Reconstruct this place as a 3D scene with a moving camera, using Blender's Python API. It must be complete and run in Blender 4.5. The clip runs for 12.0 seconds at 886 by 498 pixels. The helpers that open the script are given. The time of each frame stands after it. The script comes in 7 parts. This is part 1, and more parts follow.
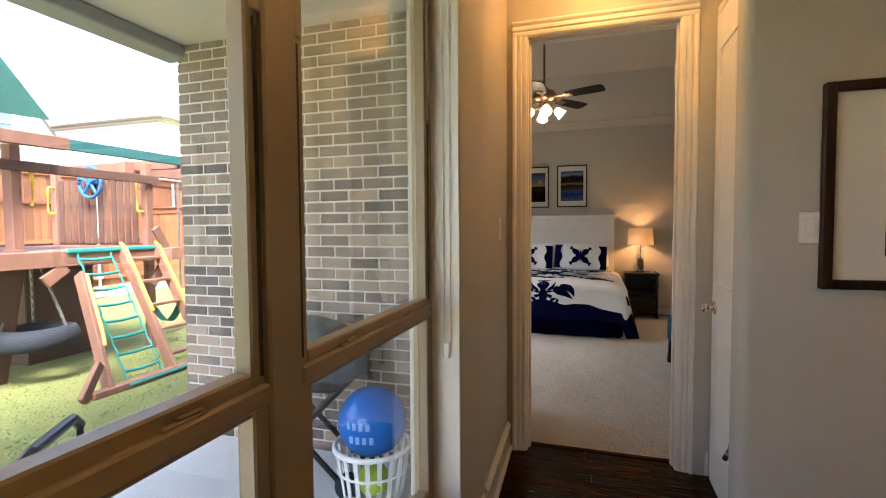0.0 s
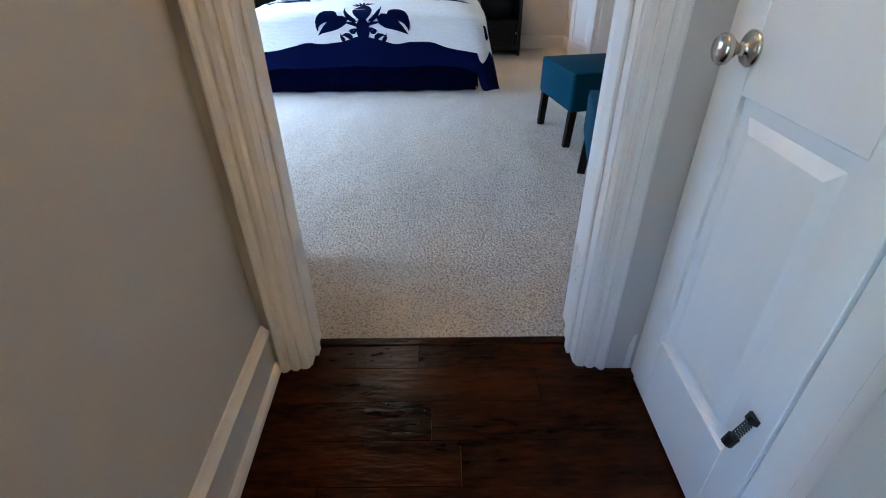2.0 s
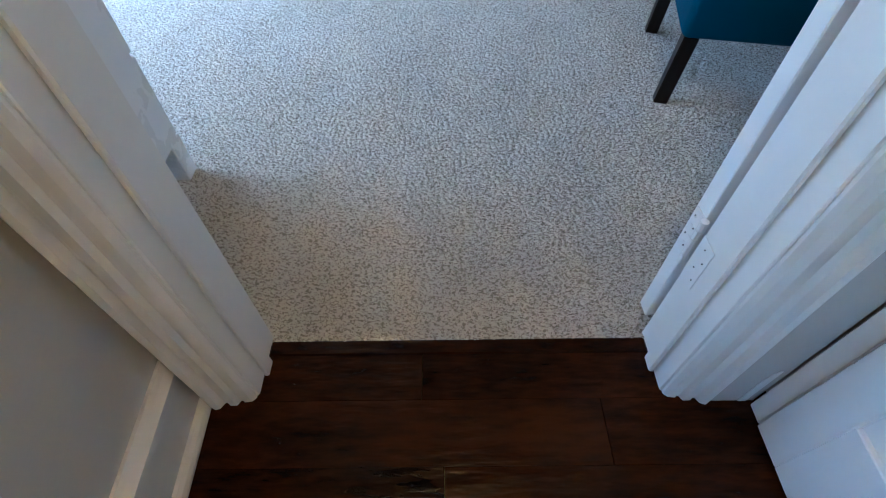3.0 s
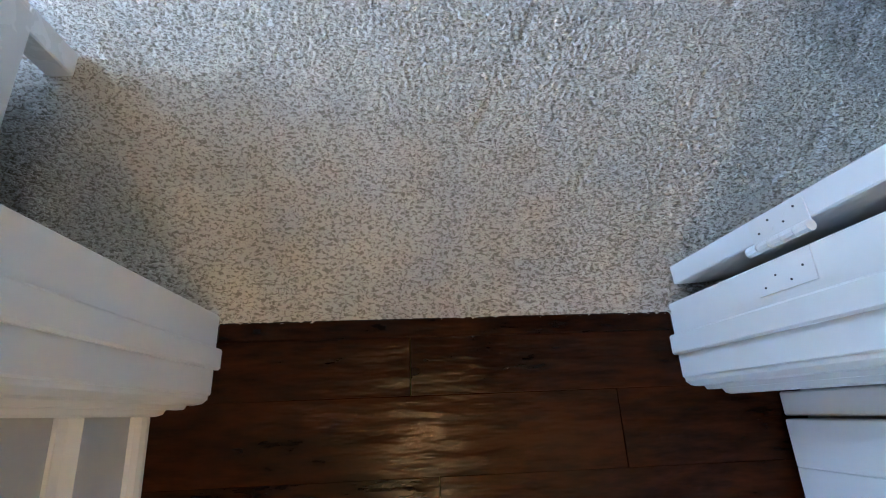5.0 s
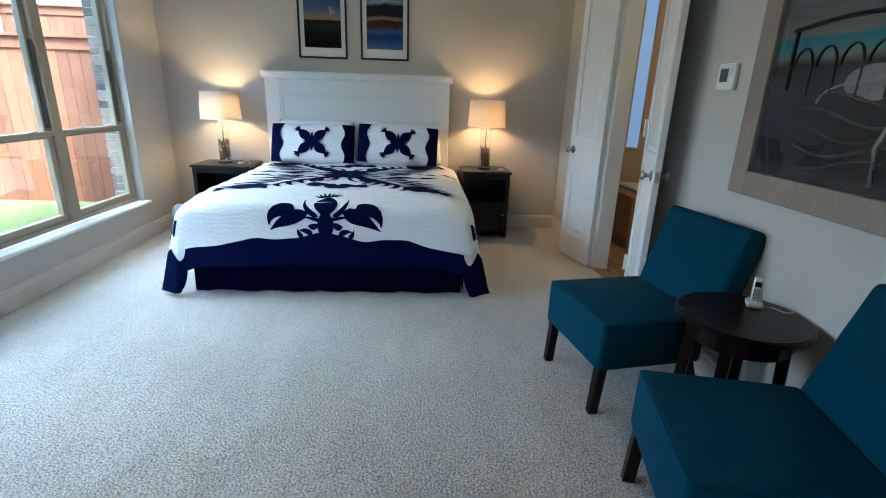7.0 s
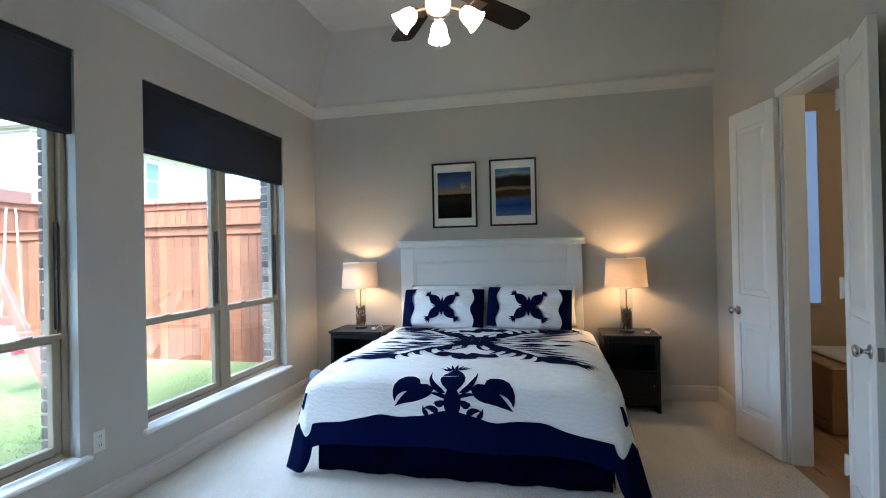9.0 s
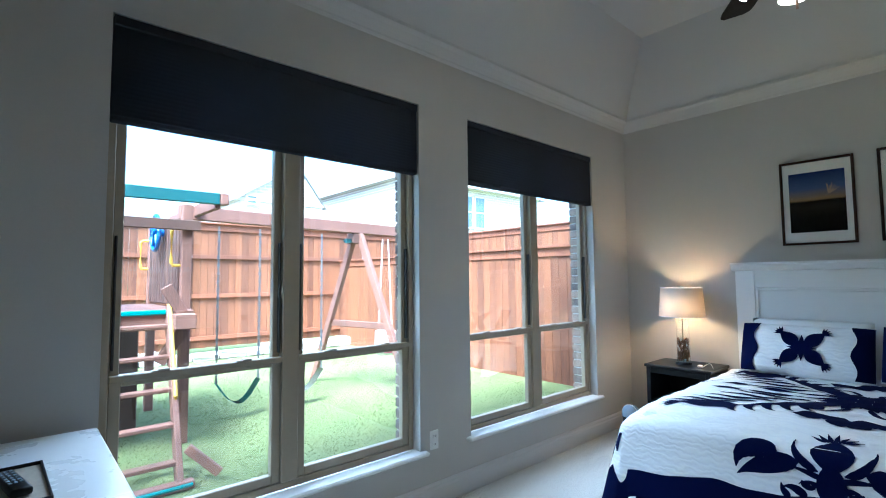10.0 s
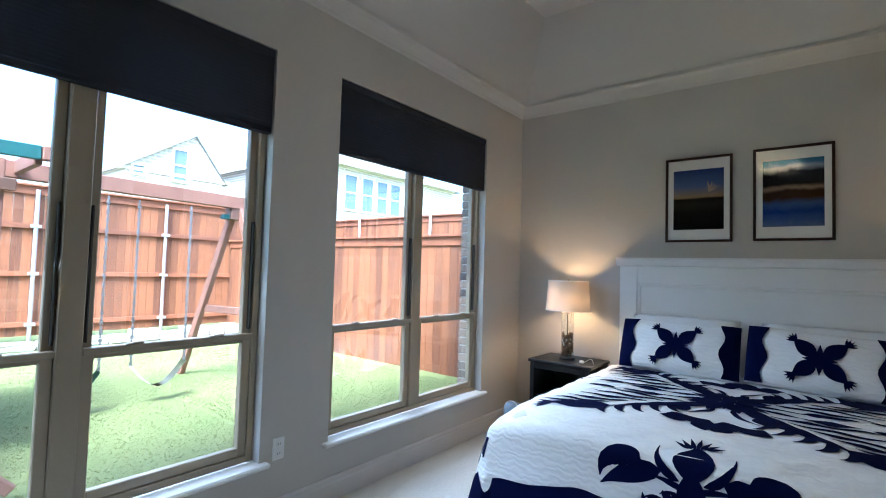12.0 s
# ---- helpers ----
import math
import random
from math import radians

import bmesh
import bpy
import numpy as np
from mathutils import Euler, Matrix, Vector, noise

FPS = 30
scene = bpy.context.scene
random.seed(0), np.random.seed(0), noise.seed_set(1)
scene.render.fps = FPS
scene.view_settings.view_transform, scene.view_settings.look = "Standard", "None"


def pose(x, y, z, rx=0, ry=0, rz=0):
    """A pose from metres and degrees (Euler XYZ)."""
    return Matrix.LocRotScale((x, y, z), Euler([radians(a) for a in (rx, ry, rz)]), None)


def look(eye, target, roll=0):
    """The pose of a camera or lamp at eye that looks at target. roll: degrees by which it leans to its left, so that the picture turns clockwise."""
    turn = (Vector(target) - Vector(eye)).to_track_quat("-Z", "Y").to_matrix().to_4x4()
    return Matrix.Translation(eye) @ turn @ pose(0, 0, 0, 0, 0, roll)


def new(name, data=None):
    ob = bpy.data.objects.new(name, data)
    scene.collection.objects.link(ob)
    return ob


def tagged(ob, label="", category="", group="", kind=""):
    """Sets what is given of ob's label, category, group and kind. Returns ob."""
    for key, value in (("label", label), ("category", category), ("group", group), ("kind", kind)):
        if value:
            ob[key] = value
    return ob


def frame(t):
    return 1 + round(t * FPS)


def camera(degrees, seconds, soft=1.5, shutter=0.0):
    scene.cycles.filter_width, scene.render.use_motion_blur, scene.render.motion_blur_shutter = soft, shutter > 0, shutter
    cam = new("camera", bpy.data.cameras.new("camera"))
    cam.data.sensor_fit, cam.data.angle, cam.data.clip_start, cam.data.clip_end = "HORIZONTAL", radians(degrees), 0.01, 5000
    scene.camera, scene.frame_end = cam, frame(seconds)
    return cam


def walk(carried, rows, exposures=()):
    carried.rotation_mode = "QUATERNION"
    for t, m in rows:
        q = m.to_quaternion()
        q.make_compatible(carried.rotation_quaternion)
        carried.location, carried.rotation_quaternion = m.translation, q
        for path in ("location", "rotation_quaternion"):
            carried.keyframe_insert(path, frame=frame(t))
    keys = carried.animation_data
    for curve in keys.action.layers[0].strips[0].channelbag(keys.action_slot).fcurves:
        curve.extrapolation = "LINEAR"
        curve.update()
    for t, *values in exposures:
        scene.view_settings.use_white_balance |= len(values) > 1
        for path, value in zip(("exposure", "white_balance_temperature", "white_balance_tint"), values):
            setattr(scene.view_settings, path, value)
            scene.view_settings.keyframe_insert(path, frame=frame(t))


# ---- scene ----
cam = camera(85.9, 12.0, soft=1.0)
EXPOSURES = [(0.0, 3.28, 6450, 11), (0.5, 3.85, 6300, 12), (1.0, 4.1, 6100, 10), (1.5, 4.1, 5200, 8), (2.0, 4.0, 4650, 3), (2.5, 3.95, 4450, 1), (3.0, 4.15, 4300, -1), (5.0, 4.55, 4450, 0), (5.5, 4.5, 4480, -2), (6.0, 4.2, 4550, -5), (6.5, 3.85, 4650, -7), (7.0, 3.6, 4750, -6), (9.0, 3.38, 4780, -1), (9.5, 3.25, 4750, -1), (10.0, 3.2, 4550, -4), (10.5, 3.2, 4500, -5), (11.0, 3.2, 4750, 0), (12.0, 3.12, 4850, 1)]
PATH = [
    (0, (-0.036, -2.983, 1.364), (-0.636, -1.077, 1.272), -0.4),
    (0.5, (-0.007, -2.552, 1.329), (-0.299, -0.577, 1.21), 0.4),
    (1, (0.001, -2.083, 1.299), (-0.149, -0.105, 1.05), -0.2),
    (1.5, (-0.028, -1.607, 1.238), (-0.06, 0.292, 0.611), -0.1),
    (2, (0.008, -1.163, 1.11), (0.004, 0.514, 0.02), -0.7),
    (2.5, (-0.022, -0.779, 1.048), (-0.026, 0.699, -0.299), -0.3),
    (3, (-0.023, -0.482, 0.941), (-0.035, 0.753, -0.632), -1.2),
    (4.8, (-0.095, -0.163, 0.835), (0.038, 0.489, -1.052), 9.9),
    (5, (-0.075, -0.158, 0.844), (0.068, 0.495, -1.041), 10.7),
    (5.5, (-0.058, -0.126, 0.924), (0.132, 0.753, -0.863), 10.6),
    (6, (-0.047, -0.106, 1.073), (0.177, 1.207, -0.419), 7.1),
    (6.5, (-0.027, -0.089, 1.25), (0.154, 1.639, 0.26), 4.1),
    (7, (-0.014, -0.082, 1.336), (0.094, 1.821, 0.732), 1.9),
    (7.2, (-0.015, -0.082, 1.357), (0.084, 1.855, 0.871), 1.4),
    (8.8, (-0.052, 0.1, 1.41), (-0.243, 2.09, 1.425), -0.7),
    (9, (-0.043, 0.171, 1.42), (-0.469, 2.125, 1.433), -1.2),
    (9.5, (-0.152, 0.283, 1.403), (-1.218, 1.974, 1.471), -1.6),
    (10, (-0.158, 0.351, 1.421), (-1.646, 1.681, 1.549), -0.5),
    (10.5, (-0.161, 0.379, 1.427), (-1.799, 1.517, 1.576), 0.4),
    (11, (-0.112, 0.45, 1.433), (-1.776, 1.549, 1.586), 0.8),
    (11.5, (-0.134, 0.58, 1.398), (-1.682, 1.839, 1.526), 0.8),
    (12, (-0.219, 0.845, 1.393), (-1.458, 2.413, 1.481), 1.7),
]
walk(cam, [(t, look(eye, target, roll)) for t, eye, target, roll in PATH], EXPOSURES)

# ---- world and large lights ----
world = bpy.data.worlds.new("sky")
scene.world = world
world.use_nodes = True
wn = world.node_tree.nodes
sky = wn.new("ShaderNodeTexSky")
sky.sky_type = 'NISHITA'
sky.sun_disc = False
sky.sun_elevation = radians(58)
sky.sun_rotation = radians(145)
sky.air_density, sky.dust_density, sky.ozone_density = 1.0, 3.0, 1.0
wn["Background"].inputs["Strength"].default_value = 0.15
world.node_tree.links.new(sky.outputs[0], wn["Background"].inputs["Color"])

SUN_FROM = Vector((0.34, -0.48, 0.81))
sun = new("sun", bpy.data.lights.new("sun", 'SUN'))
sun.data.energy, sun.data.angle, sun.data.color = 2.3, radians(24.0), (1.0, 0.97, 0.92)
sun.matrix_world = look(SUN_FROM * 20, (0, 0, 0))


def lamp_point(name, loc, watts, colour, size=0.03):
    ob = new(name, bpy.data.lights.new(name, 'POINT'))
    ob.data.energy, ob.data.color, ob.data.shadow_soft_size = watts, colour, size
    ob.location = loc
    return ob


WARM = (1.0, 0.62, 0.30)
lamp_point("pendant_bulb", (1.35, -3.2, 2.28), 10.0, (1.0, 0.60, 0.26), 0.10)
lamp_point("downlight_bulb", (0.0, -0.52, 2.76), 1.7, (1.0, 0.50, 0.15), 0.05)
lamp_point("bedside_bulb", (-1.91, 4.72, 1.19), 1.6, (1.0, 0.57, 0.25), 0.035)
lamp_point("bedside_bulb", (0.65, 4.72, 1.19), 1.5, (1.0, 0.51, 0.19), 0.035)
# unseen lamp added to warm the bath; it has no fixture
lamp_point("bath_bulb", (2.6, 3.3, 2.3), 1.7, (1.0, 0.66, 0.34), 0.08)

# daylight entering through the two bedroom windows
for wy0, wy1 in ((0.612, 2.255), (2.70, 4.335)):
    day = new("window_daylight", bpy.data.lights.new("window_daylight", 'AREA'))
    day.data.shape, day.data.size, day.data.size_y = 'RECTANGLE', wy1 - wy0 - 0.1, 1.68
    day.data.energy, day.data.color, day.data.spread = 2.8, (1.0, 0.97, 0.93), radians(115)
    day.matrix_world = look((-2.76, (wy0 + wy1) / 2, 1.22), (-1.76, (wy0 + wy1) / 2, 0.12))

# ---- materials ----


def nodes_of(name):
    m = bpy.data.materials.new(name)
    m.use_nodes = True
    nt = m.node_tree
    return m, nt, nt.nodes["Principled BSDF"]


def link(nt, a, b):
    nt.links.new(a, b)


def add(nt, kind, **values):
    n = nt.nodes.new(kind)
    for k, v in values.items():
        n.inputs[k.replace("_", " ")].default_value = v
    return n


def rgb(c):
    return (c[0], c[1], c[2], 1.0)


def mat(name, col, rough=0.5, col2=None, scale=6.0, fine=60.0, mix=0.5, bump=0.1, bscale=120.0, dist=0.002, metal=0.0,
        stretch=(1, 1, 1), rand=0.0, spec=0.5, rvar=0.08, span=0.2):
    """A surface with colour variation at two scales, uneven gloss and fine relief."""
    m, nt, b = nodes_of(name)
    tc = add(nt, "ShaderNodeTexCoord")
    mp = add(nt, "ShaderNodeMapping")
    mp.inputs["Scale"].default_value = stretch
    link(nt, tc.outputs["Object"], mp.inputs["Vector"])
    n1 = add(nt, "ShaderNodeTexNoise", Scale=scale, Detail=4.0, Roughness=0.6)
    n2 = add(nt, "ShaderNodeTexNoise", Scale=fine, Detail=3.0, Roughness=0.6)
    if rand:
        own = add(nt, "ShaderNodeObjectInfo")
        far_off = add(nt, "ShaderNodeVectorMath")
        far_off.operation = 'SCALE'
        far_off.inputs[0].default_value = (41.0, 23.0, 17.0)
        link(nt, own.outputs["Random"], far_off.inputs["Scale"])
        link(nt, far_off.outputs[0], mp.inputs["Location"])
    for n in (n1, n2):
        link(nt, mp.outputs[0], n.inputs["Vector"])
    mean = add(nt, "ShaderNodeMath")
    mean.operation = 'MULTIPLY_ADD'
    mean.inputs[1].default_value = 0.45
    link(nt, n2.outputs[0], mean.inputs[0])
    half = add(nt, "ShaderNodeMath")
    half.operation = 'MULTIPLY'
    half.inputs[1].default_value = 0.55
    link(nt, n1.outputs[0], half.inputs[0])
    link(nt, half.outputs[0], mean.inputs[2])
    ramp = add(nt, "ShaderNodeMapRange")
    ramp.inputs["From Min"].default_value, ramp.inputs["From Max"].default_value = 0.5 - span, 0.5 + span
    value = mean.outputs[0]
    if rand:
        info = add(nt, "ShaderNodeObjectInfo")
        shift = add(nt, "ShaderNodeMath")
        shift.operation = 'MULTIPLY_ADD'
        shift.inputs[1].default_value = rand
        link(nt, info.outputs["Random"], shift.inputs[0])
        link(nt, value, shift.inputs[2])
        less = add(nt, "ShaderNodeMath")
        less.operation = 'SUBTRACT'
        less.inputs[1].default_value = rand * 0.5
        link(nt, shift.outputs[0], less.inputs[0])
        value = less.outputs[0]
    link(nt, value, ramp.inputs["Value"])
    col2 = col2 or tuple(c * (1 - mix * 0.35) for c in col)
    mx = add(nt, "ShaderNodeMix")
    mx.data_type = 'RGBA'
    mx.inputs[6].default_value, mx.inputs[7].default_value = rgb(col), rgb(col2)
    link(nt, ramp.outputs[0], mx.inputs[0])
    link(nt, mx.outputs[2], b.inputs["Base Color"])
    rr = add(nt, "ShaderNodeMapRange")
    rr.inputs["To Min"].default_value, rr.inputs["To Max"].default_value = max(rough - rvar, 0.02), min(rough + rvar, 1)
    link(nt, n1.outputs[0], rr.inputs["Value"])
    link(nt, rr.outputs[0], b.inputs["Roughness"])
    b.inputs["Metallic"].default_value = metal
    b.inputs["Specular IOR Level"].default_value = spec
    if bump:
        n3 = add(nt, "ShaderNodeTexNoise", Scale=bscale, Detail=3.0)
        link(nt, mp.outputs[0], n3.inputs["Vector"])
        bp = add(nt, "ShaderNodeBump", Strength=bump, Distance=dist)
        link(nt, n3.outputs[0], bp.inputs["Height"])
        link(nt, bp.outputs[0], b.inputs["Normal"])
    return m


def glass_mat(name, tint=(1, 1, 1), gloss=0.02, ior=1.45, layers=1.3):
    m, nt, b = nodes_of(name)
    nt.nodes.remove(b)
    out = nt.nodes["Material Output"]
    tr = add(nt, "ShaderNodeBsdfTransparent", Color=rgb(tint))
    gl = add(nt, "ShaderNodeBsdfGlossy", Roughness=gloss)
    lw = add(nt, "ShaderNodeLayerWeight", Blend=0.5)
    pw = add(nt, "ShaderNodeMath")
    pw.operation = 'POWER'
    pw.inputs[1].default_value = 4.0
    link(nt, lw.outputs["Facing"], pw.inputs[0])
    fr = add(nt, "ShaderNodeMath")
    fr.operation = 'MULTIPLY_ADD'
    fr.inputs[1].default_value, fr.inputs[2].default_value = 0.6, ((ior - 1) / (ior + 1)) ** 2 * layers
    fr.use_clamp = True
    link(nt, pw.outputs[0], fr.inputs[0])
    mx = add(nt, "ShaderNodeMixShader")
    link(nt, fr.outputs[0], mx.inputs[0])
    link(nt, tr.outputs[0], mx.inputs[1])
    link(nt, gl.outputs[0], mx.inputs[2])
    link(nt, mx.outputs[0], out.inputs["Surface"])
    return m


def shade_mat(name, col, through_part=0.5, glow=0.0, glow_col=(1, 1, 1)):
    """Fabric or frosted glass that lets light through."""
    m, nt, b = nodes_of(name)
    nt.nodes.remove(b)
    out = nt.nodes["Material Output"]
    tc = add(nt, "ShaderNodeTexCoord")
    nz = add(nt, "ShaderNodeTexNoise", Scale=90.0, Detail=3.0)
    link(nt, tc.outputs["Object"], nz.inputs["Vector"])
    bp = add(nt, "ShaderNodeBump", Strength=0.15, Distance=0.002)
    link(nt, nz.outputs[0], bp.inputs["Height"])
    di = add(nt, "ShaderNodeBsdfDiffuse", Color=rgb(col))
    ts = add(nt, "ShaderNodeBsdfTranslucent", Color=rgb(col))
    link(nt, bp.outputs[0], di.inputs["Normal"])
    mx = add(nt, "ShaderNodeMixShader")
    mx.inputs[0].default_value = through_part
    link(nt, di.outputs[0], mx.inputs[1])
    link(nt, ts.outputs[0], mx.inputs[2])
    last = mx.outputs[0]
    if glow:
        em = add(nt, "ShaderNodeEmission", Color=rgb(glow_col), Strength=glow)
        ad = add(nt, "ShaderNodeAddShader")
        link(nt, last, ad.inputs[0])
        link(nt, em.outputs[0], ad.inputs[1])
        last = ad.outputs[0]
    link(nt, last, out.inputs["Surface"])
    return m


def glow_mat(name, col, strength):
    m, nt, b = nodes_of(name)
    b.inputs["Base Color"].default_value = rgb(col)
    b.inputs["Emission Color"].default_value = rgb(col)
    b.inputs["Emission Strength"].default_value = strength
    return m


def wood_mat(name, light, dark, along='x', rough=0.45, scale=5.0, rand=0.35, bump=0.25, dist=0.002, span=0.2, spec=0.5):
    st = {'x': (0.12, 1, 1), 'y': (1, 0.12, 1), 'z': (1, 1, 0.1)}[along]
    return mat(name, light, rough, dark, scale=scale * 2, fine=scale * 14, stretch=st, rand=rand, bump=bump, bscale=scale * 18, dist=dist, span=span, spec=spec)


def pile_mat(name, col, col2, scale=80.0, bump=1.0, dist=0.03):
    """Twisted-pile carpet: small worm-like tufts, gaps darkened as painted shade, and broad brushed patches."""
    m, nt, b = nodes_of(name)
    tc = add(nt, "ShaderNodeTexCoord")
    mp = add(nt, "ShaderNodeMapping")
    mp.inputs["Scale"].default_value = (0.75, 1.25, 1.0)
    link(nt, tc.outputs["Object"], mp.inputs["Vector"])
    broad = add(nt, "ShaderNodeTexNoise", Scale=2.2, Detail=4.0, Distortion=0.5)
    sweep = add(nt, "ShaderNodeMapping")
    sweep.inputs["Scale"].default_value = (2.2, 0.8, 1.0)
    sweep.inputs["Rotation"].default_value = (0, 0, 0.25)
    link(nt, tc.outputs["Object"], sweep.inputs["Vector"])
    tuft = add(nt, "ShaderNodeTexNoise", Scale=scale, Detail=2.0, Roughness=0.45, Distortion=0.5)
    fibre = add(nt, "ShaderNodeTexNoise", Scale=scale * 5, Detail=2.0)
    link(nt, sweep.outputs[0], broad.inputs["Vector"])
    for n in (tuft, fibre):
        link(nt, mp.outputs[0], n.inputs["Vector"])
    h = add(nt, "ShaderNodeMath")
    h.operation = 'MULTIPLY_ADD'
    h.inputs[1].default_value = 0.12
    link(nt, fibre.outputs[0], h.inputs[0])
    link(nt, tuft.outputs[0], h.inputs[2])
    # low spots of the relief get the darker colour, shade painted between tufts
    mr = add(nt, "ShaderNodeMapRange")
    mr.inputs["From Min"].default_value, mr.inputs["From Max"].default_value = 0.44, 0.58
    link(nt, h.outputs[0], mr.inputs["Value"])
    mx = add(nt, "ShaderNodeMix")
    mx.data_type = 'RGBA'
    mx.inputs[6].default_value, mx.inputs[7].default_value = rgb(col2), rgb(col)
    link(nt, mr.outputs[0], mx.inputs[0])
    mr2 = add(nt, "ShaderNodeMapRange")
    mr2.inputs["To Min"].default_value, mr2.inputs["To Max"].default_value = 0.91, 1.02
    mr2.inputs["From Min"].default_value, mr2.inputs["From Max"].default_value = 0.35, 0.65
    link(nt, broad.outputs[0], mr2.inputs["Value"])
    ml = add(nt, "ShaderNodeVectorMath")
    ml.operation = 'SCALE'
    link(nt, mx.outputs[2], ml.inputs[0])
    link(nt, mr2.outputs[0], ml.inputs["Scale"])
    link(nt, ml.outputs[0], b.inputs["Base Color"])
    b.inputs["Roughness"].default_value = 0.95
    b.inputs["Specular IOR Level"].default_value = 0.1
    bp = add(nt, "ShaderNodeBump", Strength=bump, Distance=dist)
    link(nt, h.outputs[0], bp.inputs["Height"])
    link(nt, bp.outputs[0], b.inputs["Normal"])
    return m


M_WALL = mat("wall_paint", (0.515, 0.49, 0.445), 0.75, mix=0.12, scale=1.2, fine=140, bump=0.25, bscale=75, dist=0.0015)
M_CEIL = mat("ceiling_paint", (0.55, 0.535, 0.50), 0.85, mix=0.12, scale=1.5, fine=90, bump=0.35, bscale=60, dist=0.002)
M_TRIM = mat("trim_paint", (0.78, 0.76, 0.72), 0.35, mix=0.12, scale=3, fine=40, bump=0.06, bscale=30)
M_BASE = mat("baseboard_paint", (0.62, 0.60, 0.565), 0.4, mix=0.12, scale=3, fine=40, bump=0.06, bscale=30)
M_DOOR = mat("door_paint", (0.78, 0.77, 0.75), 0.33, mix=0.1, scale=3, fine=50, bump=0.12, bscale=110, stretch=(1, 1, 0.12))
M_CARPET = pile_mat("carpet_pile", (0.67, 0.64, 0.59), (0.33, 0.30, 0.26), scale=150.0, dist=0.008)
M_OAK = mat("dark_oak", (0.036, 0.0105, 0.0024), 0.22, (0.0015, 0.0007, 0.0003), scale=7.5, fine=70, stretch=(0.22, 1, 1), rand=0.10, bump=0.75, bscale=26, dist=0.008, span=0.12, spec=0.09, rvar=0.10)
M_VINYL = mat("tan_vinyl_frame", (0.37, 0.31, 0.215), 0.42, mix=0.2, scale=5, fine=60, bump=0.05)
# same tan vinyl, browned to carry warm hall light and weaker daylight
M_VINYL_HALL = mat("tan_vinyl_frame_warm_lit", (0.30, 0.225, 0.135), 0.42, mix=0.2, scale=5, fine=60, bump=0.05)
M_GLASS = glass_mat("window_glass", gloss=0.004, ior=1.52, layers=1.8)
M_PICGLASS = glass_mat("picture_glass", gloss=0.01, ior=1.14)
M_NICKEL = mat("satin_nickel", (0.60, 0.56, 0.50), 0.26, metal=1.0, mix=0.2, bump=0.03)
M_STEEL = mat("galvanised_steel", (0.66, 0.68, 0.70), 0.42, metal=0.85, mix=0.4, scale=20, bump=0.05)
M_PLASTIC = mat("white_plastic", (0.80, 0.79, 0.76), 0.35, mix=0.08, bump=0.03)
M_BLACK = mat("black_lacquer", (0.006, 0.006, 0.007), 0.32, mix=0.4, bump=0.05, spec=0.3)
M_TRACK = mat("shadowed_track_vinyl", (0.03, 0.026, 0.02), 0.6, mix=0.3, bump=0.05)
M_ESPRESSO = wood_mat("espresso_wood", (0.010, 0.0042, 0.0028), (0.003, 0.0016, 0.0012), 'z', rough=0.3, rand=0.1, bump=0.1, spec=0.18)
M_TEAL = mat("teal_fabric", (0.0010, 0.037, 0.070), 0.85, mix=0.35, scale=7, fine=220, bump=0.5, bscale=420, dist=0.001, spec=0.2)
M_NAVY = mat("navy_cotton", (0.0018, 0.0042, 0.034), 0.95, mix=0.4, scale=9, fine=160, bump=0.4, bscale=250, dist=0.001, spec=0.06)
M_COTTON = mat("white_cotton", (0.80, 0.80, 0.79), 0.9, mix=0.12, scale=8, fine=120, bump=0.3, bscale=160, dist=0.002, spec=0.2)
M_BLIND = shade_mat("dark_cellular_fabric", (0.092, 0.096, 0.112), 0.58)
M_DARKFRAME = wood_mat("dark_frame_wood", (0.040, 0.016, 0.008), (0.012, 0.006, 0.0035), 'z', rough=0.38, rand=0.1, spec=0.2)
M_MAT = mat("mat_board", (0.76, 0.74, 0.70), 0.85, mix=0.05, bump=0.1, bscale=300)
M_SHADE = shade_mat("linen_shade", (0.74, 0.66, 0.56), 0.28)
M_FROST = shade_mat("frosted_glass", (0.9, 0.85, 0.78), 0.5, glow=0.9, glow_col=(1.0, 0.80, 0.55))
M_BRONZE = mat("brushed_bronze", (0.34, 0.22, 0.15), 0.33, metal=0.9, mix=0.4, bump=0.03)
M_BLADE = wood_mat("walnut_blade", (0.014, 0.007, 0.004), (0.006, 0.003, 0.002), 'x', rough=0.5, spec=0.2)
M_DRESSER = mat("white_lacquer", (0.84, 0.84, 0.83), 0.28, mix=0.08, bump=0.03)
M_HEADB = mat("white_painted_wood", (0.74, 0.73, 0.71), 0.42, mix=0.1, scale=4, fine=60, bump=0.1, bscale=90, stretch=(0.15, 1, 1))
M_TAUPE = mat("taupe_frame_wood", (0.29, 0.245, 0.20), 0.5, (0.20, 0.165, 0.13), scale=8, bump=0.15)
M_SCREEN = mat("dark_screen", (0.006, 0.006, 0.007), 0.16, mix=0.1, bump=0, spec=0.12)

# ---- building helpers ----


def part(name, bm, material, parent=None, label="", smooth=False):
    """One mesh object from bm, under parent."""
    me = bpy.data.meshes.new(name)
    bmesh.ops.recalc_face_normals(bm, faces=bm.faces)
    bm.to_mesh(me)
    bm.free()
    me.materials.append(material)
    if smooth:
        for p in me.polygons:
            p.use_smooth = True
    ob = new(name, me)
    if parent:
        ob.parent = parent
    if label:
        ob["label"] = label
    return ob


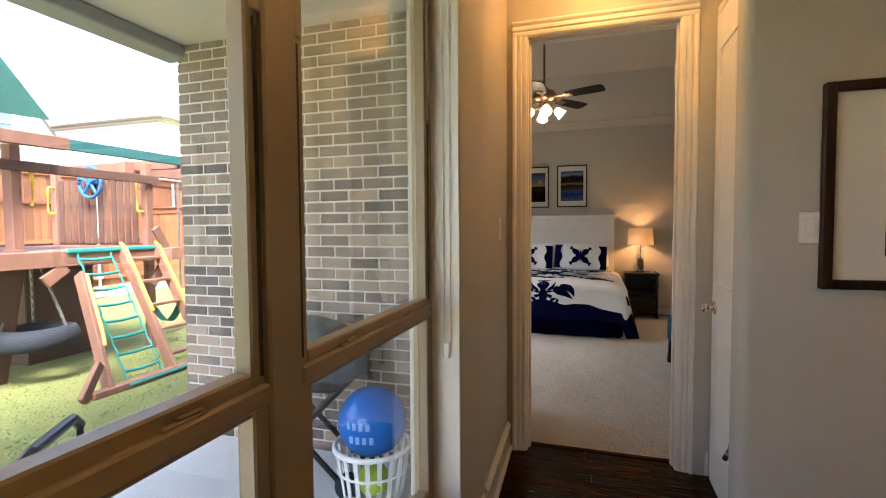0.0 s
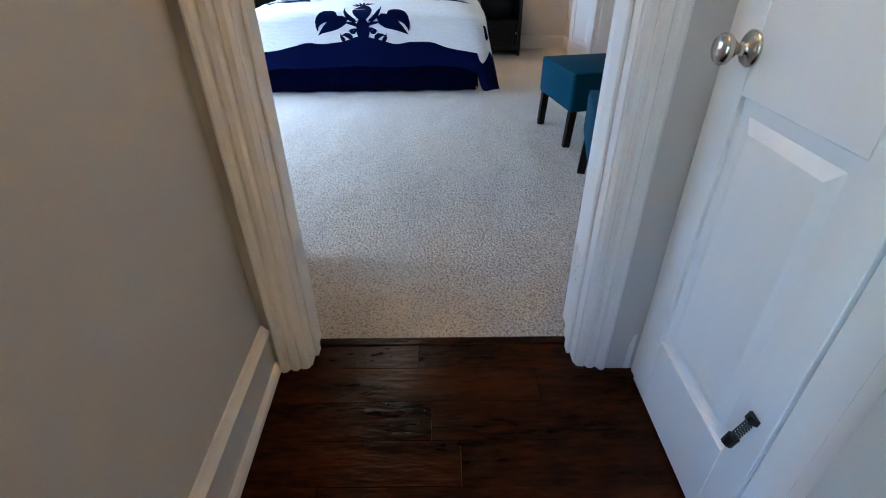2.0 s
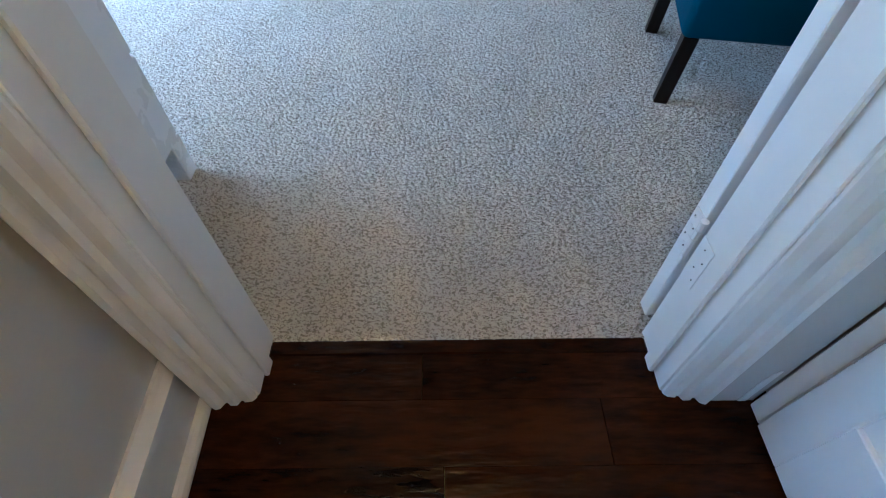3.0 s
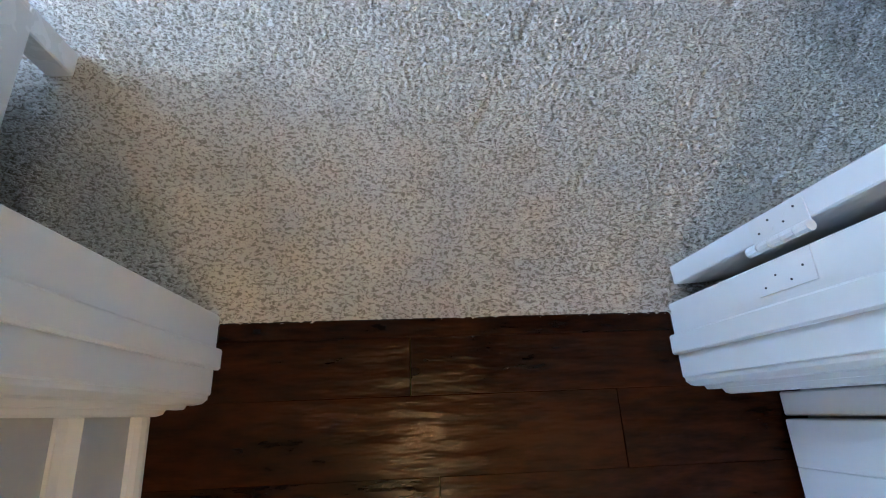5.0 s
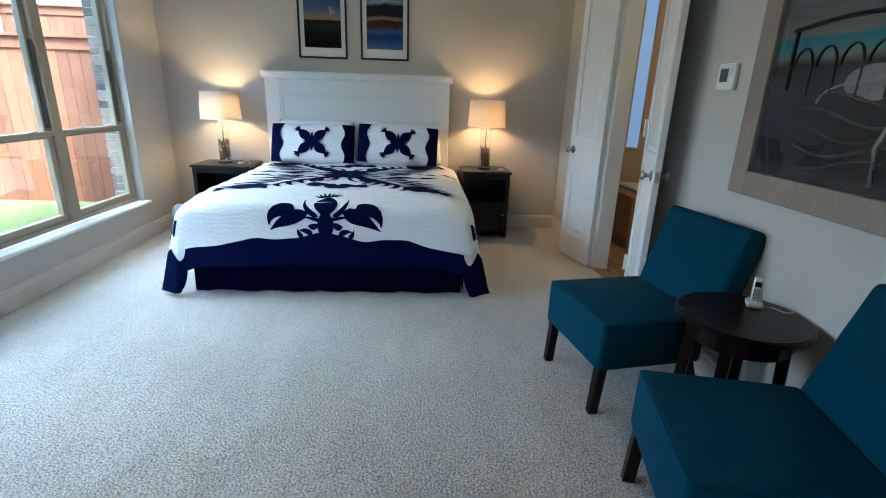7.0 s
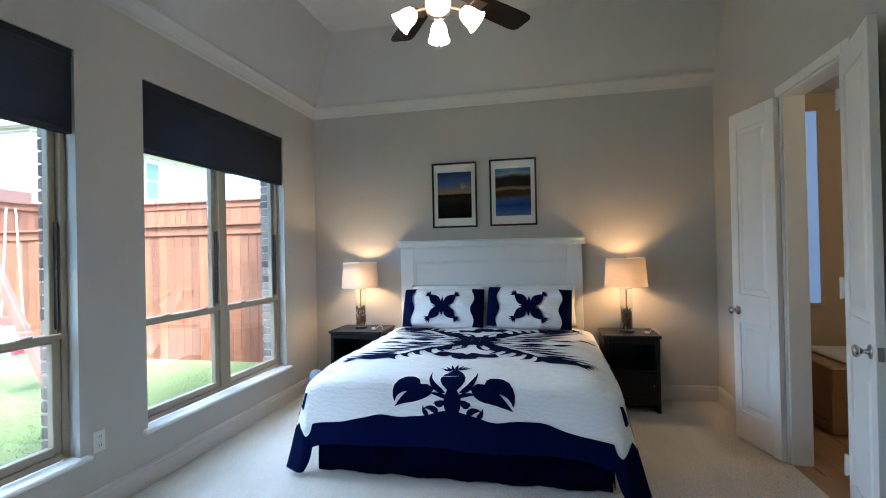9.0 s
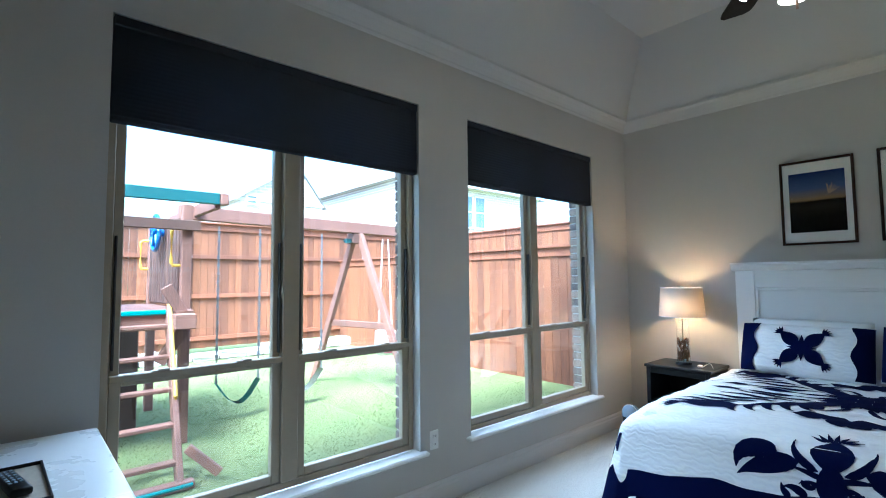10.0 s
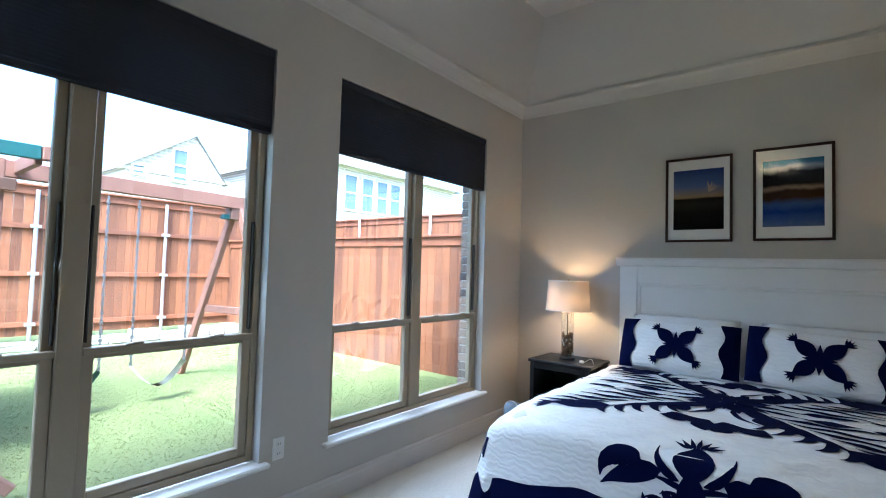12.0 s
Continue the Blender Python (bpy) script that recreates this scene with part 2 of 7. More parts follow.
def shared(name, me, parent, loc=(0, 0, 0), rot=(0, 0, 0), scale=(1, 1, 1)):
    ob = new(name, me)
    ob.parent = parent
    ob.location, ob.rotation_euler, ob.scale = loc, rot, scale
    return ob


def mesh_of(name, bm, material, smooth=False):
    me = bpy.data.meshes.new(name)
    bmesh.ops.recalc_face_normals(bm, faces=bm.faces)
    bm.to_mesh(me)
    bm.free()
    me.materials.append(material)
    if smooth:
        for p in me.polygons:
            p.use_smooth = True
    return me


def thing(name, label, category, loc=(0, 0, 0), rz=0.0, group="", kind=""):
    ob = new(name)
    ob.empty_display_size = 0.1
    ob.matrix_basis = pose(loc[0], loc[1], loc[2], 0, 0, rz)
    return tagged(ob, label, category, group, kind)


def setting(ob, label, category):
    return tagged(ob, label, category, "", "structure")


def B():
    return bmesh.new()


def box(bm, x0, x1, y0, y1, z0, z1, bev=0.0, m=None, seg=1):
    r = bmesh.ops.create_cube(bm, size=1.0)
    vs = r["verts"]
    for v in vs:
        v.co = Vector((x0 + (v.co.x + 0.5) * (x1 - x0), y0 + (v.co.y + 0.5) * (y1 - y0), z0 + (v.co.z + 0.5) * (z1 - z0)))
    if bev > 0:
        es = list({e for v in vs for e in v.link_edges})
        fresh = bmesh.ops.bevel(bm, geom=es, offset=bev, segments=seg, affect='EDGES', profile=0.5)
        vs = list({v for f in fresh["faces"] for v in f.verts} | {v for v in vs if v.is_valid})
    if m is not None:
        for v in vs:
            v.co = m @ v.co
    return bm


def boxes(bev, *specs):
    bm = B()
    for s in specs:
        box(bm, *s, bev)
    return bm


def rod(bm, p0, p1, r0, r1=None, n=10, caps=True):
    """A round bar between two points."""
    p0, p1 = Vector(p0), Vector(p1)
    r1 = r0 if r1 is None else r1
    q = (p1 - p0).to_track_quat('Z', 'Y').to_matrix()
    rings = []
    for p, r in ((p0, r0), (p1, r1)):
        rings.append([bm.verts.new(p + q @ Vector((r * math.cos(2 * math.pi * i / n), r * math.sin(2 * math.pi * i / n), 0))) for i in range(n)])
    for i in range(n):
        bm.faces.new((rings[0][i], rings[0][(i + 1) % n], rings[1][(i + 1) % n], rings[1][i]))
    if caps:
        bm.faces.new(rings[0][::-1])
        bm.faces.new(rings[1])
    return bm


def beam(bm, p0, p1, w, h, up=(0, 0, 1), bev=0.0):
    """A rectangular timber between two points: w across, h along up."""
    p0, p1 = Vector(p0), Vector(p1)
    z = (p1 - p0)
    ln = z.length
    z.normalize()
    x = z.cross(Vector(up))
    if x.length < 1e-4:
        x = Vector((1, 0, 0))
    x.normalize()
    y = x.cross(z)
    m = Matrix((x, y, z)).transposed().to_4x4()
    m.translation = p0
    return box(bm, -w / 2, w / 2, -h / 2, h / 2, 0, ln, bev, m)


def lathe(bm, prof, n=20, c=(0, 0, 0)):
    """A turned body from (radius, height) rows."""
    rings = []
    for r, z in prof:
        if r < 1e-5:
            rings.append([bm.verts.new((c[0], c[1], c[2] + z))])
        else:
            rings.append([bm.verts.new((c[0] + r * math.cos(2 * math.pi * i / n), c[1] + r * math.sin(2 * math.pi * i / n), c[2] + z)) for i in range(n)])
    for a, b in zip(rings, rings[1:]):
        for i in range(n):
            j = (i + 1) % n
            f = [a[i % len(a)], a[j % len(a)], b[j % len(b)], b[i % len(b)]]
            f = [v for k, v in enumerate(f) if v not in f[:k]]
            if len(f) > 2:
                bm.faces.new(f)
    return bm


def tube(bm, pts, r, n=8, closed=False):
    """A round bar along a bent line."""
    pts = [Vector(p) for p in pts]
    rings = []
    k = len(pts)
    up = Vector((0, 0, 1))
    for i, p in enumerate(pts):
        a = pts[(i - 1) % k] if closed or i else pts[0]
        b = pts[(i + 1) % k] if closed or i < k - 1 else pts[-1]
        d = (b - a).normalized()
        u = d.cross(up)
        if u.length < 1e-3:
            u = d.cross(Vector((0, 1, 0)))
        u.normalize()
        w = u.cross(d)
        rings.append([bm.verts.new(p + r * (u * math.cos(2 * math.pi * j / n) + w * math.sin(2 * math.pi * j / n))) for j in range(n)])
    for i in range(k if closed else k - 1):
        a, b = rings[i], rings[(i + 1) % k]
        for j in range(n):
            bm.faces.new((a[j], a[(j + 1) % n], b[(j + 1) % n], b[j]))
    if not closed:
        bm.faces.new(rings[0][::-1])
        bm.faces.new(rings[-1])
    return bm


def extrude(bm, prof, p0, p1, xdir, ydir):
    """A moulding: the (x, y) outline carried from p0 to p1."""
    xd, yd = Vector(xdir), Vector(ydir)
    a = [bm.verts.new(Vector(p0) + xd * x + yd * y) for x, y in prof]
    b = [bm.verts.new(Vector(p1) + xd * x + yd * y) for x, y in prof]
    n = len(prof)
    for i in range(n):
        bm.faces.new((a[i], a[(i + 1) % n], b[(i + 1) % n], b[i]))
    bm.faces.new(a[::-1])
    bm.faces.new(b)
    return bm


def frame_bars(bm, y0, y1, z0, z1, w, d0, d1, axis='x', bev=0.004):
    """Four bars round an opening in a plane across the axis, butted end to end."""
    for a0, a1, c0, c1 in ((y0, y0 + w, z0, z1), (y1 - w, y1, z0, z1), (y0 + w, y1 - w, z0, z0 + w), (y0 + w, y1 - w, z1 - w, z1)):
        if axis == 'x':
            box(bm, d0, d1, a0, a1, c0, c1, bev)
        else:
            box(bm, a0, a1, d0, d1, c0, c1, bev)
    return bm

# ---- the shell: bedroom x -2.52..1.48, y 0..4.97; hall south of it ----
XL, XR, YB = -2.515, 1.475, 4.97
PLATE, TOP = 2.90, 3.62
WIN = ((0.612, 2.255), (2.70, 4.335))
Z0, Z1 = 0.36, 2.557


def tufted(x0, x1, y0, y1, step, height, length):
    """Heights of twisted carpet tufts on a grid, fading out at the patch's edge."""
    nx, ny = int(round((x1 - x0) / step)), int(round((y1 - y0) / step))
    rng = np.random.default_rng(11)
    spec = np.fft.rfft2(rng.standard_normal((nx + 1, ny + 1)))
    kx = np.fft.fftfreq(nx + 1, step)[:, None]
    ky = np.fft.rfftfreq(ny + 1, step)[None, :]
    k = np.hypot(kx * 1.15, ky * 0.85) * length
    h = np.fft.irfft2(spec * np.exp(-((k - 1.0) / 0.42) ** 2), s=(nx + 1, ny + 1))
    h = np.tanh(h / h.std() * 0.9) * height
    gx, gy = np.meshgrid(np.linspace(x0, x1, nx + 1), np.linspace(y0, y1, ny + 1), indexing="ij")
    # brushed tracks where the pile leans another way
    h += 0.0025 * np.sin(9 * gx + 3 * np.sin(2.3 * gy) + 2 * gy) * np.sin(5 * gy - 7 * gx + 1)
    for a, b, c in ((0.62, 0.10, 1.02), (0.55, 0.30, 1.28), (0.48, -0.12, 0.95), (0.70, 0.55, 1.4)):
        d = (gx - b - a * gy) / 0.011
        h -= 0.006 * np.exp(-d * d) * (0.5 + 0.5 * np.sin(23 * gy + 9 * b)) * (gy < c)
    # the pile is trodden flat further into the room
    h = h * np.clip((y1 - gy) / 1.9, 0.0, 1.0) ** 0.7
    verts = np.stack([gx, gy, h], -1).reshape(-1, 3)
    i = np.arange(nx)[:, None] * (ny + 1) + np.arange(ny)[None, :]
    faces = np.stack([i, i + ny + 1, i + ny + 2, i + 1], -1).reshape(-1, 4)
    return verts.tolist(), faces.tolist()


CX0, CX1, CY1 = -1.85, XR - 0.017, 2.7
floor = setting(part("floor_bedroom", boxes(0, (XL - 0.02, XR, 0.0, YB, -0.06, -0.022)), M_CARPET), "light beige cut-pile carpet over the bedroom floor", "carpet")
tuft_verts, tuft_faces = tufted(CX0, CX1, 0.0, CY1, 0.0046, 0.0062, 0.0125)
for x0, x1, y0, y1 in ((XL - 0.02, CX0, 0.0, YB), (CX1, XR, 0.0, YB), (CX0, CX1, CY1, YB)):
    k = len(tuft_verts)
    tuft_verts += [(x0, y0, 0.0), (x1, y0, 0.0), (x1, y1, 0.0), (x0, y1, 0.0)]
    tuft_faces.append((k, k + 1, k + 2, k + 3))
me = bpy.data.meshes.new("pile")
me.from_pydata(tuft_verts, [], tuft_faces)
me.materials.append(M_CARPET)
me.polygons.foreach_set("use_smooth", [True] * len(me.polygons))
pile = new("pile", me)
pile.parent = floor
tagged(pile, kind="stuff")

bm = B()
ys = [-0.115, WIN[0][0], WIN[0][1], WIN[1][0], WIN[1][1], YB + 0.2]
for i in (0, 2, 4):
    box(bm, XL - 0.13, XL, ys[i], ys[i + 1], -0.1, TOP)
for y0, y1 in WIN:
    box(bm, XL - 0.13, XL, y0, y1, -0.1, Z0 - 0.03)
    box(bm, XL - 0.13, XL, y0, y1, Z1, TOP)
setting(part("wall_west", bm, M_WALL), "greige painted wall with two large windows", "wall")
setting(part("wall_north", boxes(0, (XL, XR + 0.12, YB, YB + 0.15, -0.1, TOP)), M_WALL), "greige painted wall behind the bed", "wall")
# double doors to the bath
DY0, DY1, DZ = 3.0, 3.665, 2.40
bm = boxes(0, (XR, XR + 0.12, 0.0, DY0, -0.1, TOP), (XR, XR + 0.12, DY1, YB, -0.1, TOP), (XR, XR + 0.12, DY0, DY1, DZ, TOP))
setting(part("wall_east", bm, M_WALL), "greige painted wall with a double door", "wall")
# wall with the bedroom door
OPEN, OZ = 0.405, 2.47
bm = boxes(0, (XL, -OPEN - 0.02, -0.115, 0.0, -0.1, TOP), (OPEN + 0.02, XR + 0.12, -0.115, 0.0, -0.1, TOP), (-OPEN - 0.02, OPEN + 0.02, -0.115, 0.0, OZ + 0.02, TOP))
setting(part("wall_south", bm, M_WALL), "painted wall with the bedroom doorway", "wall")

# ceiling with sloping sides on the window side and behind the bed
bm = B()
s = 0.42
v = [bm.verts.new(p) for p in ((XL, 0, PLATE), (XL, YB, PLATE), (XR, YB, PLATE), (XL + s, 0, TOP), (XL + s, YB - s, TOP), (XR, YB - s, TOP), (XR, 0, TOP))]
for f in ((0, 1, 4, 3), (1, 2, 5, 4), (3, 4, 5, 6)):
    bm.faces.new([v[i] for i in f])
r = bmesh.ops.extrude_face_region(bm, geom=list(bm.faces))
for g in r["geom"]:
    if isinstance(g, bmesh.types.BMVert):
        g.co.z += 0.12
setting(part("ceiling_bedroom", bm, M_CEIL), "pale painted tray ceiling with sloping sides", "ceiling")
CROWN = [(0, 0), (0.012, 0), (0.018, 0.02), (0.05, 0.062), (0.075, 0.08), (0.08, 0.10), (0, 0.10)]
setting(part("crown_moulding", extrude(B(), CROWN, (XL, 0, 2.915), (XL, YB - 0.08, 2.915), (1, 0, 0), (0, 0, 1)), M_CEIL), "white crown moulding above the windows", "moulding")
setting(part("crown_moulding", extrude(B(), CROWN, (XL, YB, 2.915), (XR, YB, 2.915), (0, -1, 0), (0, 0, 1)), M_CEIL), "white crown moulding above the bed wall", "moulding")

BASE = [(0, 0), (0.016, 0), (0.016, 0.10), (0.012, 0.112), (0.012, 0.125), (0.004, 0.14), (0, 0.14)]


TALL = [(0, 0), (0.034, 0), (0.034, 0.008), (0.030, 0.016), (0.022, 0.021), (0.015, 0.022), (0.014, 0.128), (0.024, 0.134), (0.024, 0.148), (0.012, 0.160), (0.006, 0.170), (0, 0.170)]


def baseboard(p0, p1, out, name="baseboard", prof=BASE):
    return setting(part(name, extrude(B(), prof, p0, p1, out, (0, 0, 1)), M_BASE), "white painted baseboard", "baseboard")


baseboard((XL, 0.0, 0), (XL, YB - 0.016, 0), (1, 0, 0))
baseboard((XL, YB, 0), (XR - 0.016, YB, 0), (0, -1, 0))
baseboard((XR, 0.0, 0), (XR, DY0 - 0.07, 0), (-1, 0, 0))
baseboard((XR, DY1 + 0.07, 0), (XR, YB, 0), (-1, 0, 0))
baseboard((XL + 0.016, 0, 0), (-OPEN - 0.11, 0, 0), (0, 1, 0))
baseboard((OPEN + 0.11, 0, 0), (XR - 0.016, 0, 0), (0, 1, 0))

# ---- bedroom windows ----


def sash(win, y0, y1, x, z0, z1, w=0.045, vinyl=None):
    fr = part("sash", frame_bars(B(), y0, y1, z0, z1, w, x - 0.02, x + 0.02), vinyl or M_VINYL, win)
    pane = part("pane", boxes(0, (x - 0.017, x - 0.012, y0 + w, y1 - w, z0 + w, z1 - w)), M_GLASS, win)
    pane.visible_shadow = False
    return fr


def bedroom_window(n, y0, y1, label):
    win = thing("window_%d" % n, label, "window", (0, 0, 0), kind="structure")
    xo, xi = XL - 0.125, XL - 0.065
    zb = Z0 - 0.004
    part("window_frame", frame_bars(B(), y0 + 0.001, y1 - 0.001, zb, Z1 - 0.001, 0.035, xo, xi), M_VINYL, win, "tan vinyl frame")
    ym = (y0 + y1) / 2
    part("mullion", boxes(0.004, (xo, xi + 0.008, ym - 0.045, ym + 0.045, zb + 0.035, Z1 - 0.036)), M_VINYL, win)
    for a, b in ((y0 + 0.036, ym - 0.045), (ym + 0.045, y1 - 0.036)):
        sash(win, a, b, xi - 0.03, zb + 0.036, 1.025)
        sash(win, a, b, xi - 0.048, 0.985, Z1 - 0.037, 0.04)
        c = (a + b) / 2
        part("meeting_rail", boxes(0.004, (xi - 0.012, xi + 0.012, a, b, 1.0, 1.03)), M_VINYL, win)
        for k in (-0.18, 0.18):
            lk = boxes(0.0015, (xi - 0.014, xi + 0.014, c + k - 0.035, c + k + 0.035, 1.031, 1.035))
            box(lk, xi - 0.006, xi + 0.022, c + k - 0.01, c + k + 0.03, 1.035, 1.041, 0.002)
            part("sash_lock", lk, M_VINYL, win)
        for yy in (a + 0.012, b - 0.012):
            part("jamb_track", boxes(0.002, (xi - 0.03, xi - 0.004, yy - 0.004, yy + 0.004, 1.05, 1.62)), M_TRACK, win)
    part("window_sill", boxes(0.008, (XL - 0.062, XL + 0.045, y0 - 0.045, y1 + 0.045, Z0 - 0.03, Z0 - 0.005)), M_TRIM, win, "white painted sill")
    return win


bedroom_window(2, WIN[0][0], WIN[0][1], "double tan-framed sash window with a white sill")
bedroom_window(3, WIN[1][0], WIN[1][1], "double tan-framed sash window beside the bed")


def cell_shade(y0, y1, z0, z1, x):
    """A pleated cellular shade, part lowered."""
    sh = thing("cellular_shade", "dark charcoal pleated cellular shade, partly lowered over the window", "blind", (x, (y0 + y1) / 2, z1), group="bedroom shades")
    w = (y1 - y0) / 2 - 0.006
    h = z1 - z0
    part("headrail", boxes(0.004, (-0.025, 0.028, -w, w, -0.045, -0.002)), M_BLIND, sh, "dark headrail")
    bm = B()
    n = int((h - 0.07) / 0.0095)
    rows = []
    for i in range(n + 1):
        zz = -0.045 - (h - 0.07) * i / n
        xx = 0.0155 if i % 2 else 0.019
        rows.append([bm.verts.new((xx, -w, zz)), bm.verts.new((xx, w, zz)), bm.verts.new((-xx, w, zz)), bm.verts.new((-xx, -w, zz))])
    for a, b in zip(rows, rows[1:]):
        for k in range(4):
            bm.faces.new((a[k], a[(k + 1) % 4], b[(k + 1) % 4], b[k]))
    part("pleated_fabric", bm, M_BLIND, sh, smooth=True)
    part("bottom_rail", boxes(0.004, (-0.022, 0.022, -w, w, -h, -h + 0.024)), M_BLIND, sh)
    return sh


for y0, y1 in WIN:
    cell_shade(y0, y1, 2.097, Z1 - 0.002, XL - 0.032)

# ---- bedroom doorway trim ----
CASE = [(0, 0), (0.085, 0), (0.085, 0.026), (0.078, 0.030), (0.068, 0.027), (0.061, 0.016), (0.056, 0.015), (0.050, 0.021), (0.036, 0.021), (0.030, 0.012), (0.026, 0.011), (0.022, 0.015), (0.008, 0.013), (0.002, 0.008), (0, 0.006)]


def casing(y, out, z_top=OZ, reveal=0.005, x_half=OPEN):
    """Profiled casing on both sides and across the head."""
    bm = B()
    for sgn in (-1, 1):
        extrude(bm, CASE, (sgn * (x_half + reveal), y, 0.0), (sgn * (x_half + reveal), y, z_top + reveal), (sgn, 0, 0), (0, out, 0))
    extrude(bm, CASE, (-x_half - reveal - 0.085, y, z_top + reveal), (x_half + reveal + 0.085, y, z_top + reveal), (0, 0, 1), (0, out, 0))
    return setting(part("door_casing", bm, M_TRIM), "white painted profiled door casing", "casing")


casing(-0.115, -1)
casing(0.0, 1, reveal=0.004)
bm = boxes(0.002, (-OPEN - 0.02, -OPEN, -0.115, 0.018, 0, OZ), (OPEN, OPEN + 0.02, -0.115, 0.018, 0, OZ), (-OPEN - 0.02, OPEN + 0.02, -0.115, 0.018, OZ, OZ + 0.02))
setting(part("door_jamb", bm, M_TRIM), "white painted door jamb", "jamb")
bm = boxes(0.003, (-OPEN, -OPEN + 0.011, -0.075, -0.04, 0, OZ - 0.011), (OPEN - 0.011, OPEN, -0.075, -0.04, 0, OZ - 0.011), (-OPEN, OPEN, -0.075, -0.04, OZ - 0.011, OZ))
setting(part("door_stop_moulding", bm, M_TRIM), "white door stop strip on the jamb", "trim")


def panel_leaf(name, label, width, height, hinge, angle, panels, parent_kind="structure", knob_z=0.95, thick=0.035, flip=1, knob=True):
    """A moulded panel door; local x from the hinge along the leaf, y across it."""
    d = thing(name, label, "door", hinge, angle, kind=parent_kind)
    bm = B()
    st = 0.11 if width > 0.55 else 0.075
    x0, x1 = 0.0, width
    zs = [0.012] + [z for p in panels for z in p] + [height]
    box(bm, x0, x0 + st, 0, thick, 0.012, height, 0.002)
    box(bm, x1 - st, x1, 0, thick, 0.012, height, 0.002)
    for a, b in zip(zs[0::2], zs[1::2]):
        box(bm, x0 + st, x1 - st, 0, thick, a, b, 0.002)
    part("leaf_frame", bm, M_DOOR, d)
    for a, b in panels:
        pb = boxes(0.0, (x0 + st, x1 - st, 0.010, thick - 0.010, a, b))
        for side in (0.010, thick - 0.010):
            o = -1 if side < thick / 2 else 1
            i0, i1 = 0.03, 0.055
            q = []
            for k, dd in ((i0, 0.0), (i1, 0.008)):
                q.append([pb.verts.new((x, side + o * dd, z)) for x, z in ((x0 + st + k, a + k), (x1 - st - k, a + k), (x1 - st - k, b - k), (x0 + st + k, b - k))])
            for j in range(4):
                pb.faces.new((q[0][j], q[0][(j + 1) % 4], q[1][(j + 1) % 4], q[1][j]))
            pb.faces.new(q[1])
        part("door_panel", pb, M_DOOR, d)
    if knob:
        for o, y in ((-1, 0.0), (1, thick)):
            kb = B()
            lathe(kb, [(0, 0), (0.032, 0), (0.033, 0.004), (0.028, 0.008), (0.012, 0.011), (0.010, 0.028), (0.018, 0.036), (0.027, 0.046), (0.028, 0.054), (0.022, 0.062), (0.0, 0.065)], 18)
            bmesh.ops.transform(kb, matrix=Matrix.Translation((x1 - 0.062, y, knob_z)) @ Matrix.Rotation(radians(90 * -o), 4, 'X'), verts=kb.verts)
            part("door_knob", kb, M_NICKEL, d, "satin nickel door knob", True)
        part("latch_plate", boxes(0.001, (x1 - 0.001, x1 + 0.002, thick / 2 - 0.012, thick / 2 + 0.012, knob_z - 0.03, knob_z + 0.03)), M_NICKEL, d)
    for hz in (0.285, height * 0.5, height - 0.22):
        hb = B()
        for q in range(5):
            rod(hb, (-0.008, -0.011, hz - 0.055 + 0.0222 * q), (-0.008, -0.011, hz - 0.0340 + 0.0222 * q), 0.0075, n=10)
        box(hb, -0.002, 0.0, -0.010, thick - 0.006, hz - 0.05, hz + 0.05)
        for q in (-0.03, -0.01, 0.012, 0.032):
            rod(hb, (-0.0028, 0.008 + 0.008 * (q > 0) + abs(q) * 0.2, hz + q), (-0.0018, 0.008 + 0.008 * (q > 0) + abs(q) * 0.2, hz + q), 0.0035, n=8)
        hg = part("hinge", hb, M_TRIM, d, "white painted hinge")
        for q, yy in ((-0.034, 0.010), (-0.012, 0.022), (0.012, 0.010), (0.034, 0.022)):
            sc = B()
            rod(sc, (-0.0034, yy, hz + q), (-0.002, yy, hz + q), 0.0015, n=8)
            part("screw", sc, M_TRACK, hg)
    return d


PAN8 = [(0.22, 0.86), (1.07, 2.26)]
panel_leaf("door_1", "white two-panel bedroom door standing open", 0.80, 2.45, (OPEN + 0.012, 0.052, 0), 4, PAN8)
for hz in (0.285, 1.225, 2.23):
    hb = boxes(0.0006, (OPEN - 0.002, OPEN - 0.0002, -0.026, 0.016, hz - 0.05, hz + 0.05))
    hj = part("hinge_leaf", hb, M_TRIM, bpy.data.objects["door_1"], "white painted hinge leaf on the jamb")
    hj.matrix_parent_inverse = bpy.data.objects["door_1"].matrix_basis.inverted()
    for q, yy in ((-0.034, -0.016), (-0.012, -0.004), (0.012, -0.016), (0.034, -0.004)):
        sc = B()
        rod(sc, (OPEN - 0.003, yy, hz + q), (OPEN - 0.0018, yy, hz + q), 0.0015, n=8)
        part("screw", sc, M_TRACK, hj)
panel_leaf("door_3", "white narrow double-door leaf standing open against the wall", 0.46, 2.385, (XR - 0.022, DY1 + 0.005, 0), 104, PAN8)
panel_leaf("door_4", "white narrow double-door leaf standing open by the chairs", 0.50, 2.385, (XR - 0.03, DY0 - 0.005, 0), 253, PAN8, flip=-1)

# jamb and casing of the double door
bm = boxes(0.002, (XR - 0.004, XR + 0.12, DY0 - 0.0, DY0 + 0.02, 0, DZ), (XR - 0.004, XR + 0.12, DY1 - 0.02, DY1, 0, DZ), (XR - 0.004, XR + 0.12, DY0 + 0.02, DY1 - 0.02, DZ - 0.02, DZ - 0.001))
setting(part("door_jamb", bm, M_TRIM), "white painted jamb of the double door", "jamb")
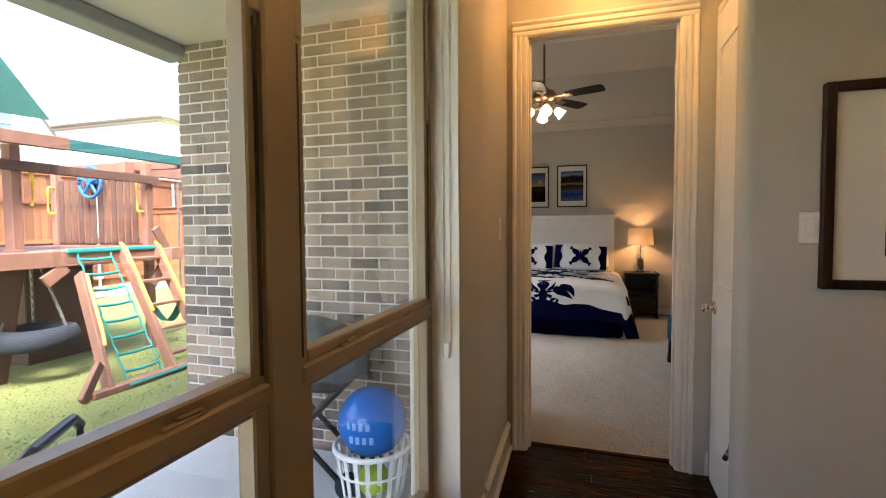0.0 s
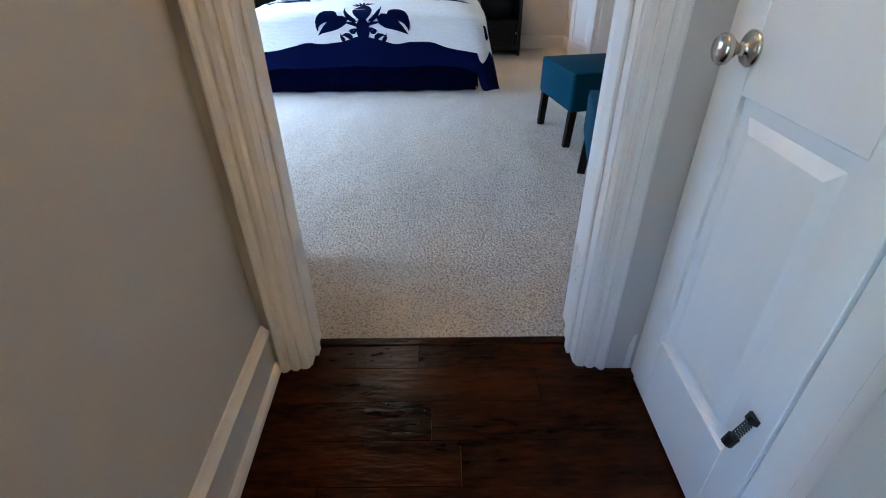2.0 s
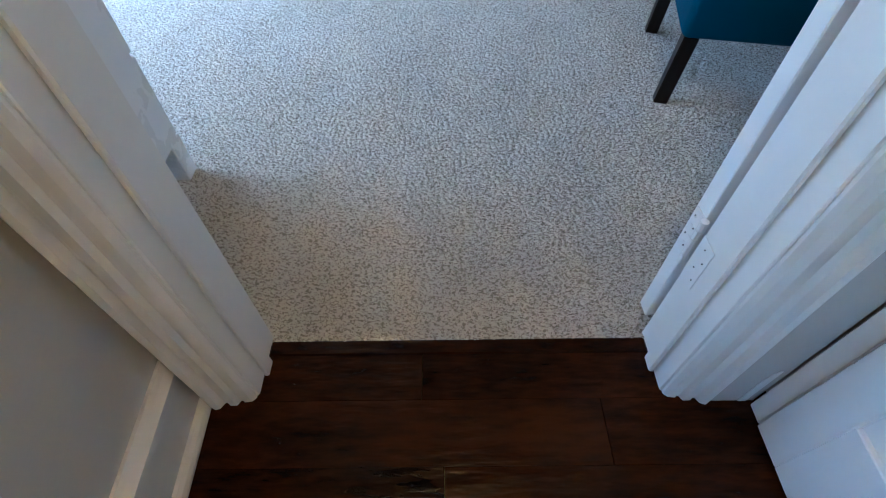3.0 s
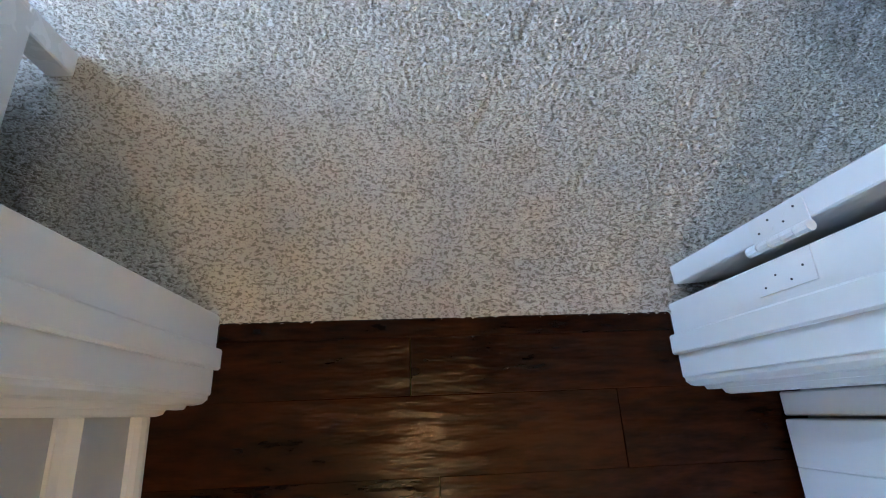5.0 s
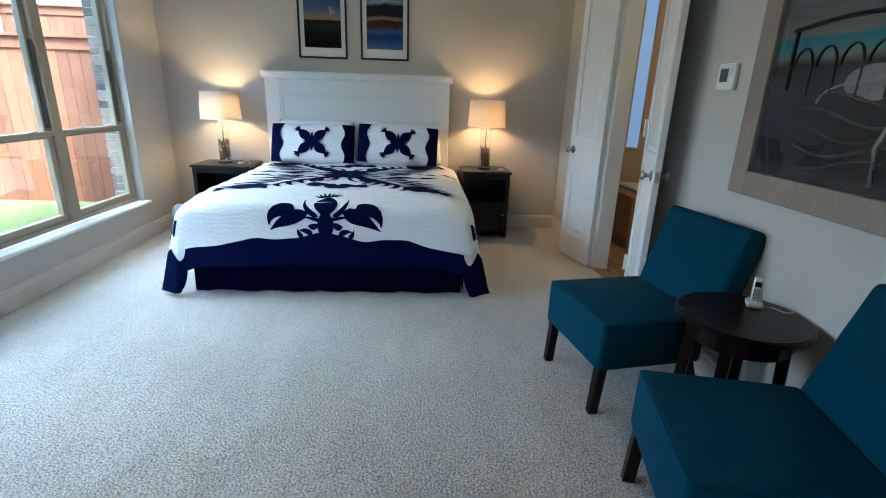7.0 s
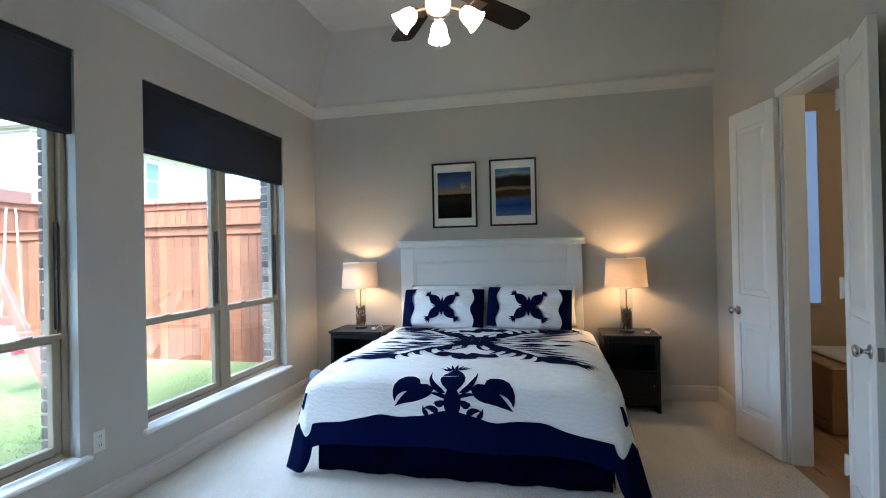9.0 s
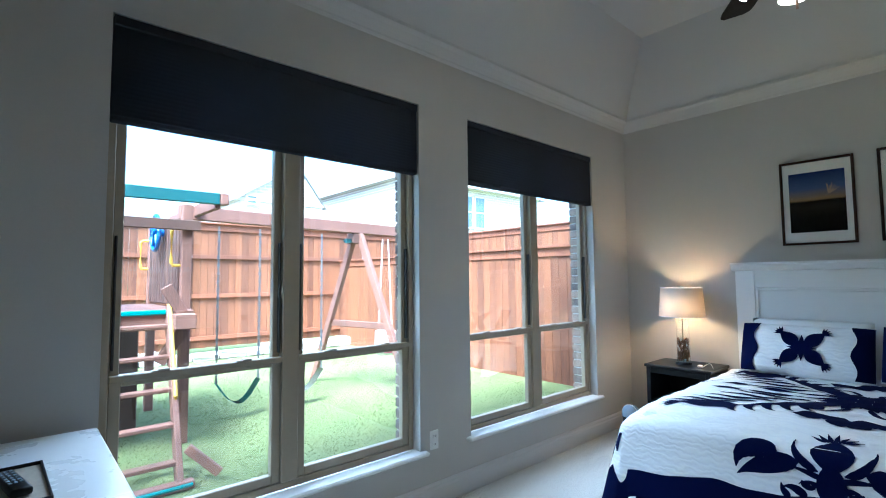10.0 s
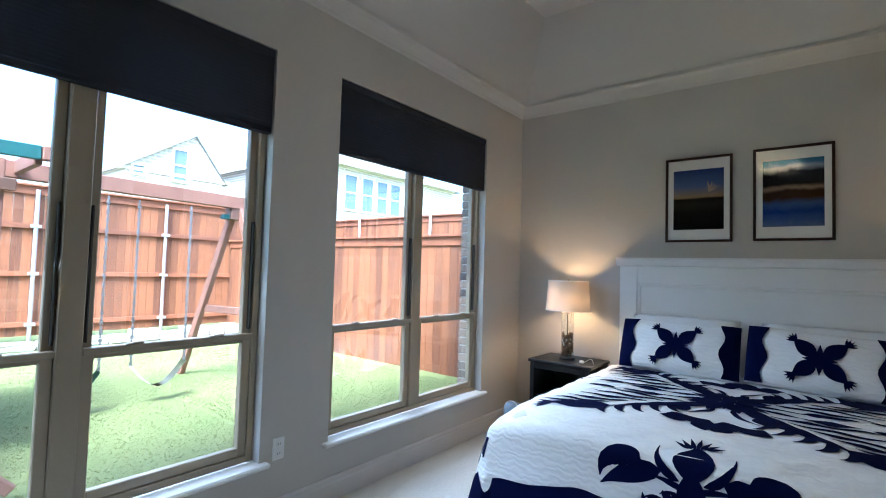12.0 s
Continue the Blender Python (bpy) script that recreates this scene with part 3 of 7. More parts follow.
bm = boxes(0.004, (XR - 0.018, XR - 0.001, DY0 - 0.065, DY0, 0, DZ + 0.06), (XR - 0.018, XR - 0.001, DY1, DY1 + 0.065, 0, DZ + 0.06), (XR - 0.018, XR - 0.001, DY0, DY1, DZ, DZ + 0.06))
setting(part("door_casing", bm, M_TRIM), "white painted casing of the double door", "casing")

# ---- bath beyond the double door ----
M_BATHFLOOR = wood_mat("tan_plank_tile", (0.36, 0.22, 0.12), (0.26, 0.15, 0.075), 'y', rough=0.3, scale=4)
M_BATHWALL = mat("bath_wall_paint", (0.52, 0.42, 0.30), 0.7, mix=0.15, bump=0.2)
bf = thing("floor_bath", "tan wood-look plank tile floor of the bath", "floor", kind="structure")
for i in range(9):
    for j in range(3):
        part("plank", boxes(0.002, (XR + 0.0015 + 0.25 * i, XR + 0.2485 + 0.25 * i, 2.2 + 1.0 * j + 0.3 * (i % 2), 3.197 + 1.0 * j + 0.3 * (i % 2), -0.05, 0.0)), M_BATHFLOOR, bf)
for wx0, wx1, wy0, wy1 in ((3.75, 3.85, 1.9, 5.6), (XR + 0.12, 3.75, 5.14, 5.165), (XR + 0.12, 3.75, 1.8, 1.9)):
    setting(part("wall_bath", boxes(0, (wx0, wx1, wy0, wy1, -0.1, 2.8)), M_BATHWALL), "tan painted bath wall", "wall")
setting(part("ceiling_bath", boxes(0, (XR + 0.12, 3.85, 1.8, 5.6, 2.8, 2.9)), M_CEIL), "pale bath ceiling", "ceiling")
bw = thing("window_4", "two tall narrow bath windows with pale shades glowing for daylight", "window", (0, 5.13, 0), kind="structure")
# shades emit in place of daylight; a solid wall stands behind them
M_BLUEGLOW = glow_mat("daylight_glow_shade", (0.34, 0.44, 0.66), 0.045)
for x0 in (2.245, 2.63):
    part("window_frame", frame_bars(B(), x0 - 0.03, x0 + 0.16, 0.86, 2.66, 0.03, -0.025, 0.0, axis='y'), M_BATHWALL, bw)
    part("shade", boxes(0, (x0, x0 + 0.13, -0.012, -0.006, 0.89, 2.63)), M_BLUEGLOW, bw, "pale shade glowing in place of daylight")
tub = thing("bath_tub_deck", "tan tiled tub deck under the bath window", "tub deck", (2.75, 4.58, 0))
part("deck", boxes(0.01, (-0.75, 0.85, -0.35, 0.53, 0.0, 0.5)), M_BATHFLOOR, tub)
part("rim", boxes(0.02, (-0.6, 0.7, -0.22, 0.4, 0.5, 0.53)), M_PLASTIC, tub, "white tub rim")

# ---- hall ----
bm = B()
# slightly splayed side wall with a rounded end
prof = [(-0.532, -0.115), (-0.505, -0.90)]
for k in range(7):
    a = radians(15 * k)
    prof.append((-0.545 + 0.04 * math.cos(a), -0.90 - 0.045 * math.sin(a) - 0.0))
prof += [(-0.60, -0.945), (-0.66, -0.93), (-0.66, -0.115)]
lo = [bm.verts.new((x, y, -0.1)) for x, y in prof]
hi = [bm.verts.new((x, y, 2.80)) for x, y in prof]
n = len(prof)
for i in range(n):
    bm.faces.new((lo[i], lo[(i + 1) % n], hi[(i + 1) % n], hi[i]))
bm.faces.new(hi)
setting(part("wall_hall_left", bm, M_WALL), "painted hall wall with a rounded corner", "wall")
# window wall
HW0, HW1 = -3.05, -1.32
HZ0, HZ1 = 0.335, 2.535
XW = -0.495
bm = boxes(0, (XW - 0.20, XW, HW1, -0.93, -0.1, 2.80), (XW - 0.20, XW, -4.6, HW0, -0.1, 2.80), (XW - 0.20, XW, HW0, HW1, -0.1, HZ0), (XW - 0.20, XW, HW0, HW1, HZ1, 2.80))
setting(part("wall_hall_window", bm, M_WALL), "painted wall round the patio window", "wall")
# right side: wall with picture, rounded end, and closet wall
prof = [(0.62, -0.115), (0.62, -0.80), (0.505, -0.80)]
for k in range(7):
    a = radians(15 * k)
    prof.append((0.545 - 0.04 * math.cos(a), -0.86 - 0.04 * math.sin(a)))
prof += [(4.2, -0.90), (4.2, -0.78), (0.75, -0.78), (0.75, -0.115)]
bm = B()
lo = [bm.verts.new((x, y, -0.1)) for x, y in prof]
hi = [bm.verts.new((x, y, 2.80)) for x, y in prof]
n = len(prof)
for i in range(n):
    bm.faces.new((lo[i], lo[(i + 1) % n], hi[(i + 1) % n], hi[i]))
setting(part("wall_hall_right", bm, M_WALL), "painted wall with a rounded corner by the closet door", "wall")
setting(part("wall_hall_back", boxes(0, (XW - 0.2, 4.2, -4.72, -4.6, -0.1, 2.80), (4.2, 4.32, -4.72, -0.78, -0.1, 2.80)), M_WALL), "plain painted walls closing the hall room", "wall")
setting(part("ceiling_hall", boxes(0, (XW - 0.2, 4.32, -4.72, -0.115, 2.80, 2.9)), M_CEIL), "pale hall ceiling", "ceiling")
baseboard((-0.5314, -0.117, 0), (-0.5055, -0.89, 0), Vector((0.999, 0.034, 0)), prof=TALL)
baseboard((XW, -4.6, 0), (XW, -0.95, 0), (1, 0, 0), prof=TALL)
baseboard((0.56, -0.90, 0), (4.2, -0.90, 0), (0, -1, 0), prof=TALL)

# closet door in the right side
CD = panel_leaf("door_2", "white two-panel closet door, closed, with a nickel knob", 0.465, 2.42, (0.60, -0.655, 0), 90, [(0.235, 0.86), (1.06, 2.24)], knob_z=0.94)
bm = boxes(0.003, (0.575, 0.62, -0.185, -0.145, 0, 2.45), (0.568, 0.62, -0.80, -0.66, 0, 2.45), (0.558, 0.575, -0.80, -0.735, 0, 2.45), (0.575, 0.62, -0.80, -0.145, 2.45, 2.49))
setting(part("door_jamb", bm, M_TRIM), "white closet door jamb and head", "jamb")
bm = B()
extrude(bm, BASE, (0.57, -0.1385, 0), (0.57, -0.117, 0), (-1, 0, 0), (0, 0, 1))
setting(part("trim", bm, M_TRIM), "white baseboard end beside the doorway", "trim")
setting(part("wall_return", boxes(0, (0.497, 0.585, -0.137, -0.1152, 0, 2.46)), M_WALL), "narrow painted wall between the doorway and the closet door", "wall")
# spring door stop at the foot of the closet door
ds = thing("spring_door_stop", "small dark bronze spring door stop on the closet door", "door stop", (0.563, -0.615, 0.385))
ds.matrix_basis = pose(0.563, -0.615, 0.385, 0, -68, 0) @ Matrix.Diagonal((0.95, 0.95, 0.95, 1))
bm = tube(B(), [(-0.010 - 0.055 * i / 60, 0.008 * math.cos(i * 0.9), 0.008 * math.sin(i * 0.9)) for i in range(61)], 0.0018, 5)
part("spring", bm, M_BLACK, ds)
bm = B()
rod(bm, (0.003, 0, 0), (-0.01, 0, 0), 0.014, n=12)
part("base", bm, M_BLACK, ds)
bm = B()
rod(bm, (-0.060, 0, 0), (-0.082, 0, 0), 0.0125, 0.012, n=12)
part("rubber_tip", bm, M_BLACK, ds)

# hand-scraped oak planks in the hall
hf = thing("floor_hall", "dark hand-scraped oak plank floor", "floor", kind="structure")
rnd = random.Random(4)
far = B()
for j in range(0, 36):
    y1 = -0.001 - 0.127 * j
    y0 = y1 - 0.1267
    x = XW - 0.15 - rnd.random() * 0.9
    while x < 4.2:
        ln = 0.7 + rnd.random() * 0.8
        a, b = max(x, XW - 0.19), min(x + ln - 0.0015, 4.19)
        if b - a > 0.02:
            if j < 13 and a < 1.0:
                part("plank", boxes(0.0006, (a, b, y0, y1, -0.03, -0.002 - 0.0003 * rnd.random())), M_OAK, hf)
            else:
                box(far, a, b, y0, y1, -0.03, -0.003)
        x += ln
tagged(part("planks_beyond", far, M_OAK, hf), kind="stuff")
bm = boxes(0.003, (-OPEN, OPEN, -0.03, 0.004, -0.004, 0.004))
setting(part("threshold_strip", bm, M_OAK), "dark wooden strip where the carpet meets the oak floor", "threshold")

# ---- hall window: three tall tan sashes ----
hw = thing("window_1", "large tan-framed window to the patio", "window", kind="structure")
xo, xi = XW - 0.17, XW - 0.105
part("window_frame", frame_bars(B(), HW0 + 0.001, HW1 - 0.001, HZ0, HZ1, 0.04, xo, xi), M_VINYL_HALL, hw)
for ym in (-2.217,):
    part("mullion", boxes(0.005, (xo, xi + 0.012, ym - 0.05, ym + 0.05, HZ0 + 0.04, HZ1 - 0.04)), M_VINYL_HALL, hw)
for a, b in ((HW0 + 0.04, -2.267), (-2.167, HW1 - 0.04)):
    sash(hw, a, b, xi - 0.014, HZ0 + 0.04, 1.075, 0.04, M_VINYL_HALL)
    sash(hw, a, b, xi - 0.020, 1.076, HZ1 - 0.042, 0.035, M_VINYL_HALL)
    part("meeting_rail", boxes(0.005, (xi - 0.03, xi + 0.012, a, b, 1.045, 1.085)), M_VINYL_HALL, hw)
    for k in (0.25, 0.75):
        c = a + (b - a) * k
        lk = boxes(0.0015, (xi - 0.012, xi + 0.010, c - 0.04, c + 0.04, 1.086, 1.090))
        box(lk, xi - 0.006, xi + 0.008, c - 0.012, c + 0.035, 1.090, 1.096, 0.002)
        part("sash_lock", lk, M_VINYL_HALL, hw)
    for yy in (a + 0.012, b - 0.012):
        part("jamb_track", boxes(0.002, (xi - 0.004, xi + 0.004, yy - 0.004, yy + 0.004, 1.10, 1.73)), M_TRACK, hw)
        part("track_cover", boxes(0.002, (xi - 0.004, xi + 0.008, yy - 0.011, yy + 0.011, 1.74, 2.45)), M_VINYL_HALL, hw)
part("window_sill", boxes(0.008, (xi, XW + 0.03, HW0 - 0.04, HW1 + 0.04, HZ0 - 0.02, HZ0 + 0.004)), M_TRIM, hw)
part("reveal_liner", boxes(0.0, (xi, XW - 0.001, HW1 - 0.012, HW1 - 0.001, HZ0 + 0.006, HZ1)), M_TRIM, hw, "white painted reveal")
cord = thing("blind_cord", "pale shade cords with a white plastic tensioner in the window reveal", "cord", (XW - 0.045, HW1 - 0.018, 0))
for k in (-0.012, 0.012):
    bm = B()
    rod(bm, (k, 0, 0.93), (k, 0, 2.53), 0.0022, n=6)
    part("cord", bm, M_PLASTIC, cord)
part("tensioner", boxes(0.005, (-0.012, 0.012, -0.010, 0.005, 0.885, 0.945)), M_PLASTIC, cord, "white plastic tensioner")


def switch_plate(loc, rz, label, screws=True):
    s = thing("light_switch", label, "light switch", loc, rz)
    part("plate", boxes(0.003, (-0.036, 0.036, -0.006, 0.0, -0.059, 0.059)), M_PLASTIC, s)
    part("rocker", box(B(), -0.016, 0.016, -0.010, -0.005, -0.033, 0.033, 0.002), M_PLASTIC, s)
    return s


switch_plate((0.727, -0.9005, 1.352), 0, "white rocker light switch beside the framed picture")
switch_plate((-0.5200, -0.443, 1.352), 92.0, "white rocker light switch on the hall wall")


def outlet(loc, rz):
    s = thing("wall_outlet", "white duplex wall outlet low on the wall", "outlet", loc, rz)
    part("plate", boxes(0.003, (-0.036, 0.036, -0.006, 0.0, -0.059, 0.059)), M_PLASTIC, s)
    for k in (-0.025, 0.025):
        r = part("receptacle", boxes(0.004, (-0.017, 0.017, -0.009, -0.005, k - 0.017, k + 0.017)), M_PLASTIC, s)
        part("slot", boxes(0, (-0.008, -0.005, -0.0095, -0.0088, k - 0.006, k + 0.006), (0.005, 0.008, -0.0095, -0.0088, k - 0.006, k + 0.006)), M_BLACK, r)
    return s


outlet((XL + 0.0005, 2.365, 0.405), 90)
outlet((XL + 0.0005, 0.30, 0.405), 90)

dl = thing("recessed_downlight", "small round recessed ceiling light in the hall, lit", "downlight", (0.0, -0.52, 2.80))
part("trim_ring", lathe(B(), [(0.055, -0.004), (0.085, -0.004), (0.088, -0.001), (0.085, 0.0), (0.055, 0.0)], 28), M_TRIM, dl)
part("lens", lathe(B(), [(0, -0.002), (0.055, -0.002), (0.055, -0.001), (0, -0.001)], 24), glow_mat("lit_lens", (1.0, 0.62, 0.25), 3.0), dl, "glowing lens")

# ---- the bed ----
BX, BY0, BHW, BTOP = -0.62, 3.06, 0.92, 0.665
DROP = 0.46


def quilt_point(u, v, lift=0.0):
    """Where the quilt's (u, v) lies: u across from the middle, v from the foot edge towards the head (negative hangs over the foot)."""
    ex = max(abs(u) - BHW, 0.0)
    ey = max(-v, 0.0)
    sg = 1 if u >= 0 else -1
    d = math.hypot(ex, ey)
    flat = d
    if d > 0:
        # the cloth's corner hangs as one rounded flap that reaches the carpet
        corner = 2 * ex * ey / (flat * flat)
        d *= (DROP + 0.165 * min(1.0, 1.7 * corner)) * max(ex, ey) / flat / DROP
    px, py = max(min(u, BHW), -BHW), max(v, 0.0)
    ripple = 0.006 * math.sin(9 * u + 2.0 * v) * math.sin(7 * v + 1.3) + 0.003 * math.sin(31 * u) * math.sin(29 * v)
    crown = 0.018 * (1 - (px / BHW) ** 2) + 0.012 * min(py, 1.0) - 0.03 * max(0.0, 1 - py / 0.25) ** 2 - 0.03 * max(0.0, 1 - (BHW - abs(px)) / 0.2) ** 2
    topz = BTOP + crown + ripple + lift
    if d <= 0:
        return Vector((px, py, topz))
    dx, dy = sg * ex / flat, -ey / flat
    flare = 0.05 + 0.15 * min(1.0, 1.4 * corner)
    r = 0.07
    if d < r * 1.571:
        a = d / r
        out, down = r * math.sin(a), r * (1 - math.cos(a))
    else:
        h = d - r * 1.571
        out, down = r + h * flare, r + h * math.sqrt(1 - flare * flare)
    wave = 0.016 * math.sin(8.0 * (u * abs(dy) + v * abs(dx)) + 0.7) * min(down / 0.4, 1.0) * (1 - corner)
    out += wave + lift
    z = topz - lift - down
    if z < 0.03 + lift:
        out += (0.03 + lift - z) * 0.6
        z = 0.03 + lift
    return Vector((px + dx * (out + 0.10 * corner * down), py + dy * (out - 0.12 * corner * down), z))


def quilt_mat():
    """White quilted cotton with echo stitching."""
    m, nt, b = nodes_of("quilted_cotton")
    tc = add(nt, "ShaderNodeTexCoord")
    wv = add(nt, "ShaderNodeTexWave", Scale=11.0, Distortion=9.0, Detail=2.0)
    wv.inputs["Detail Scale"].default_value = 1.4
    wv.wave_type = 'RINGS'
    nz = add(nt, "ShaderNodeTexNoise", Scale=55.0, Detail=3.0)
    link(nt, tc.outputs["Object"], wv.inputs["Vector"])
    link(nt, tc.outputs["Object"], nz.inputs["Vector"])
    ad = add(nt, "ShaderNodeMath")
    ad.operation = 'MULTIPLY_ADD'
    ad.inputs[1].default_value = 0.6
    link(nt, nz.outputs[0], ad.inputs[0])
    link(nt, wv.outputs["Fac"], ad.inputs[2])
    bp = add(nt, "ShaderNodeBump", Strength=0.35, Distance=0.004)
    link(nt, ad.outputs[0], bp.inputs["Height"])
    link(nt, bp.outputs[0], b.inputs["Normal"])
    mx = add(nt, "ShaderNodeMix")
    mx.data_type = 'RGBA'
    mx.inputs[6].default_value, mx.inputs[7].default_value = (0.79, 0.79, 0.80, 1), (0.84, 0.84, 0.83, 1)
    link(nt, ad.outputs[0], mx.inputs[0])
    link(nt, mx.outputs[2], b.inputs["Base Color"])
    b.inputs["Roughness"].default_value = 0.9
    b.inputs["Specular IOR Level"].default_value = 0.2
    return m


M_QUILT = quilt_mat()
bed = thing("bed", "king bed with a white panelled headboard and navy bed skirt", "bed", (BX, BY0, 0))
# headboard with a crown cap and recessed panel
HBW, HY = 0.905, YB - BY0
hb = part("headboard", boxes(0.004, (-HBW + 0.14, HBW - 0.14, HY - 0.055, HY - 0.02, 0.3, 1.33)), M_HEADB, bed, "white painted wooden headboard")
for x0 in (-HBW, HBW - 0.14):
    part("stile", boxes(0.004, (x0, x0 + 0.14, HY - 0.075, HY - 0.02, 0.0, 1.47)), M_HEADB, hb)
part("top_rail", boxes(0.004, (-HBW + 0.14, HBW - 0.14, HY - 0.075, HY - 0.02, 1.33, 1.47)), M_HEADB, hb)
part("cap", extrude(B(), [(0, 0), (-0.062, 0), (-0.075, 0.012), (-0.085, 0.04), (-0.10, 0.055), (-0.10, 0.07), (0, 0.07)], (-HBW - 0.025, HY - 0.012, 1.47), (HBW + 0.025, HY - 0.012, 1.47), (0, 1, 0), (0, 0, 1)), M_HEADB, hb)
part("panel_bead", frame_bars(B(), -HBW + 0.14, HBW - 0.14, 0.3, 1.33, 0.022, HY - 0.068, HY - 0.0552, axis='y', bev=0.003), M_HEADB, hb)
part("box_base", boxes(0.02, (-0.90, 0.90, 0.03, HY - 0.08, 0.15, 0.38)), M_NAVY, bed)
part("mattress", boxes(0.05, (-0.915, 0.915, 0.01, HY - 0.078, 0.38, 0.645)), M_COTTON, bed)
for sx in (-0.84, 0.84):
    for sy in (0.12, HY - 0.2):
        bm = B()
        rod(bm, (sx, sy, 0), (sx, sy, 0.15), 0.022, n=10)
        part("foot", bm, M_BLACK, bed)


def pleated(p0, p1, z0, z1, nrm, depth=0.007, step=0.06):
    """A hanging skirt with soft folds."""
    p0, p1, nrm = Vector(p0), Vector(p1), Vector(nrm)
    n = int((p1 - p0).length / step * 4)
    bm = B()
    rows = []
    for k in range(4):
        t = k / 3
        row = []
        for i in range(n + 1):
            s = i / n
            f = depth * (0.3 + t) * (0.6 * math.sin(i * 1.13 + 2 * math.sin(i * 0.31)) + 1.3 * math.sin(i * 0.29 + 1)) * (1 if 0.03 < s < 0.97 else 0.3)
            row.append(bm.verts.new(p0.lerp(p1, s) + nrm * (f + 0.012 * t) + Vector((0, 0, z1 + (z0 - z1) * t))))
        rows.append(row)
    for a, b in zip(rows, rows[1:]):
        for i in range(n):
            bm.faces.new((a[i], a[i + 1], b[i + 1], b[i]))
    bmesh.ops.solidify(bm, geom=list(bm.faces), thickness=0.003)
    return bm


part("bed_skirt", pleated((-0.92, 0.015, 0), (0.0, 0.012, 0), 0.012, 0.40, (0, -1, 0)), M_NAVY, bed, "navy gathered bed skirt", True)
part("bed_skirt", pleated((0.0, 0.012, 0), (0.92, 0.015, 0), 0.012, 0.40, (0, -1, 0)), M_NAVY, bed, "navy gathered bed skirt", True)
part("bed_skirt", pleated((-0.922, HY - 0.1, 0), (-0.922, 0.02, 0), 0.012, 0.40, (-1, 0, 0)), M_NAVY, bed, "navy gathered bed skirt", True)
part("bed_skirt", pleated((0.922, 0.02, 0), (0.922, HY - 0.1, 0), 0.012, 0.40, (1, 0, 0)), M_NAVY, bed, "navy gathered bed skirt", True)

quilt = thing("quilt", "white quilt with navy appliqué fronds and a scalloped navy border", "quilt", (BX, BY0, 0))


def quilt_patch(fu, nu, nv, lift, thick):
    """A piece of quilt over (s, t) in 0..1, where fu gives its (u, v)."""
    bm = B()
    g = []
    for i in range(nu + 1):
        g.append([bm.verts.new(quilt_point(*fu(i / nu, j / nv), lift)) for j in range(nv + 1)])
    for i in range(nu):
        for j in range(nv):
            bm.faces.new((g[i][j], g[i + 1][j], g[i + 1][j + 1], g[i][j + 1]))
    return bm


UE, VE, VH = BHW + DROP, -DROP, 1.80
bm = quilt_patch(lambda a, b: (-UE + 2 * UE * a, VE + (VH - VE) * b), 150, 120, 0.0, 0.004)
part("quilt_top", bm, M_QUILT, quilt, smooth=True)


def scallop(x, base, slope, amp, period):
    """Depth of the border's wavy upper edge below the fold, x from its middle."""
    return base + slope * abs(x) + amp * 0.5 * (1 - math.cos(2 * math.pi * x / period))


# scalloped navy border along the foot and both sides, the corner left to the foot piece
def foot_border(a, b):
    u = -UE - 0.001 + 2 * (UE + 0.001) * a
    top = -scallop(min(max(u, -BHW), BHW), 0.225, 0.09, 0.03, 0.49) + 0.45 * max(abs(u) - BHW - 0.05, 0.0)
    return u, VE - 0.001 + (top - VE) * b


def side_border(a, b, sg):
    v = VE + (VH - VE) * a
    edge = BHW + scallop(max(v, 0.0) - 0.75, 0.235, 0.05, 0.04, 0.52) - 0.45 * max(-v - 0.05, 0.0)
    return sg * (UE + 0.001 - (UE - edge) * b), v


part("border", quilt_patch(foot_border, 180, 10, 0.0035, 0.002), M_NAVY, quilt, smooth=True)
for sg in (-1, 1):
    part("border", quilt_patch(lambda a, b, sg=sg: side_border(a, b, sg), 150, 10, 0.0045, 0.002), M_NAVY, quilt, smooth=True)


def frond(pts, widths, lift=0.0035, nv=4):
    """A leaf-shaped appliqué: a bent midline and its half widths."""
    n = len(pts)

    def fu(a, b):
        k = min(int(a * (n - 1)), n - 2)
        f = a * (n - 1) - k
        p = Vector(pts[k]).lerp(Vector(pts[k + 1]), f)
        d = (Vector(pts[k + 1]) - Vector(pts[k])).normalized()
        w = widths[k] * (1 - f) + widths[k + 1] * f
        q = p + Vector((-d.y, d.x)) * w * (2 * b - 1)
        return q.x, q.y
    return quilt_patch(fu, (n - 1) * 4, nv, lift, 0.002)


def leaf_shape(p, ang, length, width, bend=0.0, n=9, tip=0.5):
    pts, ws = [], []
    x, y, a = p[0], p[1], ang
    for i in range(n):
        t = i / (n - 1)
        pts.append((x, y))
        ws.append(max(width * math.sin(math.pi * min(t ** tip, 1.0)) if 0 < t < 1 else 0.0, 0.002))
        x += math.cos(a) * length / (n - 1)
        y += math.sin(a) * length / (n - 1)
        a += bend / (n - 1)
    return pts, ws


def applique(p, ang, length, width, bend=0.0, tip=0.62, lift=0.0035, name="applique_leaf"):
    pts, ws = leaf_shape(p, ang, length, width, bend, tip=tip)
    part(name, frond(pts, ws, lift), M_NAVY, quilt, smooth=True)


PI = math.pi
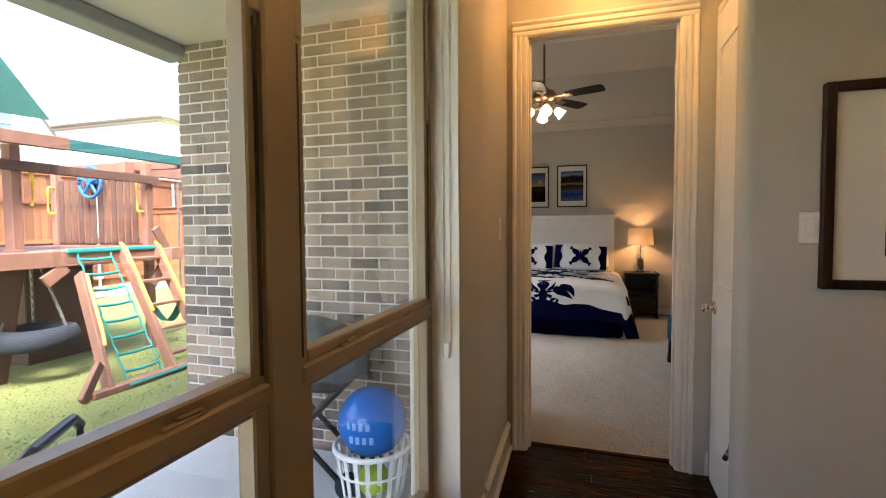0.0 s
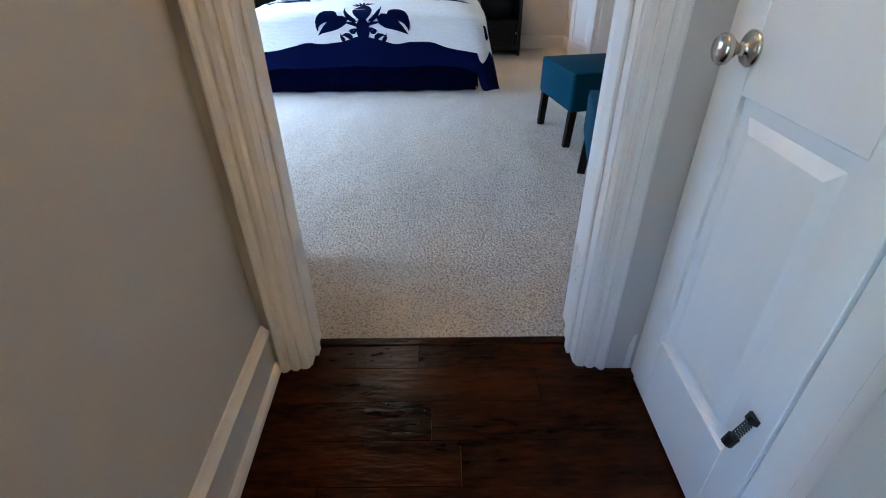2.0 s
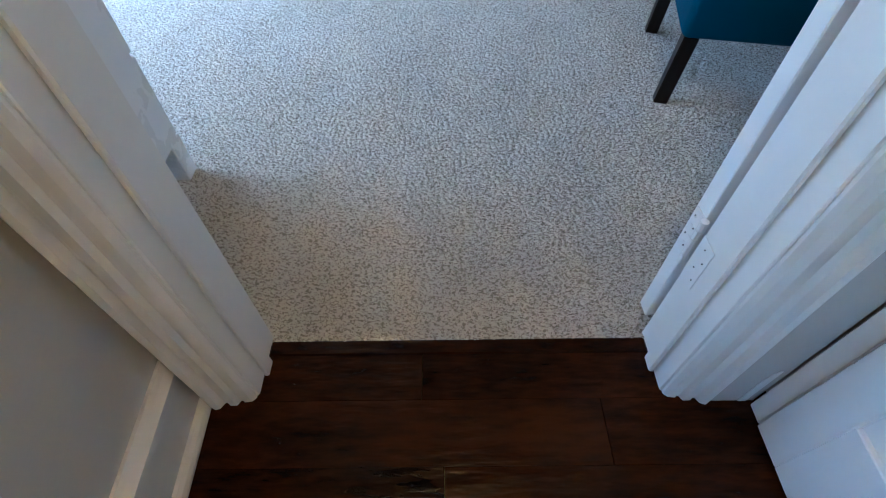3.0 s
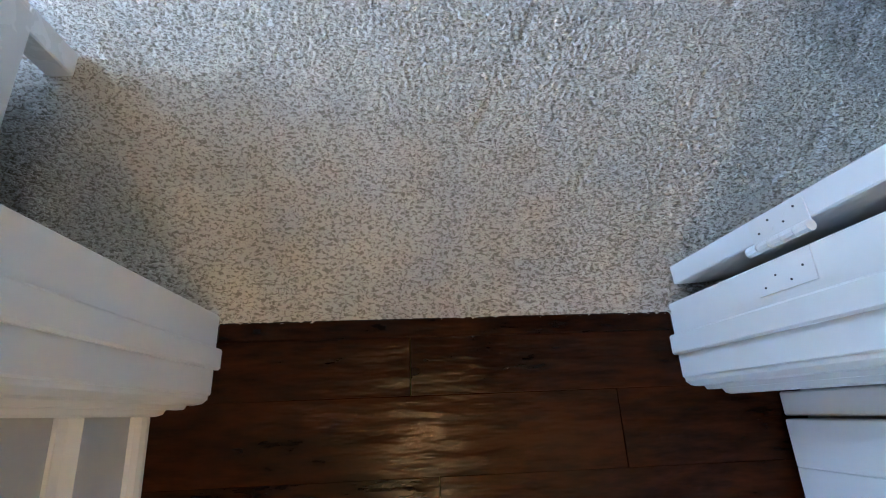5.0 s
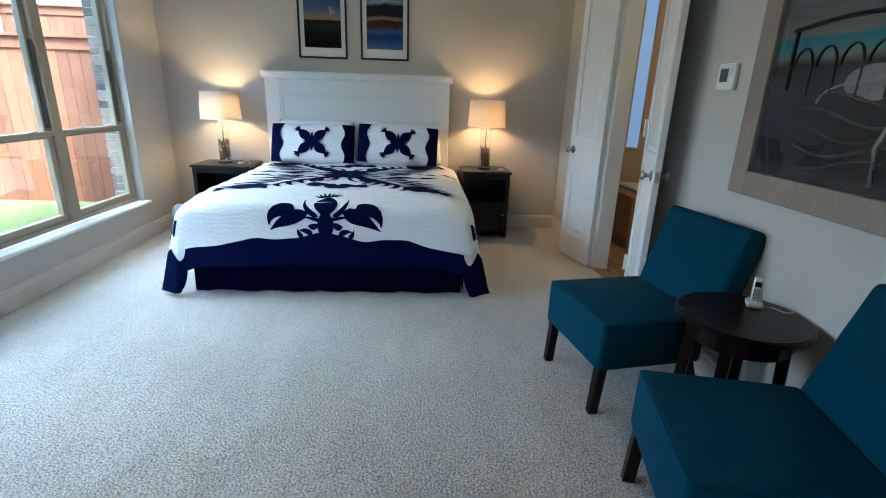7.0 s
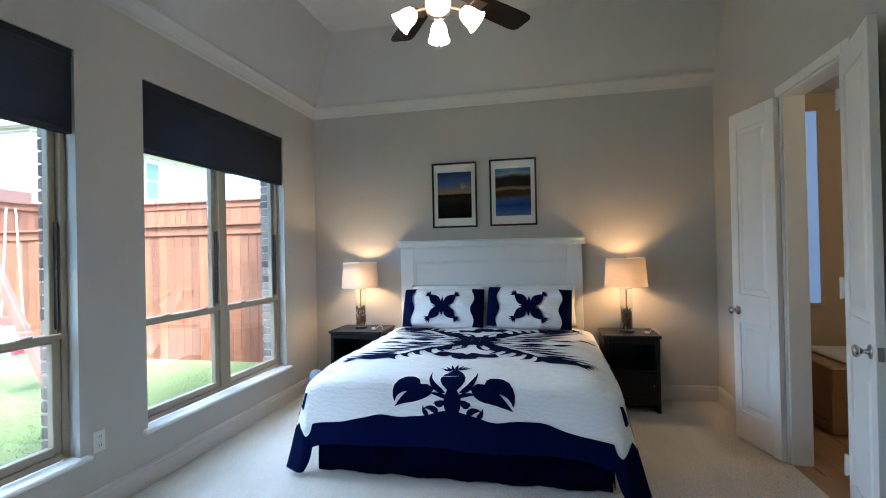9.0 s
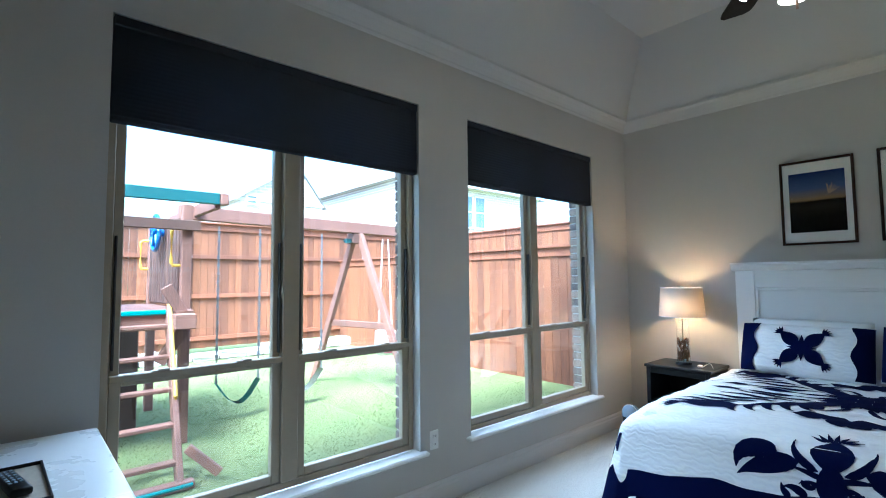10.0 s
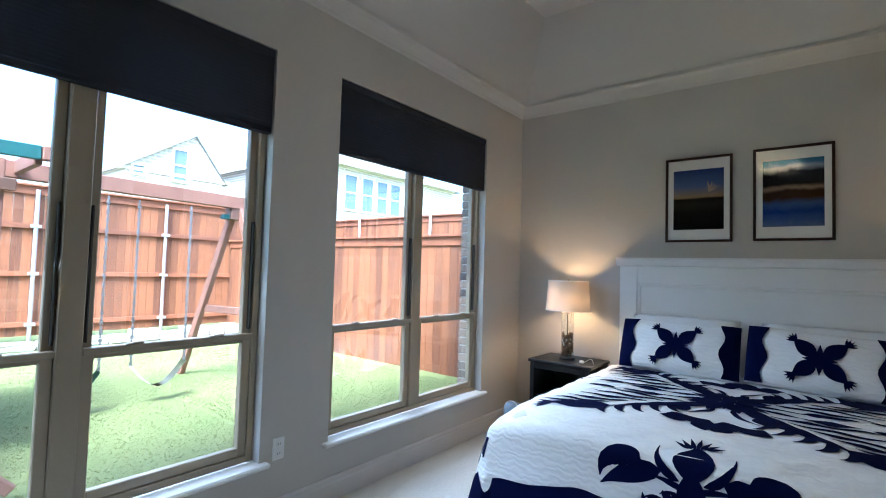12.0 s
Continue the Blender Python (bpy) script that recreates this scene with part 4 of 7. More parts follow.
# foot motif: a pineapple with a crown, horns, two notched leaves and curls
applique((0, -0.125), PI / 2, 0.20, 0.078, 0, 0.9)
applique((0, -0.30), PI / 2, 0.24, 0.055, 0, 1.0)
for k in (-3, -2, -1, 0, 1, 2, 3):
    applique((0.012 * k, 0.06), PI / 2 - 0.33 * k, 0.095 - 0.008 * abs(k), 0.010)
for sg in (-1, 1):
    def mir(a, sg=sg):
        return a if sg > 0 else PI - a
    applique((sg * 0.045, -0.12), mir(0.35), 0.20, 0.018, sg * 1.5, 0.55)
    applique((sg * 0.01, -0.155), mir(0.35), 0.16, 0.013, -sg * 0.35, 0.6)
    # notched leaf: two lobes meeting in one pointed blade
    applique((sg * 0.195, -0.078), mir(0.35), 0.245, 0.050, -sg * 2.1, 0.62)
    applique((sg * 0.112, -0.095), mir(-0.25), 0.28, 0.048, -sg * 0.45, 0.62)
    # curls beside the stem
    applique((sg * 0.02, -0.225), mir(1.35), 0.13, 0.014, -sg * 2.4, 0.5)
    applique((sg * 0.105, -0.175), mir(-1.9), 0.07, 0.016, -sg * 2.6, 0.8)
    applique((sg * 0.09, -0.25), mir(0.9), 0.10, 0.020, -sg * 1.4, 0.6)
    applique((sg * 0.15, -0.265), mir(0.6), 0.07, 0.016, sg * 1.0, 0.6)
    # corner leaves and side motifs
    applique((sg * (BHW + 0.20), -0.10), mir(1.9), 0.20, 0.040, sg * 0.5)
    applique((sg * (BHW + 0.27), -0.12), mir(1.45), 0.15, 0.028, -sg * 0.7)
    applique((sg * (BHW + 0.16), -0.17), mir(2.3), 0.14, 0.030, sg * 0.5)
    applique((sg * (UE - 0.17), 0.75), mir(PI), 0.26, 0.06, 0, 0.8)
    applique((sg * (UE - 0.21), 0.80), mir(PI - 0.9), 0.24, 0.055, 0.6 * sg)
    applique((sg * (UE - 0.21), 0.70), mir(PI + 0.9), 0.24, 0.055, -0.6 * sg)
    for k in (-1, 0, 1):
        applique((sg * (BHW + 0.02), 1.12 + 0.012 * k), mir(PI + 0.25 * k), 0.15, 0.012)
# medallion of curling fronds over the top of the bed
MC = (0.0, 0.92)
STRETCH = 1.22


def bold(p, ang, length, width, bend=0.0, tip=0.62):
    applique(p, ang, length * 1.06, width * 1.3, bend, tip)


for quad in range(4):
    sx = 1 if quad in (0, 3) else -1
    sy = 1 if quad < 2 else -1
    fl = sx * sy

    def A(a, sx=sx, sy=sy):
        return math.atan2(sy * STRETCH * math.sin(a), sx * math.cos(a))

    def P(x, y, sx=sx, sy=sy):
        return (MC[0] + sx * x, MC[1] + sy * y * STRETCH)
    # long arm ending in a clawed pod
    bold(P(0.04, 0.04), A(0.76), 0.66, 0.040, fl * -0.22, 0.6)
    bold(P(0.49, 0.40), A(0.40), 0.33, 0.068, fl * -0.10, 0.75)
    for k in (-2, -1, 0, 1, 2):
        bold(P(0.765, 0.515), A(0.34 + 0.34 * k), 0.115, 0.012)
    # crescents curling towards the edge from the arm
    for k in range(5):
        f = k / 4
        bold(P(0.20 + 0.30 * f, 0.18 + 0.225 * f), A(0.95), 0.215 - 0.055 * f, 0.0185, fl * 1.75, 0.85)
    # long feathers reaching out to the side
    for k in range(6):
        f = k / 5
        bold(P(0.20 + 0.40 * f, 0.115 + 0.29 * f), A(0.26 - 0.24 * (1 - f)), 0.43 - 0.16 * f, 0.0175, fl * -0.26, 0.75)
    bold(P(0.33, 0.045), A(0.10), 0.22, 0.028, fl * -0.2, 0.8)
    bold(P(0.60, 0.065), A(0.06), 0.17, 0.022, fl * -0.3, 0.8)
    bold(P(0.09, 0.020), A(0.14), 0.26, 0.016, fl * -0.2, 0.6)
    # petals of the centre, hearts on curved stems
    bold(P(0.01, 0.03), A(1.15), 0.18, 0.036, 0, 0.75)
    bold(P(0.03, 0.01), A(0.42), 0.18, 0.032, 0, 0.75)
    bold(P(0.04, 0.15), A(1.25), 0.22, 0.012, fl * -0.9, 0.5)
    bold(P(0.115, 0.355), A(2.45), 0.14, 0.052, fl * 0.9, 0.9)
    bold(P(0.115, 0.355), A(0.85), 0.14, 0.052, fl * -0.9, 0.9)
    bold(P(0.025, 0.40), A(1.35), 0.12, 0.046, fl * 0.6, 0.9)
    bold(P(0.15, 0.20), A(1.10), 0.13, 0.028, fl * -0.6, 0.8)
applique((MC[0] - 0.15, MC[1]), 0, 0.30, 0.036, 0, 1.0)
applique((MC[0], MC[1] - 0.17), PI / 2, 0.34, 0.036, 0, 1.0)

# ---- pillows ----


def cushion(bm, w, h, t, n=18, sag=0.0):
    """A plump pillow standing in the xz plane, face to -y."""
    sides = []
    for o in (-1, 1):
        g = []
        for i in range(n + 1):
            row = []
            for j in range(n + 1):
                a, b = 2 * i / n - 1, 2 * j / n - 1
                puff = max(0.0, (1 - abs(a) ** 3.2) * (1 - abs(b) ** 3.2)) ** 0.5
                pin = 1 - 0.035 * (1 - abs(b)) * (abs(a) ** 8)
                x = a * w / 2 * pin
                z = (b + 1) * h / 2
                y = o * t / 2 * puff + 0.004 * math.sin(9 * a + 4 * b)
                row.append(bm.verts.new((x, y, z)))
            g.append(row)
        for i in range(n):
            for j in range(n):
                bm.faces.new((g[i][j], g[i + 1][j], g[i + 1][j + 1], g[i][j + 1]))
        sides.append(g)
    bmesh.ops.remove_doubles(bm, verts=bm.verts, dist=0.0015)
    return bm


def pillow_face(x, z, w, h, t):
    a, b = 2 * x / w, 2 * z / h - 1
    puff = max(0.0, (1 - min(abs(a), 1) ** 3.2) * (1 - min(abs(b), 1) ** 3.2)) ** 0.5
    return Vector((x, -t / 2 * puff - 0.009, z))


def face_leaf(p, ang, length, width, w, h, t, bend=0.0, tip=0.62):
    pts, ws = leaf_shape(p, ang, length, width, bend, tip=tip)
    bm = B()
    g = []
    n = len(pts)
    for i in range(n):
        d = Vector(pts[min(i + 1, n - 1)]) - Vector(pts[max(i - 1, 0)])
        d.normalize()
        g.append([bm.verts.new(pillow_face(pts[i][0] - d.y * ws[i] * s, pts[i][1] + d.x * ws[i] * s, w, h, t)) for s in (-1, -0.5, 0, 0.5, 1)])
    for i in range(n - 1):
        for j in range(4):
            bm.faces.new((g[i][j], g[i + 1][j], g[i + 1][j + 1], g[i][j + 1]))
    return bm


def sham(x, y, z, tilt, w, label, lean=0.0):
    p = thing("pillow_sham", label, "pillow", (x, y, z), group="pillows on the bed")
    p.matrix_basis = pose(x, y, z, -tilt, lean, 0)
    h, t = 0.385, 0.17
    part("cushion", cushion(B(), w, h, t), M_QUILT, p, "white quilted cover", True)
    for sg in (-1, 1):
        bm = B()
        g = []
        for i in range(13):
            zz = h * (0.015 + 0.97 * i / 12)
            inner = w / 2 * 0.72 + 0.018 * math.sin(i * 0.9)
            g.append([bm.verts.new(pillow_face(sg * (inner + (w / 2 * 0.985 - inner) * k / 5), zz, w, h, t)) for k in range(6)])
        for i in range(12):
            for k in range(5):
                bm.faces.new((g[i][k], g[i + 1][k], g[i + 1][k + 1], g[i][k + 1]))
        part("end_band", bm, M_NAVY, p, "navy scalloped end band", True)
    c = (0.0, h / 2)
    for a0 in (0.72, PI - 0.72, PI + 0.72, -0.72):
        part("applique_petal", face_leaf((c[0] + 0.02 * math.cos(a0), c[1] + 0.02 * math.sin(a0)), a0, 0.16, 0.046, w, h, t, tip=0.85), M_NAVY, p, smooth=True)
        e = (c[0] + 0.165 * math.cos(a0), c[1] + 0.165 * math.sin(a0))
        for k in (-2, -1, 0, 1, 2):
            part("applique_petal", face_leaf(e, a0 + 0.42 * k, 0.05, 0.009, w, h, t), M_NAVY, p, smooth=True)
    for a0, ln in ((PI / 2, 0.095), (-PI / 2, 0.095), (0, 0.085), (PI, 0.085)):
        part("applique_petal", face_leaf(c, a0, ln, 0.018, w, h, t), M_NAVY, p, smooth=True)
    return p


sham(-1.03, 4.60, BTOP + 0.03, 22, 0.80, "white pillow sham with navy ends and navy appliqué")
sham(-0.225, 4.59, BTOP + 0.035, 21, 0.78, "white pillow sham with navy ends leaning on a plain pillow", 2.5)
for x, w in ((-1.02, 0.74), (-0.16, 0.74)):
    p = thing("pillow", "plain cream pillow behind the patterned sham", "pillow", (x, 4.72, BTOP + 0.03), group="pillows on the bed")
    p.matrix_basis = pose(x, 4.72, BTOP + 0.03, -16, 0, 0)
    part("cushion", cushion(B(), w, 0.41, 0.15), M_COTTON, p, smooth=True)

# ---- nightstands and lamps ----


def nightstand(x0, x1, y0, y1, h, label):
    w, d = x1 - x0, y1 - y0
    ns = thing("nightstand", label, "nightstand", ((x0 + x1) / 2, y0, 0), group="nightstands")
    hw = w / 2
    part("top", boxes(0.006, (-hw - 0.015, hw + 0.015, -0.015, d, h - 0.025, h)), M_BLACK, ns)
    for sx in (-1, 1):
        part("side_panel", boxes(0.003, (min(sx * hw, sx * (hw - 0.035)), max(sx * hw, sx * (hw - 0.035)), 0.0, d - 0.002, 0.0, h - 0.025)), M_BLACK, ns)
    part("back_panel", boxes(0.002, (-hw + 0.035, hw - 0.035, d - 0.02, d - 0.004, 0.06, h - 0.025)), M_BLACK, ns)
    part("bottom_panel", boxes(0.002, (-hw + 0.035, hw - 0.035, 0.0, d - 0.02, 0.06, 0.085)), M_BLACK, ns)
    part("shelf", boxes(0.002, (-hw + 0.035, hw - 0.035, 0.02, d - 0.02, h * 0.52, h * 0.52 + 0.018)), M_BLACK, ns)
    part("rail", boxes(0.003, (-hw + 0.035, hw - 0.035, 0.0, 0.02, h - 0.075, h - 0.025)), M_BLACK, ns)
    dr = part("door", frame_bars(B(), -hw + 0.037, hw - 0.037, 0.087, h * 0.52 - 0.002, 0.045, 0.0, 0.018, axis='y'), M_BLACK, ns)
    bm = boxes(0.002, (-hw + 0.082, hw - 0.082, 0.006, 0.012, 0.132, h * 0.52 - 0.047))
    part("door_panel", bm, M_BLACK, dr)
    bm = B()
    lathe(bm, [(0, 0), (0.006, 0), (0.005, 0.012), (0.012, 0.018), (0.010, 0.026), (0, 0.028)], 12)
    bmesh.ops.transform(bm, matrix=Matrix.Translation((hw - 0.06, 0.0, h * 0.36)) @ Matrix.Rotation(radians(90), 4, 'X'), verts=bm.verts)
    part("knob", bm, M_NICKEL, dr, smooth=True)
    return ns


nightstand(-2.15, -1.63, 4.53, YB - 0.02, 0.665, "black wooden nightstand with an open upper shelf by the window")
nightstand(0.43, 0.885, 4.54, YB - 0.02, 0.665, "black wooden nightstand with a lamp beside the bed")
M_VASE = glass_mat("clear_glass", (0.97, 0.98, 0.98))
M_DRIFT = wood_mat("driftwood", (0.30, 0.17, 0.08), (0.10, 0.05, 0.025), 'z', rough=0.7)


def table_lamp(x, y, z, label):
    lp = thing("table_lamp", label, "lamp", (x, y, z), group="bedside lamps")
    part("foot_plate", lathe(B(), [(0, 0), (0.066, 0), (0.068, 0.006), (0.06, 0.016), (0, 0.018)], 24), M_BLACK, lp, "dark round foot")
    v = part("glass_cylinder", lathe(B(), [(0.052, 0.018), (0.055, 0.02), (0.055, 0.39), (0.051, 0.39), (0.051, 0.024)], 24), M_VASE, lp, "clear glass cylinder", True)
    v.visible_shadow = False
    r = random.Random(int(x * 100) + 500)
    bm = B()
    for i in range(46):
        a, q = r.random() * 6.28, 0.045 * r.random() ** 0.5
        zz = 0.025 + 0.17 * r.random()
        b = a + r.random() * 2
        rod(bm, (q * math.cos(a), q * math.sin(a), zz), (0.045 * math.cos(b), 0.045 * math.sin(b), min(zz + 0.02 + 0.07 * r.random(), 0.225)), 0.006 + 0.006 * r.random(), 0.004, n=6)
    part("driftwood_filling", bm, M_DRIFT, lp, "brown driftwood pieces", True)
    part("glass_lid", lathe(B(), [(0, 0.39), (0.056, 0.39), (0.056, 0.397), (0.01, 0.402), (0, 0.402)], 24), M_NICKEL, lp)
    bm = B()
    rod(bm, (0, 0, 0.02), (0, 0, 0.56), 0.005, n=10)
    part("stem", bm, M_NICKEL, lp)
    bm = lathe(B(), [(0.185, 0.415), (0.168, 0.665), (0.166, 0.665), (0.183, 0.415)], 40)
    sh = part("shade", bm, M_SHADE, lp, "off-white linen drum shade", True)
    for rr, zz in ((0.1855, 0.416), (0.1685, 0.664)):
        part("rim", tube(B(), [(rr * math.cos(k * PI / 20), rr * math.sin(k * PI / 20), zz) for k in range(40)], 0.003, 6, True), M_COTTON, sh)
    bm = B()
    for k in range(3):
        a = k * 2.094
        rod(bm, (0, 0, 0.655), (0.167 * math.cos(a), 0.167 * math.sin(a), 0.655), 0.0025, n=6)
    rod(bm, (0, 0, 0.55), (0, 0, 0.68), 0.004, n=8)
    part("harp", bm, M_NICKEL, lp)
    return lp


table_lamp(-1.91, 4.74, 0.665, "table lamp with driftwood in a glass cylinder and linen shade, lit")
table_lamp(0.65, 4.74, 0.665, "table lamp with driftwood in a glass cylinder and linen shade, lit")
for x, sg in ((-1.74, 1), (0.80, 1)):
    ph = thing("charger", "small white plug and cable on the nightstand", "charger", (x, 4.64, 0.666))
    part("body", boxes(0.006, (-0.02, 0.02, -0.012, 0.012, 0.0, 0.022)), M_PLASTIC, ph)
    part("cable", tube(B(), [(0.02 + 0.012 * i, 0.04 * math.sin(i * 0.5), 0.006 + 0.03 * math.sin(i * 0.45) * (i < 7)) for i in range(8)] , 0.0025, 6), M_PLASTIC, ph)
# small lidded bin by the window-side nightstand
M_GREYBLUE = mat("grey_blue_plastic", (0.25, 0.30, 0.36), 0.5, mix=0.3)
bn = thing("lidded_bin", "small grey-blue bin with a rounded pale lid on the carpet", "bin", (-2.26, 4.44, 0))
bn.scale = (0.72, 0.72, 0.80)
part("body", lathe(B(), [(0, 0), (0.085, 0), (0.10, 0.26), (0.095, 0.26), (0, 0.25)], 20), M_BLACK, bn, smooth=True)
part("lid", lathe(B(), [(0.102, 0.255), (0.104, 0.275), (0.09, 0.33), (0.06, 0.365), (0, 0.375)], 20), M_GREYBLUE, bn, smooth=True)
part("hoop", tube(B(), [(0.10 * math.cos(a), -0.02, 0.27 + 0.11 * math.sin(a)) for a in [k * PI / 10 for k in range(11)]], 0.006, 6), M_PLASTIC, bn)

# ---- framed pictures above the bed ----


def picture_mat(name, rows, scale=3.0, warp=0.25, seed=0.0):
    """A print made of soft horizontal bands of colour; rows of (height, colour)."""
    m, nt, b = nodes_of(name)
    tc = add(nt, "ShaderNodeTexCoord")
    mp = add(nt, "ShaderNodeMapping")
    mp.inputs["Location"].default_value = (seed, 0, seed)
    link(nt, tc.outputs["Generated"], mp.inputs["Vector"])
    nz = add(nt, "ShaderNodeTexNoise", Scale=scale, Detail=5.0, Roughness=0.62)
    link(nt, mp.outputs[0], nz.inputs["Vector"])
    sp = add(nt, "ShaderNodeSeparateXYZ")
    link(nt, tc.outputs["Generated"], sp.inputs[0])
    ad = add(nt, "ShaderNodeMath")
    ad.operation = 'MULTIPLY_ADD'
    ad.inputs[1].default_value = warp
    link(nt, nz.outputs[0], ad.inputs[0])
    link(nt, sp.outputs["Z"], ad.inputs[2])
    sb = add(nt, "ShaderNodeMath")
    sb.operation = 'SUBTRACT'
    sb.inputs[1].default_value = warp * 0.5
    link(nt, ad.outputs[0], sb.inputs[0])
    rp = add(nt, "ShaderNodeValToRGB")
    while len(rp.color_ramp.elements) < len(rows):
        rp.color_ramp.elements.new(0.5)
    for e, (p, c) in zip(rp.color_ramp.elements, rows):
        e.position, e.color = p, rgb(c)
    link(nt, sb.outputs[0], rp.inputs[0])
    link(nt, rp.outputs[0], b.inputs["Base Color"])
    b.inputs["Roughness"].default_value = 0.7
    b.inputs["Specular IOR Level"].default_value = 0.08
    return m


M_ART1 = picture_mat("dusk_print", [(0.0, (0.001, 0.001, 0.001)), (0.26, (0.002, 0.002, 0.002)), (0.42, (0.018, 0.015, 0.012)), (0.51, (0.004, 0.003, 0.003)), (0.54, (0.30, 0.20, 0.09)), (0.72, (0.08, 0.12, 0.24)), (1.0, (0.012, 0.03, 0.13))], 2.2, 0.05)
M_ART2 = picture_mat("coast_print", [(0.0, (0.10, 0.14, 0.26)), (0.10, (0.05, 0.09, 0.24)), (0.22, (0.008, 0.035, 0.20)), (0.34, (0.05, 0.09, 0.22)), (0.43, (0.05, 0.022, 0.010)), (0.52, (0.035, 0.016, 0.010)), (0.57, (0.26, 0.17, 0.11)), (0.63, (0.012, 0.010, 0.012)), (0.80, (0.010, 0.010, 0.016)), (0.88, (0.24, 0.26, 0.30)), (0.94, (0.05, 0.13, 0.24)), (1.0, (0.03, 0.12, 0.20))], 2.2, 0.22, 3.0)


def framed(name, label, loc, rz, w, h, fw, depth, mats, inset, group="", frame_mat=None):
    """A framed print, back on the wall; local x across, -y out of the wall."""
    p = thing(name, label, "picture", loc, rz, group=group)
    part("frame", frame_bars(B(), -w / 2, w / 2, -h / 2, h / 2, fw, -depth, 0.0, axis='y', bev=0.003), frame_mat or M_DARKFRAME, p)
    part("mat_board", boxes(0, (-w / 2 + fw, w / 2 - fw, -0.010, -0.004, -h / 2 + fw, h / 2 - fw)), M_MAT, p, "white mat board")
    x0, x1, z0, z1 = inset
    part("print", boxes(0, (x0, x1, -0.0115, -0.0102, z0, z1)), mats, p, "colour print")
    g = part("glazing", boxes(0, (-w / 2 + fw, w / 2 - fw, -depth + 0.006, -depth + 0.008, -h / 2 + fw, h / 2 - fw)), M_PICGLASS, p)
    g.visible_shadow = False
    return p


framed("framed_picture", "dusk landscape print in a thin dark frame with white mat", (-0.954, YB - 0.001, 2.0), 0, 0.465, 0.665, 0.018, 0.025, M_ART1, (-0.175, 0.175, -0.235, 0.235), "pictures over the bed")
framed("framed_picture", "blue mountain print in a thin dark frame with white mat", (-0.36, YB - 0.001, 2.005), 0, 0.465, 0.67, 0.018, 0.025, M_ART2, (-0.175, 0.175, -0.235, 0.24), "pictures over the bed")
pl = bpy.data.objects["framed_picture"]
bm = B()
for k in range(9):
    a = 0.5 + 0.16 * k
    rod(bm, (0.075, -0.0122, 0.055), (0.075 + 0.085 * math.cos(a) * (0.7 + 0.3 * (k % 2)), -0.0122, 0.055 + 0.085 * math.sin(a) * (0.7 + 0.3 * (k % 3) / 2)), 0.0035, 0.002, n=5)
part("printed_grass", bm, mat("dry_grass_print", (0.45, 0.30, 0.20), 0.8), pl)

# ---- large framed painting of an iron bed ----
M_ART3 = picture_mat("grey_interior_painting", [(0.0, (0.05, 0.043, 0.042)), (0.10, (0.018, 0.018, 0.020)), (0.40, (0.030, 0.030, 0.032)), (0.52, (0.05, 0.05, 0.052)), (0.60, (0.035, 0.035, 0.036)), (0.645, (0.17, 0.165, 0.15)), (0.665, (0.09, 0.20, 0.22)), (0.73, (0.045, 0.17, 0.21)), (0.745, (0.15, 0.155, 0.16)), (0.88, (0.10, 0.10, 0.105)), (1.0, (0.19, 0.19, 0.20))], 1.6, 0.07, 1.0)
art = framed("framed_painting", "large painting of an iron bed in a wide taupe frame", (XR - 0.001, 1.475, 1.43), 270, 1.20, 0.93, 0.105, 0.035, M_ART3, (-0.495, 0.495, -0.36, 0.36), frame_mat=M_TAUPE)
bm = B()
for x in (-0.40, 0.12):
    rod(bm, (x, -0.0135, -0.02), (x, -0.0135, 0.21), 0.009, n=6)
tube(bm, [(-0.42 + 0.056 * i, -0.0135, 0.20 + 0.02 * math.sin(i * PI / 10)) for i in range(11)], 0.009, 6)
for k in range(4):
    x = -0.34 + 0.11 * k
    tube(bm, [(x + 0.045 * math.cos(a), -0.0135, 0.06 + 0.07 * math.sin(a)) for a in [i * PI / 8 for i in range(9)]], 0.005, 5)
    rod(bm, (x + 0.045, -0.0135, 0.06), (x + 0.045, -0.0135, -0.05), 0.004, n=5)
part("painted_bedstead", bm, M_BLACK, art)
M_PAINTGREY = mat("grey_brushwork", (0.22, 0.21, 0.21), 0.7, (0.08, 0.08, 0.082), scale=5, fine=25, stretch=(1, 1, 3), bump=0.3)
bm = lathe(B(), [(0, 0), (0.085, 0.0), (0, 0.0006)], 20)
bmesh.ops.transform(bm, matrix=Matrix.Translation((-0.02, -0.0122, -0.0)) @ Matrix.Rotation(radians(90), 4, 'X') @ Matrix.Diagonal((1.3, 0.7, 1, 1)), verts=bm.verts)
part("painted_pillow", bm, M_PAINTGREY, art)
M_SHEET = mat("dim_grey_brushwork", (0.07, 0.068, 0.072), 0.7, (0.035, 0.035, 0.038), scale=5, fine=25, stretch=(1, 1, 4), bump=0.3, spec=0.1)
for k in range(5):
    bm = tube(B(), [(-0.30 + 0.05 * i, -0.0118, -0.06 - 0.055 * k + 0.03 * math.sin(i * 0.55 + k)) for i in range(9)], 0.004 + 0.002 * (k % 2), 5)
    part("painted_fold", bm, M_SHEET, art)
bm = tube(B(), [(-0.08 + 0.15 * math.cos(a), -0.0118, -0.07 + 0.07 * math.sin(a)) for a in [i * PI / 12 for i in range(13)]], 0.0045, 5)
part("painted_rail", bm, M_PAINTGREY, art)
bm = tube(B(), [(0.07, -0.0118, -0.07), (0.085, -0.0118, -0.14), (0.06, -0.0118, -0.21), (0.075, -0.0118, -0.33)], 0.012, 5)
part("painted_leg", bm, M_PAINTGREY, art)

